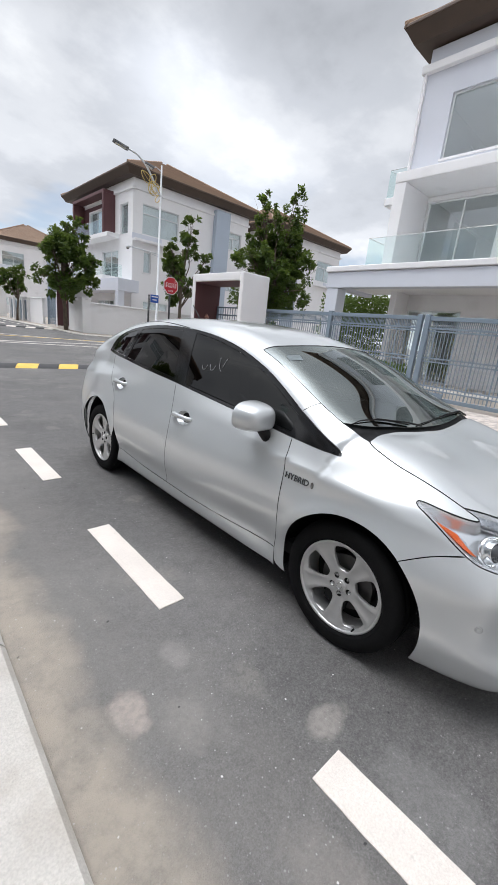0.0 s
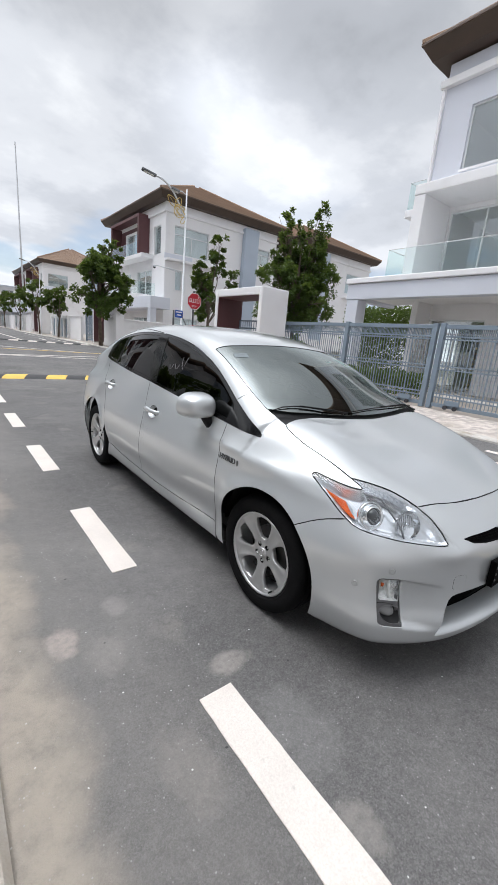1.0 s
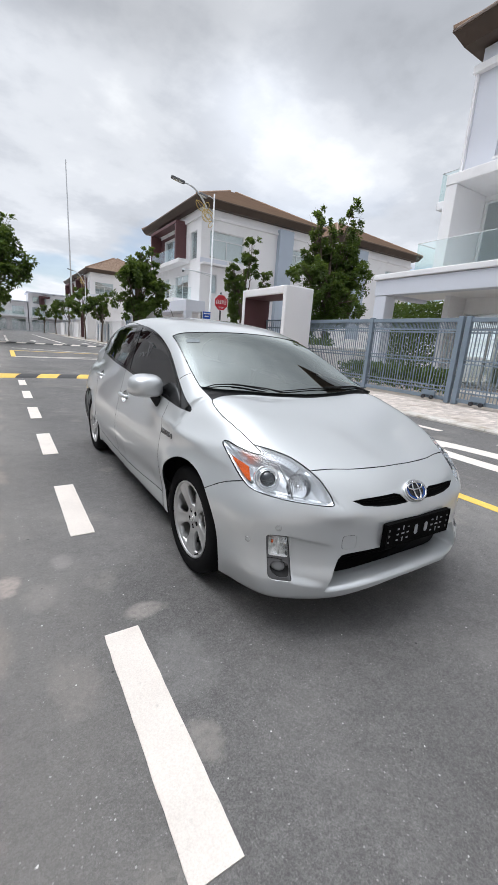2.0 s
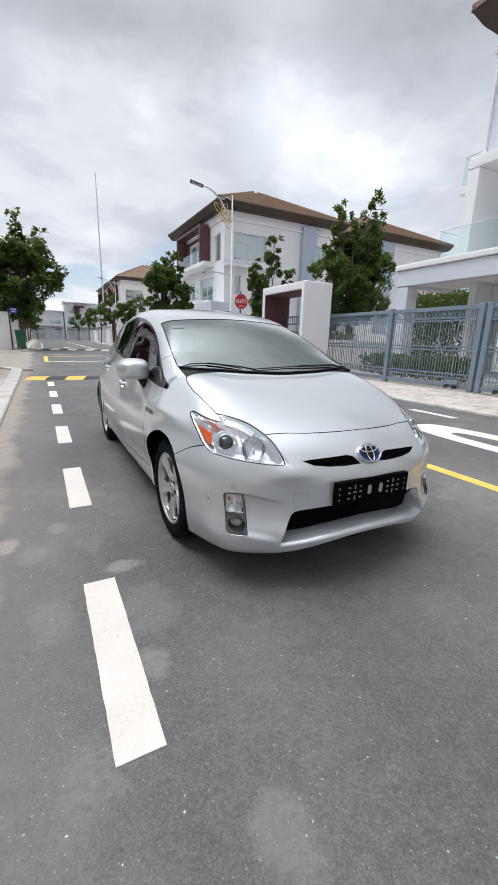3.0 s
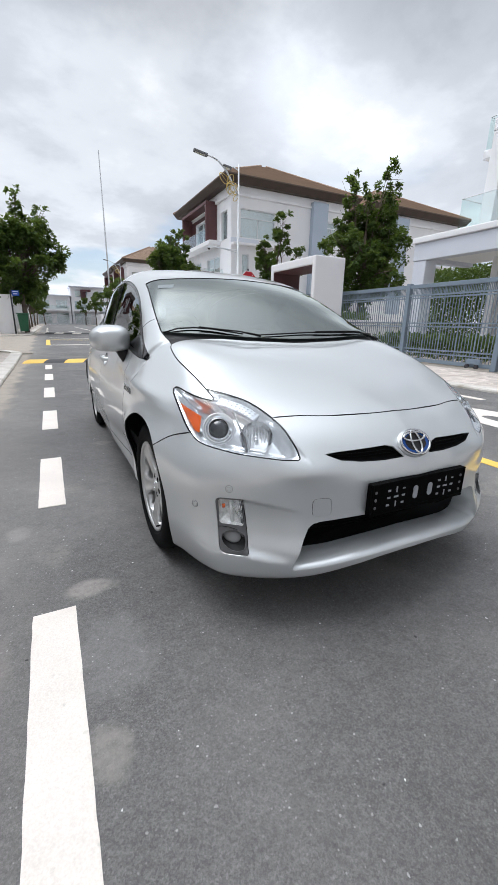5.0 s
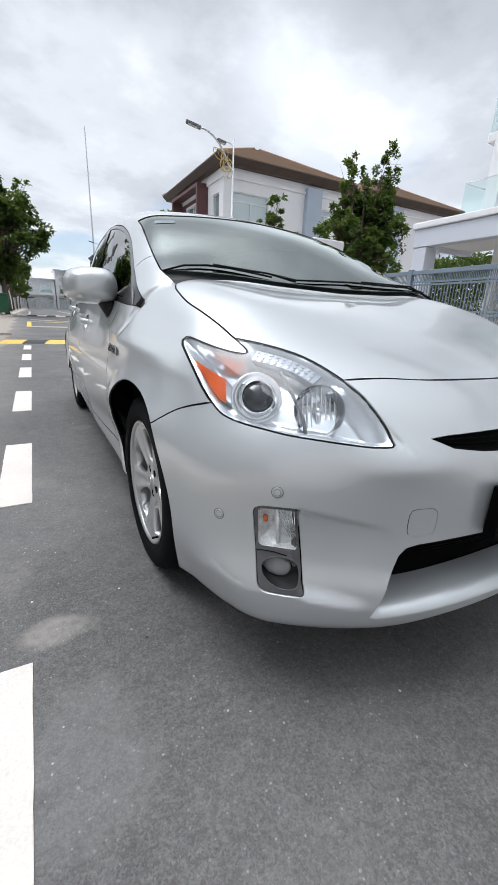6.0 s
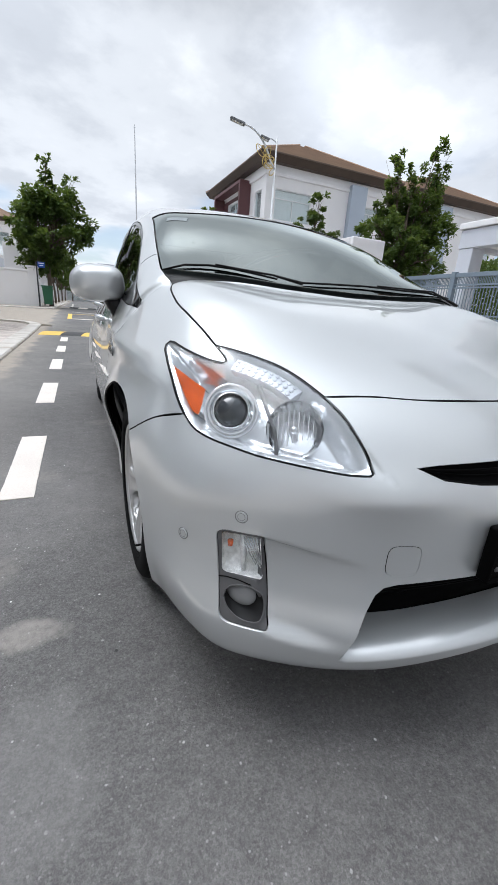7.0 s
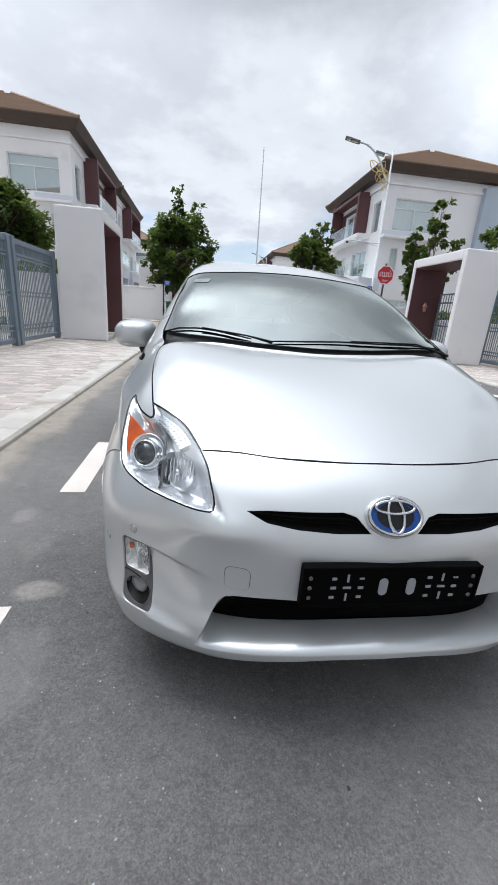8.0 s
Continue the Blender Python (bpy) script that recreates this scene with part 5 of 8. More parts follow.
def top_curve(base):
    """The centre line: nose and tail by knots, the bonnet and the windscreen with roof as one even sweep each."""
    g = np.linspace(-1.2, 3.6, 24001)
    hood = np.polyval(np.polyfit([-0.70, -0.60, -0.40, -0.20, -0.06, 0.0], [0.773, 0.812, 0.880, 0.934, 0.970, 0.985], 3), g)
    roof = np.polyval(np.polyfit([0.05, 0.35, 0.75, 1.05, 1.30, 1.60, 2.00, 2.50], [1.028, 1.190, 1.355, 1.435, 1.472, 1.488, 1.478, 1.425], 5), g)

    def mix(a, b, y0, y1):
        t = np.clip((g - y0) / (y1 - y0), 0, 1)
        t = t * t * (3 - 2 * t)
        return a + (b - a) * t
    v = mix(mix(mix(base(g), hood, -0.78, -0.60), roof, -0.005, 0.030), base(g), 2.0, 2.45)
    s = np.gradient(v, g)
    return lambda q: np.interp(q, g, v), lambda q: np.interp(q, g, s)


# centre line from nose to tail, y from the front axle towards the tail
TOP_KNOTS, _ = curve_fn([-1.2, -0.86, -0.78, -0.70, -0.60, -0.40, -0.20, -0.06, 0.05, 0.35, 0.75, 1.05, 1.30, 1.60, 2.00, 2.50, 3.00, 3.25, 3.6],
                      [0.50, 0.68, 0.735, 0.773, 0.812, 0.880, 0.932, 0.972, 1.028, 1.190, 1.355, 1.435, 1.472, 1.488, 1.478, 1.425, 1.310, 1.225, 1.03], soft=0.05)
TOP, TOP_S = top_curve(TOP_KNOTS)
CROWN, _ = curve_fn([-1.0, -0.5, 0.0, 0.4, 1.2, 2.6, 3.6], [0.10, 0.105, 0.09, 0.08, 0.10, 0.13, 0.12], soft=0.3)
WIDTH, WIDTH_S = curve_fn([0.10, 0.17, 0.22, 0.30, 0.40, 0.50, 0.58, 0.66, 0.74, 0.80, 0.86, 0.92, 0.97, 1.05, 1.20, 1.35, 1.55],
                          [0.765, 0.800, 0.818, 0.840, 0.860, 0.869, 0.867, 0.857, 0.838, 0.820, 0.800, 0.782, 0.764, 0.735, 0.680, 0.620, 0.520], soft=0.05)
PLAN, _ = curve_fn([-1.0, -0.55, -0.25, 0.2, 1.2, 2.3, 2.8, 3.2, 3.6], [-0.03, -0.018, -0.006, 0.0, 0.0, -0.004, -0.022, -0.06, -0.15], soft=0.15)
CABIN, _ = curve_fn([0.0, 0.5, 0.9, 1.5, 2.0, 2.5, 3.0, 3.5], [0.012, -0.015, -0.020, 0.0, -0.006, -0.035, -0.07, -0.10], soft=0.25)
FRONT, FRONT_S = curve_fn([0.0, 0.20, 0.38, 0.50, 0.62, 0.70, 0.765, 0.82, 0.87, 0.95], [0.0, 0.015, 0.055, 0.098, 0.163, 0.225, 0.300, 0.420, 0.62, 1.1], soft=0.03)
NOSE, NOSE_S = curve_fn([0.10, 0.17, 0.23, 0.30, 0.38, 0.45, 0.55, 0.62, 0.68, 0.74, 0.80, 0.90], [0.10, 0.03, -0.020, -0.034, -0.010, 0.0, 0.002, 0.018, 0.042, 0.085, 0.15, 0.30], soft=0.015)
RIDGE, _ = curve_fn([-1.0, -0.72, -0.62, -0.45, -0.37, -0.30, -0.20, -0.10, 0.05, 0.20, 0.38, 0.6, 1.0], [0.0, 0.004, 0.028, 0.034, 0.041, 0.052, 0.066, 0.066, 0.061, 0.030, 0.0, 0.0, 0.0], soft=0.10)
NOSE_Y = -0.872


def smax(p, q, k):
    h = np.maximum(k - np.abs(p - q), 0.0) / k
    return np.maximum(p, q) + h * h * k * 0.25


def body_f(P):
    """Less than nothing inside the body, about metres outside it."""
    a, y, z = np.abs(P[..., 0]), P[..., 1], P[..., 2]
    ys = y - 0.10 * (a / 0.66) ** 2
    # the wings rise beside the bonnet
    ridge = RIDGE(y) * np.exp(-((a - 0.655) / np.where(a < 0.655, 0.30, 0.11)) ** 2)
    ft = (z - (TOP(ys) - CROWN(y) * a * a + ridge)) / np.sqrt(1 + TOP_S(ys) ** 2)
    up = np.clip((z - 0.86) / 0.16, 0, 1)
    up = up * up * (3 - 2 * up)
    w = WIDTH(z) + PLAN(y) + CABIN(y) * up
    # the bumper corners tuck in towards the ground
    w = w - 0.045 * np.clip((0.36 - z) / 0.18, 0, 1) * np.clip((-0.33 - y) / 0.25, 0, 1)
    # wheel-arch lips stand a little proud
    for cy in (0.0, 2.70):
        r = np.hypot(y - cy, z - 0.31)
        w = w + 0.015 * np.exp(-((r - 0.365) / 0.045) ** 2)
    # the shoulder of the wing runs down over the arch to the bumper seam
    zc = np.interp(y, [-0.46, -0.28, -0.11, 0.10, 0.35, 0.80], [0.712, 0.748, 0.772, 0.795, 0.822, 0.850])
    dz = z - zc
    tent = np.exp(-np.sqrt(dz * dz + 0.004 ** 2) / np.where(dz > 0, 0.050, 0.045))
    w = w + 0.028 * tent * np.clip((y + 0.58) / 0.14, 0, 1) * np.clip((0.85 - y) / 0.55, 0, 1)
    # the flank draws in behind the front wheel
    w = w - 0.040 * np.exp(-((z - 0.37) / 0.15) ** 2) * np.clip((y - 0.12) / 0.15, 0, 1) * np.clip((1.2 - y) / 0.75, 0, 1)
    # hollow along the lower doors
    w = w - 0.012 * np.exp(-((z - 0.36) / 0.07) ** 2) * np.clip((y - 0.4) / 0.2, 0, 1) * np.clip((2.35 - y) / 0.2, 0, 1)
    # shoulders of the tail
    w = w + 0.055 * np.exp(-((z - 1.05) / 0.09) ** 2) * np.clip((y - 2.9) / 0.35, 0, 1)
    fs = (a - w) / np.sqrt(1 + WIDTH_S(z) ** 2)
    ff = (NOSE_Y + FRONT(a) + NOSE(z) - y) / np.sqrt(1 + FRONT_S(a) ** 2 + 0.5 * NOSE_S(z) ** 2)
    # the bumper steps back between the fog lamps and the lower intake
    def ease(v):
        v = np.clip(v, 0, 1)
        return v * v * (3 - 2 * v)
    ztop, zbot = 0.507 - 0.20 * (0.634 - a), 0.292 - 0.16 * (0.634 - a)
    step = ease((ztop - z) / 0.016) * ease((z - zbot) / 0.035) * ease((a - 0.45) / 0.14) * ease((0.650 - a) / 0.03)
    ff = ff + 0.020 * step
    # small hollow behind the tail of each headlamp
    wedge = ease((a - 0.415 - 0.53 * (z - 0.622)) / 0.018) * ease((0.485 - a) / 0.025) * ease((z - 0.622 - 0.55 * (a - 0.415)) / 0.02) * ease((0.735 - z) / 0.08)
    ff = ff + 0.010 * wedge
    fr = (y - (3.50 - 0.20 * (a / 0.8) ** 4 - 0.55 * np.maximum(z - 1.0, 0) - 0.25 * np.maximum(0.45 - z, 0))) * 0.75
    fb = 0.165 + 0.02 * np.clip(y, 0, 1) - z
    f = smax(ft, fs, 0.10 + 0.12 * ease((0.30 - y) / 0.50))
    ff = ff - 0.022 * np.exp(-((a - 0.44) / 0.10) ** 2 - ((z - 0.615) / 0.045) ** 2)
    f = smax(f, ff, 0.07 + 0.10 * np.exp(-((z - 0.71) / 0.10) ** 2) * ease((a - 0.55) / 0.15))
    f = smax(f, fr, 0.10)
    return smax(f, fb, 0.05)


def body_normal(P, e=0.004):
    n = np.stack([body_f(P + np.array(d)) - body_f(P - np.array(d)) for d in ((e, 0, 0), (0, e, 0), (0, 0, e))], -1)
    return n / np.maximum(np.linalg.norm(n, axis=-1, keepdims=True), 1e-9)


def first_hit(O, D, t0, t1, n=70):
    """The first place along each ray where it enters the body; rays that miss give the nearest place."""
    O, D = np.broadcast_arrays(np.atleast_2d(O).astype(float), np.atleast_2d(D).astype(float))
    ts = np.linspace(t0, t1, n)
    lo, hi = np.full(len(O), t1), np.full(len(O), t1)
    best, bt = np.full(len(O), 9.0), np.full(len(O), t0)
    done = np.zeros(len(O), bool)
    for i, t in enumerate(ts):
        v = body_f(O + D * t)
        better = (v < best) & ~done
        best[better], bt[better] = v[better], t
        hit = (v < 0) & ~done
        lo[hit], hi[hit] = (ts[i - 1] if i else t), t
        done |= hit
    for _ in range(24):
        m = (lo + hi) / 2
        inside = body_f(O + D * m[:, None]) < 0
        hi = np.where(inside, m, hi)
        lo = np.where(inside, lo, m)
    t = np.where(done, (lo + hi) / 2, bt)
    return O + D * t[:, None]


def on_side(y, z, s=-1):
    y, z = np.broadcast_arrays(np.atleast_1d(y).astype(float), np.atleast_1d(z).astype(float))
    return first_hit(np.stack([np.full(y.shape, s * 1.3), y, z], -1), (-s, 0, 0), 0.0, 1.3)


def on_top(x, y):
    x, y = np.broadcast_arrays(np.atleast_1d(x).astype(float), np.atleast_1d(y).astype(float))
    return first_hit(np.stack([x, y, np.full(x.shape, 1.8)], -1), (0, 0, -1), 0.0, 1.5)


def on_front(x, z):
    x, z = np.broadcast_arrays(np.atleast_1d(x).astype(float), np.atleast_1d(z).astype(float))
    return first_hit(np.stack([x, np.full(x.shape, -1.4), z], -1), (0, 1, 0), 0.0, 1.6)


def spline(pts, step=0.012):
    """Points along a smooth open curve through pts (Catmull-Rom), about a step apart."""
    p = [np.array(q, float) for q in pts]
    if len(p) == 2:
        n = max(1, int(np.linalg.norm(p[1] - p[0]) / step))
        return [p[0] + (p[1] - p[0]) * i / n for i in range(n + 1)]
    ext = [2 * p[0] - p[1]] + p + [2 * p[-1] - p[-2]]
    out = [p[0]]
    for i in range(1, len(ext) - 2):
        a, b, c, d = ext[i - 1:i + 3]
        n = max(1, int(np.linalg.norm(c - b) / step))
        for k in range(1, n + 1):
            t = k / n
            out.append(0.5 * (2 * b + (c - a) * t + (2 * a - 5 * b + 4 * c - d) * t * t + (3 * b - a - 3 * c + d) * t ** 3))
    return out


class Barrel:
    """Unrolls the body round its long axis: u along the car, v round it from its own right side over the top."""
    def __init__(self, z0=0.45, r=0.75):
        self.z0, self.r = z0, r

    def flat(self, P):
        P = np.atleast_2d(P)
        return np.stack([P[:, 1], np.arctan2(P[:, 2] - self.z0, -P[:, 0]) * self.r], -1)

    def solid(self, uv):
        ang = uv[:, 1] / self.r
        d = np.stack([-np.cos(ang), np.zeros(len(uv)), np.sin(ang)], -1)
        o = np.stack([np.zeros(len(uv)), uv[:, 0], np.full(len(uv), self.z0)], -1)
        return first_hit(o + d * 1.5, -d, 0.0, 1.45)


class Drum:
    """Unrolls the nose round an upright axis: u round it, v up."""
    def __init__(self, y0=0.35, r=0.85):
        self.y0, self.r = y0, r

    def flat(self, P):
        P = np.atleast_2d(P)
        return np.stack([np.arctan2(self.y0 - P[:, 1], -P[:, 0]) * self.r, P[:, 2]], -1)

    def solid(self, uv):
        ang = uv[:, 0] / self.r
        d = np.stack([-np.cos(ang), -np.sin(ang), np.zeros(len(uv))], -1)
        o = np.stack([np.zeros(len(uv)), np.full(len(uv), self.y0), uv[:, 1]], -1)
        return first_hit(o + d * 1.7, -d, 0.0, 1.65)


class Slant:
    """Looks at the body along one direction."""
    def __init__(self, d, at):
        self.d = np.array(d, float) / np.linalg.norm(d)
        self.at = np.array(at, float)
        self.e1 = np.cross(self.d, (0, 0, 1.0))
        self.e1 /= np.linalg.norm(self.e1)
        self.e2 = np.cross(self.e1, self.d)

    def flat(self, P):
        q = np.atleast_2d(P) - self.at
        return np.stack([q @ self.e1, q @ self.e2], -1)

    def solid(self, uv):
        o = self.at + uv[:, :1] * self.e1 + uv[:, 1:] * self.e2 - self.d * 0.8
        return first_hit(o, self.d, 0.0, 1.4)


BARREL, DRUM = Barrel(), Drum()


def inside(poly, q):
    x, y = q[:, 0], q[:, 1]
    res = np.zeros(len(q), bool)
    a, b = poly, np.roll(poly, -1, 0)
    for (x0, y0), (x1, y1) in zip(a, b):
        c = (y0 > y) != (y1 > y)
        if c.any():
            res[c] ^= x[c] < (x1 - x0) * (y[c] - y0) / (y1 - y0) + x0
    return res


def shrink(poly, g):
    """Moves a closed outline inwards by g (outwards for less than nothing)."""
    a, b = np.roll(poly, 1, 0), np.roll(poly, -1, 0)
    area = np.sum(poly[:, 0] * b[:, 1] - b[:, 0] * poly[:, 1])
    t = b - a
    t /= np.maximum(np.linalg.norm(t, axis=1, keepdims=True), 1e-9)
    n = np.stack([-t[:, 1], t[:, 0]], -1) * (1 if area > 0 else -1)
    return poly + n * g


def outline(chart, segs, step):
    """A closed flat outline from segments of body points; the joints between segments stay sharp."""
    pts = []
    for s in segs:
        pts += spline(list(chart.flat(np.array(s, float))), step)[:-1]
    return np.array(pts)


def fill(loop, holes, step):
    """Triangles over a flat outline with holes: points, faces and the boundary loops as index lists."""
    from_loops = [loop] + list(holes)
    lo, hi = loop.min(0), loop.max(0)
    gx = np.arange(lo[0] + step * 0.5, hi[0], step)
    gy = np.arange(lo[1] + step * 0.5, hi[1], step * 0.87)
    g = np.array([(x + (step * 0.5 if j % 2 else 0), y) for j, y in enumerate(gy) for x in gx])
    keep = inside(loop, g)
    for h in holes:
        keep &= ~inside(h, g)
    g = g[keep]
    edge = np.concatenate(from_loops)
    if len(g):
        d = np.full(len(g), 9.0)
        for e in edge:
            d = np.minimum(d, np.hypot(g[:, 0] - e[0], g[:, 1] - e[1]))
        g = g[d > step * 0.55]
    pts = [Vector(p) for p in edge] + [Vector(p) for p in g]
    con, loops, k = [], [], 0
    for l in from_loops:
        ids = list(range(k, k + len(l)))
        con += [(ids[i], ids[(i + 1) % len(ids)]) for i in range(len(ids))]
        loops.append(ids)
        k += len(l)
    vs, _, fs, ov, _, _ = delaunay_2d_cdt(pts, con, [], 0, 1e-7)
    V = np.array([(v.x, v.y) for v in vs])
    back = {}
    for i, o in enumerate(ov):
        for j in o:
            back[j] = i
    F = np.array([f for f in fs if len(f) == 3])
    c = V[F].mean(1)
    ok = inside(loop, c)
    for h in holes:
        ok &= ~inside(h, c)
    return V, F[ok], [[back[i] for i in l] for l in loops]


def shell_mesh(name, V3, F, N3, loops, thick, mat, flip=False, dark_rim=True):
    """A sheet with exact smooth normals and a folded-in rim."""
    V3, N3, F = V3.copy(), N3.copy(), F.copy()
    if flip:
        V3[:, 0] *= -1
        N3[:, 0] *= -1
    e1, e2 = V3[F[:, 1]] - V3[F[:, 0]], V3[F[:, 2]] - V3[F[:, 0]]
    wrong = np.einsum("ij,ij->i", np.cross(e1, e2), N3[F].mean(1)) < 0
    F[wrong] = F[wrong][:, ::-1]
    verts, faces, norms = list(map(tuple, V3)), [tuple(f) for f in F], []
    for f in F:
        norms += [tuple(N3[i]) for i in f]
    if thick:
        used = set(F.ravel().tolist())
        directed = {(f[i], f[(i + 1) % 3]) for f in F for i in range(3)}
        for l in loops:
            l = [i for i in l if i in used]
            for a, b in zip(l, l[1:] + l[:1]):
                if (a, b) not in directed:
                    a, b = b, a
                if (a, b) not in directed:
                    continue
                k = len(verts)
                pa, pb = V3[a], V3[b]
                qa, qb = pa - N3[a] * thick, pb - N3[b] * thick
                verts += [tuple(pa), tuple(pb), tuple(qb), tuple(qa)]
                faces.append((k + 1, k, k + 3, k + 2))
                n = np.cross(pb - pa, N3[a])
                n = n / max(np.linalg.norm(n), 1e-9)
                norms += [tuple((n + N3[b]) / np.linalg.norm(n + N3[b])), tuple((n + N3[a]) / np.linalg.norm(n + N3[a])), tuple(n), tuple(n)]
    me = bpy.data.meshes.new(name)
    me.from_pydata(verts, [], faces)
    me.materials.append(mat)
    if mat is PAINT:
        me.materials.append(BLACK_PLASTIC)
    for i, p in enumerate(me.polygons):
        p.use_smooth = True
        if mat is PAINT and dark_rim and i >= len(F):
            p.material_index = 1
    me.normals_split_custom_set(norms)
    return me


def panel(name, chart, segs, parent, mat, label="", step=0.022, gap=0.0023, thick=0.006, depth=0.0, holes=(), both=True, edge_step=None, relief=None, dark_rim=True, hole_gap=None):
    """A body panel over an outline of body points, and its mirror image on the other flank."""
    es = edge_step or min(step, 0.014)
    loop = shrink(outline(chart, segs, es), gap)
    hl = [shrink(outline(chart, h, es), -gap if hole_gap is None else -hole_gap) for h in holes]
    V, F, loops = fill(loop, hl, step)
    P = chart.solid(V)
    N = body_normal(P)
    if relief is not None:
        P = P + N * relief(P)[:, None]
    P = P - N * depth
    made = []
    for flip in ((False, True) if both else (False,)):
        ob = new(name, shell_mesh(name, P, F, N, loops, thick, mat, flip, dark_rim))
        ob.parent = parent
        if label:
            ob["label"] = label
        made.append(ob)
    return made


def side_pts(rows):
    """Body points of the right flank from (y, z)."""
    return [tuple(p) for p in on_side([r[0] for r in rows], [r[1] for r in rows])]


def top_pts(rows):
    """Body points from above, from (half-width, y) on the right flank; less than nothing lies on the left."""
    return [tuple(p) for p in on_top([-r[0] for r in rows], [r[1] for r in rows])]


def front_pts(rows):
    return [tuple(p) for p in on_front([-r[0] for r in rows], [r[1] for r in rows])]


def mirrored(pts):
    return [(-p[0], p[1], p[2]) for p in pts]


# ---- car materials ----
def paint_material():
    m = material("silver_car_paint", (0.545, 0.565, 0.572), rough=0.26, metal=0.42, coat=1.0, spec=0.5)
    nt = m.node_tree
    N, p = nt.nodes, nt.nodes["Principled BSDF"]
    p.inputs["Coat Roughness"].default_value = 0.012
    geo = N.new("ShaderNodeNewGeometry")
    v = N.new("ShaderNodeTexVoronoi")
    v.inputs["Scale"].default_value = 1400
    nlink(nt, geo.outputs["Position"], v.inputs["Vector"])
    r = N.new("ShaderNodeMapRange")
    r.inputs[3].default_value, r.inputs[4].default_value = 0.26, 0.29
    nlink(nt, v.outputs["Color"], r.inputs[0])
    n2 = N.new("ShaderNodeTexNoise")
    n2.inputs["Scale"].default_value, n2.inputs["Detail"].default_value = 2.5, 5
    nlink(nt, geo.outputs["Position"], n2.inputs["Vector"])
    add = N.new("ShaderNodeMath")
    add.operation = "MULTIPLY_ADD"
    nlink(nt, n2.outputs["Fac"], add.inputs[0])
    add.inputs[1].default_value = 0.04
    nlink(nt, r.outputs[0], add.inputs[2])
    nlink(nt, add.outputs[0], p.inputs["Roughness"])
    return m


PAINT = paint_material()
GLASS_SIDE = glass_material("dark_privacy_glass", (0.02, 0.021, 0.022), 0.0, 1.45)
GLASS_FRONT = glass_material("windscreen_glass", (0.10, 0.12, 0.12), 0.0, 3.2, (0.93, 1.0, 0.97))
GLASS_LENS = glass_material("clear_lamp_cover", (0.93, 0.95, 0.96), 0.0, 1.5)
BLACK_PLASTIC = material("black_plastic", (0.010, 0.010, 0.0105), rough=0.5, var=0.08, scale=20, spec=0.22)
GLOSS_BLACK = material("gloss_black_trim", (0.006, 0.006, 0.0065), rough=0.12, spec=0.35)
RUBBER = material("tyre_rubber", (0.009, 0.009, 0.0095), rough=0.8, var=0.15, scale=14, fine=0.1, spec=0.08)
GRILLE_BLACK = material("grille_black", (0.0025, 0.0025, 0.0026), rough=0.6, var=0.1, scale=30, spec=0.03)
ALLOY = material("alloy_wheel_silver", (0.56, 0.56, 0.557), rough=0.38, metal=0.75, var=0.03, scale=9, coat=0.5)
CHROME = material("chrome", (0.80, 0.81, 0.82), rough=0.08, metal=1.0)
BADGE_CHROME = material("badge_chrome", (0.56, 0.57, 0.58), rough=0.10, metal=1.0)
SATIN = material("satin_reflector", (0.72, 0.73, 0.74), rough=0.22, metal=0.9, var=0.04, scale=30)
BRIGHT_PLASTIC = material("pale_lamp_plastic", (0.80, 0.81, 0.83), rough=0.24, metal=0.65)
AMBER = material("amber_reflector", (0.72, 0.115, 0.018), rough=0.16, var=0.25, scale=22, fine=0.12, fine_scale=140, spec=0.6, bump=0.12, bump_scale=120)
GREY_PLASTIC = material("grey_plastic", (0.11, 0.11, 0.113), rough=0.5, var=0.06, scale=20)
BADGE_BLUE = material("badge_blue", (0.004, 0.045, 0.20), rough=0.2, spec=0.4)
TAIL_LENS = material("clear_tail_lens", (0.62, 0.60, 0.60), rough=0.12, var=0.1, scale=20, spec=0.7)
DISC_STEEL = material("brake_disc", (0.09, 0.088, 0.085), rough=0.5, metal=0.6)
CABIN_DARK = material("cabin_fabric_dark", (0.03, 0.03, 0.032), rough=0.9, var=0.2, scale=10)
CABIN_GREY = material("cabin_plastic_grey", (0.09, 0.09, 0.092), rough=0.7, var=0.1, scale=8)

# ---- the parked car: nose towards -y, front axle at y = 0 ----
car = thing("car", "silver five-door hatchback car parked beside the dashed line", "car")

# shared edges, as body points on the car's right flank
LAMP = Slant((0.50, 0.66, -0.56), (-0.62, -0.52, 0.74))


def lamp_pts(rows):
    """Body points near the headlamp, carried on to the surface."""
    return [tuple(p) for p in LAMP.solid(LAMP.flat(np.array(rows, float)))]


P_corner = lamp_pts([(-0.653, -0.380, 0.838)])[0]
E_hood_side = top_pts([(0.662, 0.054), (0.676, 0.020), (0.682, -0.100), (0.676, -0.200), (0.665, -0.300)]) + [P_corner]
E_hood_rear = [E_hood_side[0]] + top_pts([(0.50, 0.060), (0.25, 0.028), (0.0, 0.010)])
E_lip = lamp_pts([(-0.490, -0.616, 0.760)]) + top_pts([(0.395, -0.645), (0.273, -0.677), (0.12, -0.698), (0.0, -0.702)])
E_lamp_in = [P_corner] + lamp_pts([(-0.621, -0.419, 0.832), (-0.581, -0.462, 0.819), (-0.540, -0.507, 0.802), (-0.513, -0.559, 0.783)]) + [E_lip[0]]
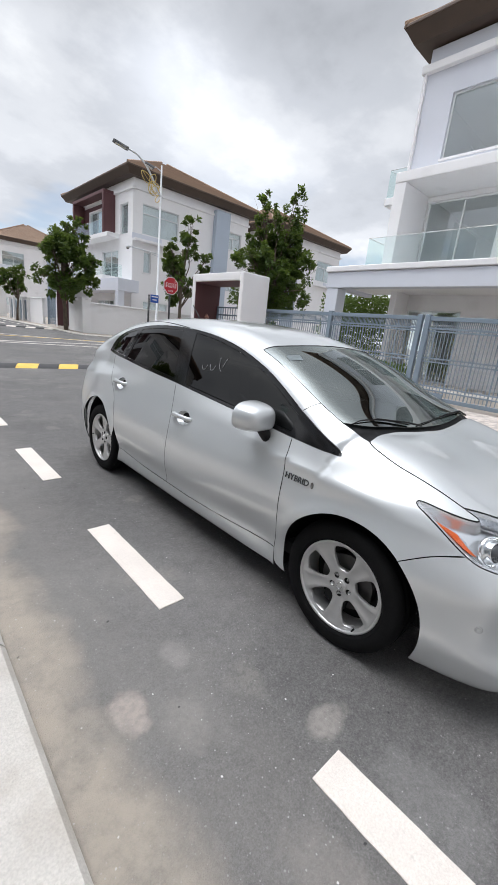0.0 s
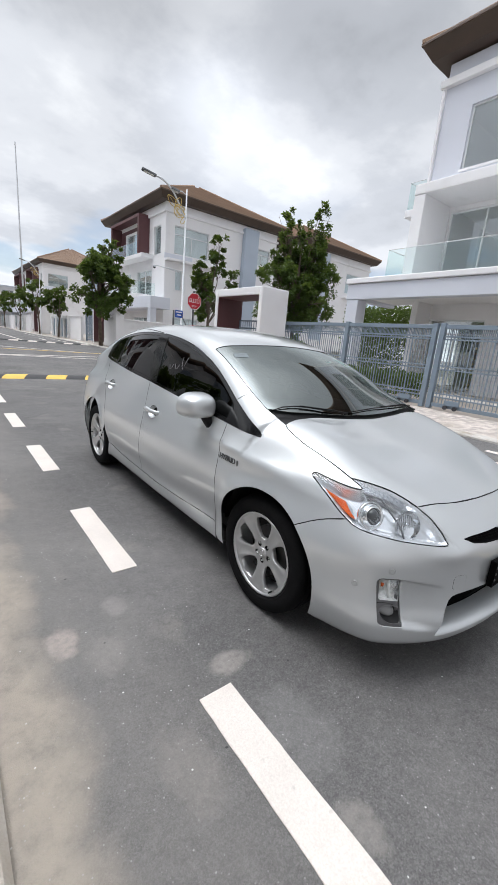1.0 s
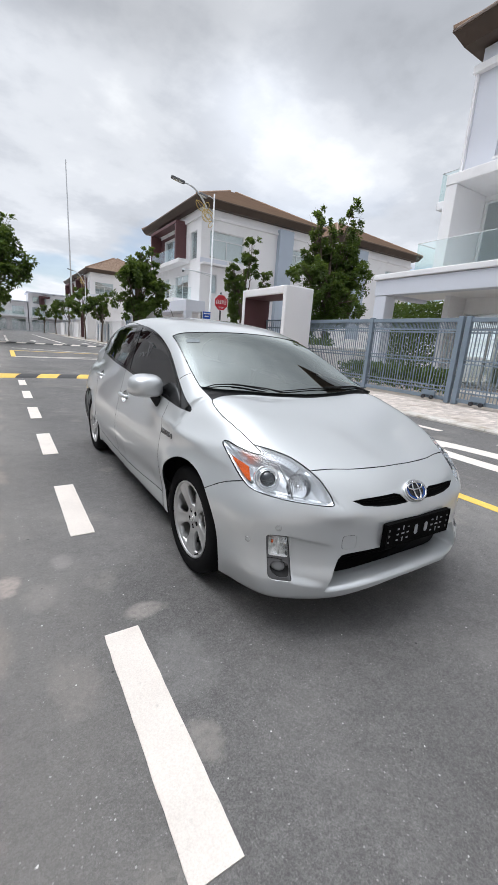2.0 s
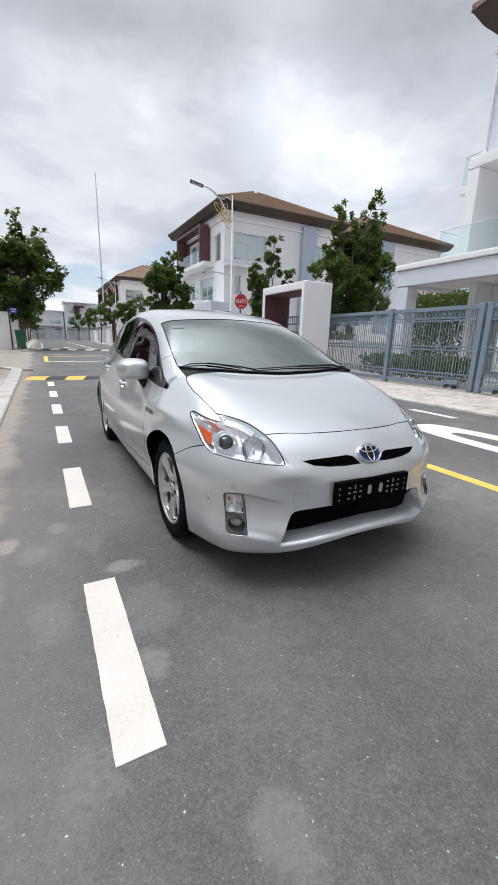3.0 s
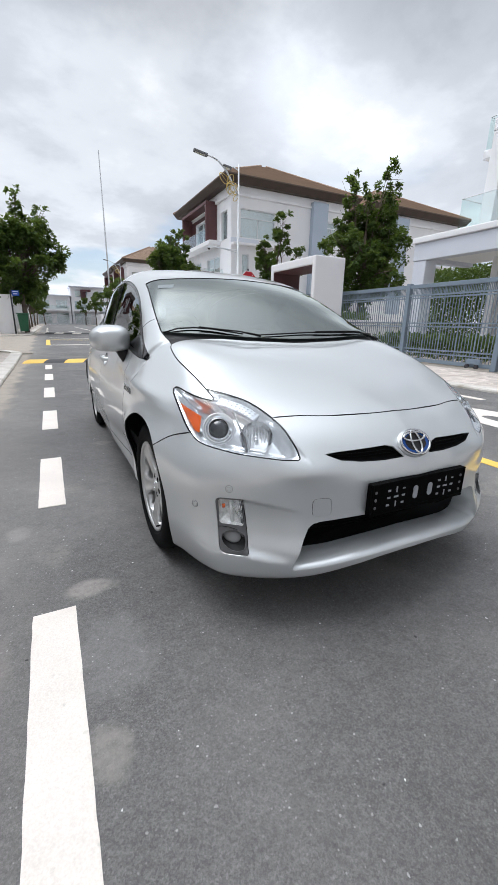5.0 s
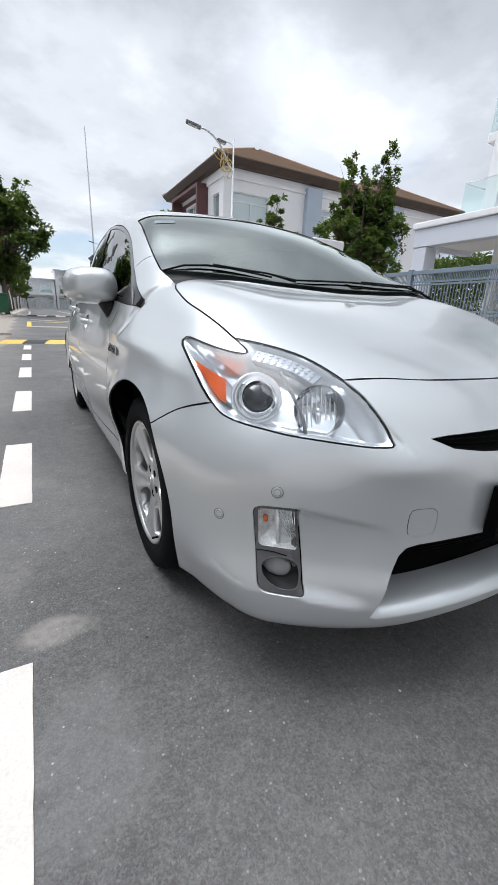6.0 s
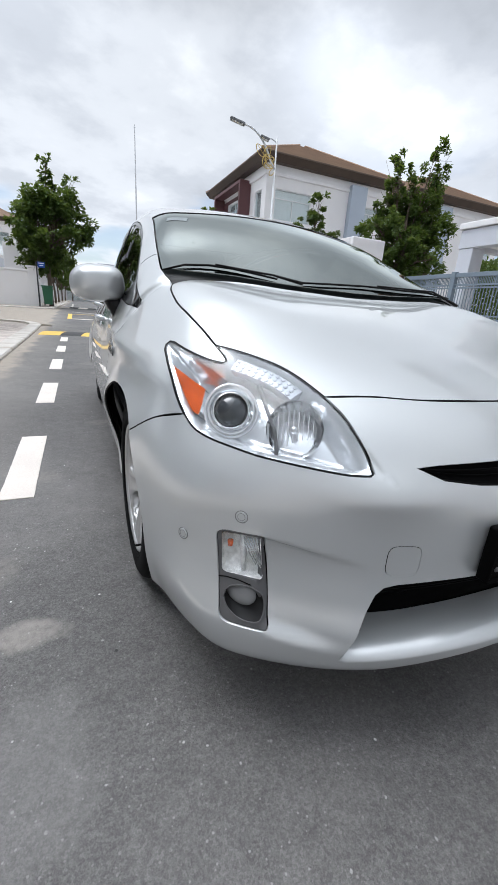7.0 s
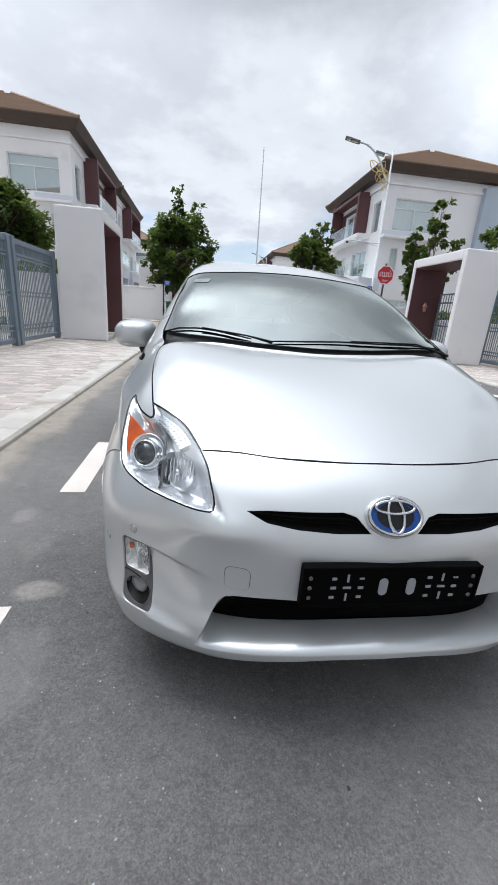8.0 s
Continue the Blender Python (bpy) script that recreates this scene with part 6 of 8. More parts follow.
E_lamp_top = [P_corner] + lamp_pts([(-0.648, -0.413, 0.825), (-0.645, -0.435, 0.815), (-0.647, -0.443, 0.809), (-0.655, -0.440, 0.806), (-0.676, -0.409, 0.808), (-0.694, -0.370, 0.813), (-0.711, -0.322, 0.821), (-0.726, -0.260, 0.832)])
E_lamp_tip = [E_lamp_top[-1]] + lamp_pts([(-0.732, -0.239, 0.831), (-0.740, -0.234, 0.823), (-0.746, -0.249, 0.811)])
E_lamp_out = [E_lamp_tip[-1]] + lamp_pts([(-0.748, -0.281, 0.795), (-0.749, -0.345, 0.758), (-0.748, -0.407, 0.719), (-0.745, -0.456, 0.694)])
E_lamp_low = [E_lamp_out[-1]] + lamp_pts([(-0.739, -0.490, 0.679), (-0.729, -0.522, 0.672), (-0.709, -0.560, 0.666), (-0.679, -0.604, 0.662), (-0.649, -0.642, 0.658), (-0.615, -0.674, 0.655), (-0.581, -0.701, 0.652), (-0.544, -0.726, 0.649), (-0.506, -0.748, 0.646), (-0.466, -0.762, 0.645), (-0.456, -0.758, 0.648)])
E_lamp_tail = [E_lamp_low[-1]] + lamp_pts([(-0.453, -0.732, 0.668), (-0.463, -0.710, 0.699), (-0.473, -0.667, 0.733)]) + [E_lip[0]]
P_seam = E_lamp_out[-1]
ARCH_F = [(-0.022 + (0.352 if a < 90 else 0.372) * math.cos(radians(a)), 0.325 + 0.354 * math.sin(radians(a))) for a in range(-18, 205, 3)]
ARCH_R = [(2.70 + 0.372 * math.cos(radians(a)), 0.325 + 0.376 * math.sin(radians(a))) for a in range(-22, 205, 9)]
k_seam = min(range(len(ARCH_F)), key=lambda i: abs(ARCH_F[i][0] + 0.262) + abs(ARCH_F[i][1] - 0.614))
E_arch_back = side_pts(ARCH_F[:k_seam + 1])            # from the sill round to the bumper seam
E_arch_fore = side_pts(ARCH_F[k_seam:-1] + [(-0.383, 0.195)])
E_seam = [E_arch_back[-1], tuple(on_side(-0.36, 0.661)[0]), P_seam]
E_dlo_low = side_pts([(0.125, 0.908), (0.23, 0.914), (0.41, 0.924), (0.93, 0.962), (1.51, 1.012), (2.10, 1.050), (2.70, 1.080), (2.93, 1.105)])
E_dlo_top = side_pts([(0.125, 0.908), (0.15, 0.930), (0.25, 0.976), (0.42, 1.052), (0.61, 1.146), (0.78, 1.220), (1.02, 1.298), (1.27, 1.352), (1.60, 1.386), (2.00, 1.388), (2.39, 1.356), (2.68, 1.298), (2.88, 1.205), (2.93, 1.105)])
P_pillar = tuple(on_side(0.42, 1.052)[0])
P_cowl = E_hood_side[0]
E_gap_front = side_pts([(0.41, 0.924), (0.386, 0.760), (0.378, 0.540), (0.403, 0.318)])
E_gap_b = side_pts([(1.575, 1.0), (1.500, 0.860), (1.467, 0.700), (1.462, 0.500), (1.468, 0.312)])
P_gb = tuple(on_side(1.55, 1.0155)[0])
E_gap_rear = side_pts([(2.74, 1.083), (2.72, 1.02), (2.56, 0.90), (2.40, 0.78), (2.33, 0.66)])
E_rear_low = side_pts([(2.335, 0.66), (2.30, 0.52), (2.245, 0.40), (2.24, 0.352)])
E_door_bottom_r = side_pts([(2.24, 0.352), (1.85, 0.322), (1.468, 0.312)])
E_door_bottom_f = side_pts([(1.468, 0.312), (0.90, 0.306), (0.403, 0.318)])
E_glass_side = top_pts([(0.672, 0.205), (0.655, 0.36), (0.632, 0.55), (0.605, 0.74), (0.588, 0.88)])
E_glass_top = top_pts([(0.588, 0.88), (0.50, 0.845), (0.28, 0.812), (0.0, 0.802)])
E_glass_low = top_pts([(0.672, 0.205), (0.60, 0.128), (0.48, 0.084), (0.25, 0.046), (0.0, 0.027)])


def both_halves(seg):
    """A centre-line segment (right flank to the middle) carried on to the left flank."""
    return seg + mirrored(seg[:-1])[::-1]


# bonnet
panel("bonnet", BARREL, [both_halves(E_hood_rear), mirrored(E_hood_side), mirrored(E_lamp_in), both_halves(E_lip)[::-1], E_lamp_in[::-1], E_hood_side[::-1]],
      car, PAINT, "silver bonnet", step=0.02, both=False)
# wings
panel("front_wing", BARREL, [E_dlo_low[:3], E_gap_front, [E_gap_front[-1], tuple(on_side(0.395, 0.245)[0])], [tuple(on_side(0.395, 0.245)[0]), E_arch_back[0]], E_arch_back, E_seam, E_lamp_out[::-1],
      E_lamp_tip[::-1], E_lamp_top[::-1], E_hood_side[::-1], [P_cowl, E_glass_side[0]], E_glass_side[:2], [E_glass_side[1], P_pillar], E_dlo_top[3::-1]][::1], car, PAINT, "silver front wing", step=0.022)
# doors, with hollows behind the handles
CUPS = [(1.335, 0.818), (2.335, 0.888)]


def cup_loop(k, f=1.0, n=28):
    y, z = CUPS[k]
    return side_pts([(y + 0.074 * f * math.cos(q * math.tau / n), z - 0.004 + 0.046 * f * math.sin(q * math.tau / n)) for q in range(n)])


def closed(pts):
    return [[a, c] for a, c in zip(pts, pts[1:] + pts[:1])]


panel("front_door", BARREL, [E_dlo_low[2:5][:2] + [P_gb], [P_gb] + E_gap_b[1:], E_door_bottom_f, E_gap_front[::-1]], car, PAINT, "silver front door", step=0.028, holes=[closed(cup_loop(0))], hole_gap=0.0)
panel("rear_door", BARREL, [[P_gb, E_dlo_low[5], E_gap_rear[0]], E_gap_rear, [E_gap_rear[-1]] + E_rear_low[1:], E_door_bottom_r, E_gap_b[:0:-1] + [P_gb]], car, PAINT, "silver rear door", step=0.028, holes=[closed(cup_loop(1))], hole_gap=0.0)
# sill
E_sill_low = side_pts([(2.325, 0.205), (1.6, 0.205), (0.9, 0.205), (0.395, 0.21)])
panel("sill", BARREL, [E_door_bottom_f[::-1] + E_door_bottom_r[-2::-1], [E_door_bottom_r[0], E_sill_low[0]], E_sill_low, [E_sill_low[-1], E_door_bottom_f[-1]]], car, PAINT, "silver sill panel", step=0.022)
# rear quarter and tail
k_r = len(ARCH_R) - 4
arch_r_pts = side_pts(ARCH_R[:k_r])
panel("rear_quarter", BARREL, [E_gap_rear[::-1], [E_gap_rear[0], E_dlo_low[-1]], E_dlo_top[:-7:-1], [E_dlo_top[-6], tuple(on_top(-0.50, 2.42)[0])], top_pts([(0.50, 2.42), (0.49, 2.8), (0.47, 3.12)]),
      [tuple(on_top(-0.47, 3.12)[0]), tuple(on_top(-0.52, 3.24)[0]), tuple(on_side(3.30, 1.0)[0])], side_pts([(3.30, 1.0), (3.31, 0.80), (3.33, 0.60)]), side_pts([(3.33, 0.60), (3.20, 0.575), (3.10, 0.50), (3.045, 0.43)]), arch_r_pts[int(len(arch_r_pts) * 0.22):], [arch_r_pts[-1], E_rear_low[1]], [E_rear_low[1], E_gap_rear[-1]]],
      car, PAINT, "silver rear quarter panel", step=0.03)
panel("rear_bumper", BARREL, [side_pts([(3.045, 0.43), (3.10, 0.50), (3.20, 0.575), (3.33, 0.60)]), side_pts([(3.33, 0.60), (3.40, 0.60)]), side_pts([(3.40, 0.60), (3.38, 0.40), (3.30, 0.25)]), side_pts([(3.30, 0.25), (3.10, 0.22), (3.05, 0.22)]), side_pts([(3.05, 0.22), (3.06, 0.32), (3.045, 0.43)])],
      car, PAINT, "silver rear bumper", step=0.03)
panel("tail_lamp", BARREL, [side_pts([(3.305, 0.99), (3.40, 0.97)]), side_pts([(3.40, 0.97), (3.41, 0.80), (3.40, 0.61)]), side_pts([(3.40, 0.61), (3.335, 0.61)]), side_pts([(3.335, 0.61), (3.315, 0.80), (3.305, 0.99)])], car, TAIL_LENS, "clear tail lamp", step=0.03)
# roof with its pillars
E_roof_rear = top_pts([(0.50, 2.42), (0.30, 2.50), (0.0, 2.53)])
roof_in = [both_halves(E_roof_rear), mirrored([E_roof_rear[0], E_dlo_top[-6]]), mirrored(E_dlo_top[3:-5])[::-1], mirrored([P_pillar, E_glass_side[1]]), mirrored(E_glass_side[1:]), mirrored(E_glass_top)[:-1] + E_glass_top[::-1], E_glass_side[:0:-1], [E_glass_side[1], P_pillar], E_dlo_top[3:-5], [E_dlo_top[-6], E_roof_rear[0]]]
panel("roof", BARREL, roof_in, car, PAINT, "silver roof with windscreen pillars", step=0.03, both=False)
E_hatch_end = top_pts([(0.47, 3.12), (0.25, 3.17), (0.0, 3.18)])
panel("rear_hatch", BARREL, [both_halves(E_hatch_end), mirrored(top_pts([(0.47, 3.12), (0.49, 2.8), (0.50, 2.42)])), both_halves(E_roof_rear)[::-1], top_pts([(0.50, 2.42), (0.49, 2.8), (0.47, 3.12)])], car, GLASS_SIDE, "sloping rear hatch glass", step=0.05, both=False)
panel("tailgate", BARREL, [both_halves(E_hatch_end), mirrored([tuple(on_top(-0.47, 3.12)[0]), tuple(on_top(-0.52, 3.24)[0]), tuple(on_side(3.30, 1.0)[0])]), mirrored(side_pts([(3.30, 1.0), (3.38, 1.0)])), both_halves([tuple(on_side(3.38, 1.0)[0])] + top_pts([(0.50, 3.38), (0.30, 3.43), (0.0, 3.45)]))[::-1], side_pts([(3.38, 1.0), (3.30, 1.0)]), [tuple(on_side(3.30, 1.0)[0]), tuple(on_top(-0.52, 3.24)[0]), tuple(on_top(-0.47, 3.12)[0])]], car, PAINT, "silver tailgate", step=0.03, both=False)
# unseen dark box, added inside the tail to stop light passing through
b = bmesh.new()
add_box(b, (-0.60, 3.20, 0.26), (0.60, 3.36, 0.98), 0.04, 3)
part("tailgate_inner", b, BLACK_PLASTIC, car, "dark box added inside the tail to block light", smooth=True)
b = bmesh.new()
add_box(b, (-0.62, 3.30, 0.24), (0.62, 3.47, 0.62), 0.06, 3)
part("rear_bumper", b, PAINT, car, "silver rear bumper", smooth=True)
part("roof_antenna", tube([(0, 2.33, 1.44), (0, 2.36, 1.465), (0, 2.50, 1.60)], [0.014, 0.007, 0.003], 8), BLACK_PLASTIC, car, "short black roof antenna", smooth=True)
# windscreen
panel("windscreen", BARREL, [both_halves(E_glass_low), mirrored(E_glass_side), mirrored(E_glass_top)[:-1] + E_glass_top[::-1], E_glass_side[::-1]], car, GLASS_FRONT, "windscreen reflecting the grey sky", step=0.025, both=False, gap=0.0025, thick=0.004, depth=0.003)
STICKER = material("windscreen_sticker", (0.15, 0.18, 0.19), rough=0.5, var=0.2, scale=40)
panel("windscreen_sticker", BARREL, [[a, c] for a, c in zip(*(lambda q: (q, q[1:] + q[:1]))(top_pts([(0.545, 0.735), (0.452, 0.712), (0.474, 0.657), (0.560, 0.685)])))], car, STICKER, "small pale sticker on the windscreen", step=0.03, both=False, thick=0.0, depth=0.0015, gap=0.0)
# cowl under the wipers
panel("wiper_cowl", BARREL, [both_halves(E_glass_low), mirrored([E_glass_low[0], P_cowl]), both_halves(E_hood_rear)[::-1], [P_cowl, E_glass_low[0]]], car, BLACK_PLASTIC, "black cowl below the windscreen", step=0.03, both=False, depth=0.018)
# side glass: black surround, panes
for nm, segs, mat, lab, dep in (
        ("front_door_glass", [side_pts([(0.435, 0.945), (0.93, 0.980), (1.448, 1.022)]), side_pts([(1.448, 1.022), (1.535, 1.366)]), side_pts([(1.535, 1.366), (1.27, 1.334), (1.02, 1.280), (0.79, 1.204), (0.62, 1.126), (0.435, 1.032)]), side_pts([(0.435, 1.032), (0.435, 0.945)])], GLASS_SIDE, "dark tinted door glass", 0.004),
        ("quarter_light", [side_pts([(0.165, 0.919), (0.40, 0.937)]), side_pts([(0.40, 0.937), (0.40, 1.020)]), side_pts([(0.40, 1.020), (0.25, 0.962), (0.165, 0.919)])], GLOSS_BLACK, "black front quarter light", 0.004),
        ("rear_door_glass", [side_pts([(1.60, 1.040), (2.10, 1.070), (2.455, 1.088)]), side_pts([(2.455, 1.088), (2.355, 1.338)]), side_pts([(2.355, 1.338), (2.00, 1.368), (1.705, 1.370)]), side_pts([(1.705, 1.370), (1.60, 1.040)])], GLASS_SIDE, "dark tinted rear door glass", 0.004),
        ("quarter_light", [side_pts([(2.52, 1.096), (2.70, 1.104), (2.86, 1.118)]), side_pts([(2.86, 1.118), (2.80, 1.20), (2.64, 1.288), (2.415, 1.334)]), side_pts([(2.415, 1.334), (2.52, 1.096)])], GLASS_SIDE, "dark rear quarter light", 0.004)):
    panel(nm, BARREL, segs, car, mat, lab, step=0.05, depth=dep, thick=0.004)
dlo = [E_dlo_low, E_dlo_top[::-1]]
holes_dlo = []
for ys in ([(0.435, 0.945), (0.93, 0.980), (1.448, 1.022), (1.535, 1.366), (1.27, 1.334), (1.02, 1.280), (0.79, 1.204), (0.62, 1.126), (0.435, 1.032)],
           [(1.60, 1.040), (2.10, 1.070), (2.455, 1.088), (2.355, 1.338), (2.00, 1.368), (1.705, 1.370)],
           [(2.52, 1.096), (2.70, 1.104), (2.86, 1.118), (2.80, 1.20), (2.64, 1.288), (2.415, 1.334)]):
    q = side_pts(ys + ys[:1])
    holes_dlo.append([[a, c] for a, c in zip(q, q[1:])])
panel("window_surround", BARREL, dlo, car, GLOSS_BLACK, "black window surround and door pillar", step=0.03, holes=holes_dlo, depth=0.001, gap=0.001)

# chalk strokes on the door glass
CHALK = material("chalk_stroke", (0.24, 0.24, 0.25), rough=0.9, var=0.2, scale=60)
for pts in ([(1.335, 1.165), (1.318, 1.142), (1.298, 1.146), (1.288, 1.172)], [(1.262, 1.180), (1.245, 1.150), (1.222, 1.148), (1.206, 1.178)],
            [(1.185, 1.232), (1.178, 1.200), (1.160, 1.165), (1.140, 1.150)], [(1.118, 1.236), (1.132, 1.205), (1.138, 1.175)]):
    q = on_side([p[0] for p in pts], [p[1] for p in pts])
    n = body_normal(q)
    part("chalk_stroke", tube([tuple(v) for v in spline([tuple(v) for v in q - n * 0.002], 0.006)], 0.0022, 5), CHALK, car, "thin pale chalk stroke", smooth=True)

# front bumper with its openings
LOW_Z, _ = curve_fn([0.0, 0.15, 0.24, 0.35, 0.45, 0.56, 0.65, 0.74, 0.84], [0.286, 0.276, 0.261, 0.234, 0.211, 0.193, 0.184, 0.181, 0.180])
u_arch = DRUM.flat(np.array([E_arch_fore[-1]]))[0][0]
E_bump_low = []
for u in np.linspace(u_arch, DRUM.r * math.pi / 2, 56):
    q = DRUM.solid(np.array([[u, 0.22]]))[0]
    E_bump_low.append(tuple(DRUM.solid(np.array([[u, float(LOW_Z(abs(q[0])))]]))[0]))


def rounded(pts, r, n=6):
    """A closed flat outline with its corners rounded off."""
    out = []
    for i, p in enumerate(pts):
        a, c = np.array(pts[i - 1], float), np.array(pts[(i + 1) % len(pts)], float)
        p = np.array(p, float)
        u, v = (a - p) / np.linalg.norm(a - p), (c - p) / np.linalg.norm(c - p)
        rr = min(r, 0.48 * np.linalg.norm(a - p), 0.48 * np.linalg.norm(c - p))
        s, e = p + u * rr, p + v * rr
        out += [tuple(s * (1 - t) ** 2 + p * 2 * t * (1 - t) + e * t * t) for t in [k / n for k in range(n + 1)]]
    return out


FOG = rounded([(0.717, 0.504), (0.630, 0.508), (0.622, 0.303), (0.715, 0.301)], 0.022)
fog_loop = front_pts(FOG + FOG[:1])
IN2 = [[(0.0, 0.447), (0.23, 0.440), (0.395, 0.427)], [(0.395, 0.427), (0.422, 0.420), (0.438, 0.404)], [(0.438, 0.404), (0.458, 0.358), (0.494, 0.270)], [(0.494, 0.270), (0.499, 0.252), (0.482, 0.246)], [(0.482, 0.246), (0.36, 0.262), (0.22, 0.286), (0.0, 0.302)]]
INTAKE = [tuple(q) for s in IN2 for q in spline(s, 0.014)[:-1]] + [IN2[-1][-1]]
in_r = front_pts(INTAKE)
intake_loop = in_r + mirrored(in_r[1:-1])[::-1]
GRILLE = [(0.376, 0.662), (0.325, 0.667), (0.227, 0.672), (0.130, 0.676), (0.098, 0.668), (0.062, 0.632), (0.15, 0.629), (0.249, 0.632), (0.325, 0.641)]
gr_r = front_pts(GRILLE)


def closed(pts):
    return [[a, c] for a, c in zip(pts, pts[1:] + pts[:1])]


TOW = [(0.392 + 0.034 * math.copysign(abs(math.cos(t)) ** 0.5, math.cos(t)), 0.480 + 0.034 * math.copysign(abs(math.sin(t)) ** 0.5, math.sin(t))) for t in [k * math.tau / 40 for k in range(40)]]
tow_loop = front_pts(TOW)
bump_half = [E_arch_fore[::-1][0:1] + E_arch_fore[-2::-1], E_seam, E_lamp_low, E_lamp_tail, E_lip]
right = [s for s in bump_half]
left = [mirrored(s)[::-1] for s in bump_half][::-1]
low = E_bump_low + mirrored(E_bump_low[:-1])[::-1]
panel("front_bumper", DRUM, right + left + [low[::-1]], car, PAINT, "silver front bumper with grille openings", step=0.009, both=False, dark_rim=False, edge_step=0.008, hole_gap=0.0,
      holes=[closed(tow_loop), closed(fog_loop[:-1]), closed(mirrored(fog_loop[:-1])), closed(intake_loop), closed(gr_r), closed(mirrored(gr_r))], gap=0.0016)


def loft(loops, mat, name, parent, label="", close=True, flip_too=False, smooth=True):
    """A skin between loops of equal length."""
    for s in ((1, -1) if flip_too else (1,)):
        bm = bmesh.new()
        rows = [[bm.verts.new((p[0] * s, p[1], p[2])) for p in l] for l in loops]
        n = len(rows[0])
        for a, c in zip(rows, rows[1:]):
            for i in range(n if close else n - 1):
                bm.faces.new((a[i], a[(i + 1) % n], c[(i + 1) % n], c[i]))
        bmesh.ops.recalc_face_normals(bm, faces=bm.faces)
        part(name, bm, mat, parent, label, smooth=smooth)


def dense(loop, step=0.012):
    out = []
    pts = [np.array(p) for p in loop]
    for a, c in zip(pts, pts[1:] + pts[:1]):
        n = max(1, int(np.linalg.norm(c - a) / step))
        out += [tuple(a + (c - a) * i / n) for i in range(n)]
    return out


# black skin set back under the bumper, standing in for the deep shade there
shade_edge = [p for p in low if abs(p[0]) < 0.70]
loft([[(p[0] * 0.94, p[1] + 0.06, p[2] + 0.03) for p in shade_edge], [(p[0] * 0.90, p[1] + 0.11, 0.20) for p in shade_edge], [(p[0] * 0.80, -0.42, 0.19) for p in shade_edge]], GRILLE_BLACK, "valance", car, "black skin added as shade under the bumper", close=False)
# lower intake: painted lip and cheeks, black grille behind
lo_out = dense(intake_loop)
def intake_in(p, f=1.0):
    zt = 0.447 - 0.10 * p[0] ** 2
    low = min(max((zt - p[2]) / 0.125, 0.0), 1.0)
    side = 0.09 * (1 - math.cos(f * math.pi / 2))
    return (p[0] * (1 - side), p[1] + (0.010 + 0.090 * low) * (1 - math.cos(f * math.pi / 2)), p[2] + (0.030 * low - 0.004 * (1 - low)) * math.sin(f * math.pi / 2))
loft([[intake_in(p, f) for p in lo_out] for f in (0.0, 0.1, 0.22, 0.36, 0.52, 0.68, 0.84, 1.0)], PAINT, "intake_lip", car, "silver lip round the lower intake")
# the lip's front edge runs on from the bumper without a crease
me = bpy.data.objects["intake_lip"].data
vn = [Vector(v.normal) for v in me.vertices]
edge_n = body_normal(np.array(lo_out))
for i in range(len(lo_out)):
    inward = vn[i] if Vector(edge_n[i]).dot(vn[i]) > 0 else -vn[i]
    vn[i] = Vector(edge_n[i])
    j = i + len(lo_out)
    vn[j] = (vn[j] if Vector(edge_n[i]).dot(inward) > -2 else vn[j])
me.normals_split_custom_set_from_vertices([tuple(v) for v in vn])
lo_in = [intake_in(p) for p in lo_out]
bm = bmesh.new()
bm.faces.new([bm.verts.new((p[0] * 1.02, p[1] + 0.006, 0.385 + (p[2] - 0.385) * 1.06)) for p in lo_in])
grille_low = part("lower_grille", bm, GRILLE_BLACK, car, "black lower grille")
for z in (0.378, 0.400, 0.422):
    part("slat", tube([(x, -0.885 + 0.115 * (0.447 - z) / 0.145 + 0.02 + 0.32 * x * x, z - 0.06 * x * x) for x in np.linspace(-0.40, 0.40, 17)], 0.0035, 6), GRILLE_BLACK, grille_low)
# upper grille openings
for s in (1, -1):
    g = [tuple((p[0] * s, p[1], p[2])) for p in dense(gr_r)]
    loft([g, [(p[0], p[1] + 0.014, p[2]) for p in g]], GRILLE_BLACK, "grille_rim", car, "black grille rim")
    bm = bmesh.new()
    bm.faces.new([bm.verts.new((p[0], p[1] + 0.013, p[2])) for p in g])
    up = part("upper_grille", bm, GRILLE_BLACK, car, "black slot grille")
    for k in (0.33, 0.66):
        pts = []
        for x in np.linspace(0.085, 0.36, 12):
            y = float(on_front(-x, 0.652)[0][1]) + 0.009
            zt, zb = np.interp(x, [0.06, 0.098, 0.13, 0.376], [0.640, 0.668, 0.676, 0.662]), np.interp(x, [0.06, 0.249, 0.325, 0.376], [0.632, 0.632, 0.641, 0.660])
            pts.append((-x * s, y, zb + (zt - zb) * k))
        part("slat", tube(pts, 0.0024, 6), GRILLE_BLACK, up)


# badge, plate, small fittings
def frame_at(P):
    """A pose on the body at P whose local z points outwards and y upwards."""
    n = Vector(body_normal(np.array([P]))[0])
    up = Vector((0, 0, 1))
    x = up.cross(n).normalized()
    y = n.cross(x).normalized()
    return Matrix.Translation(P) @ Matrix((x, y, n)).transposed().to_4x4()


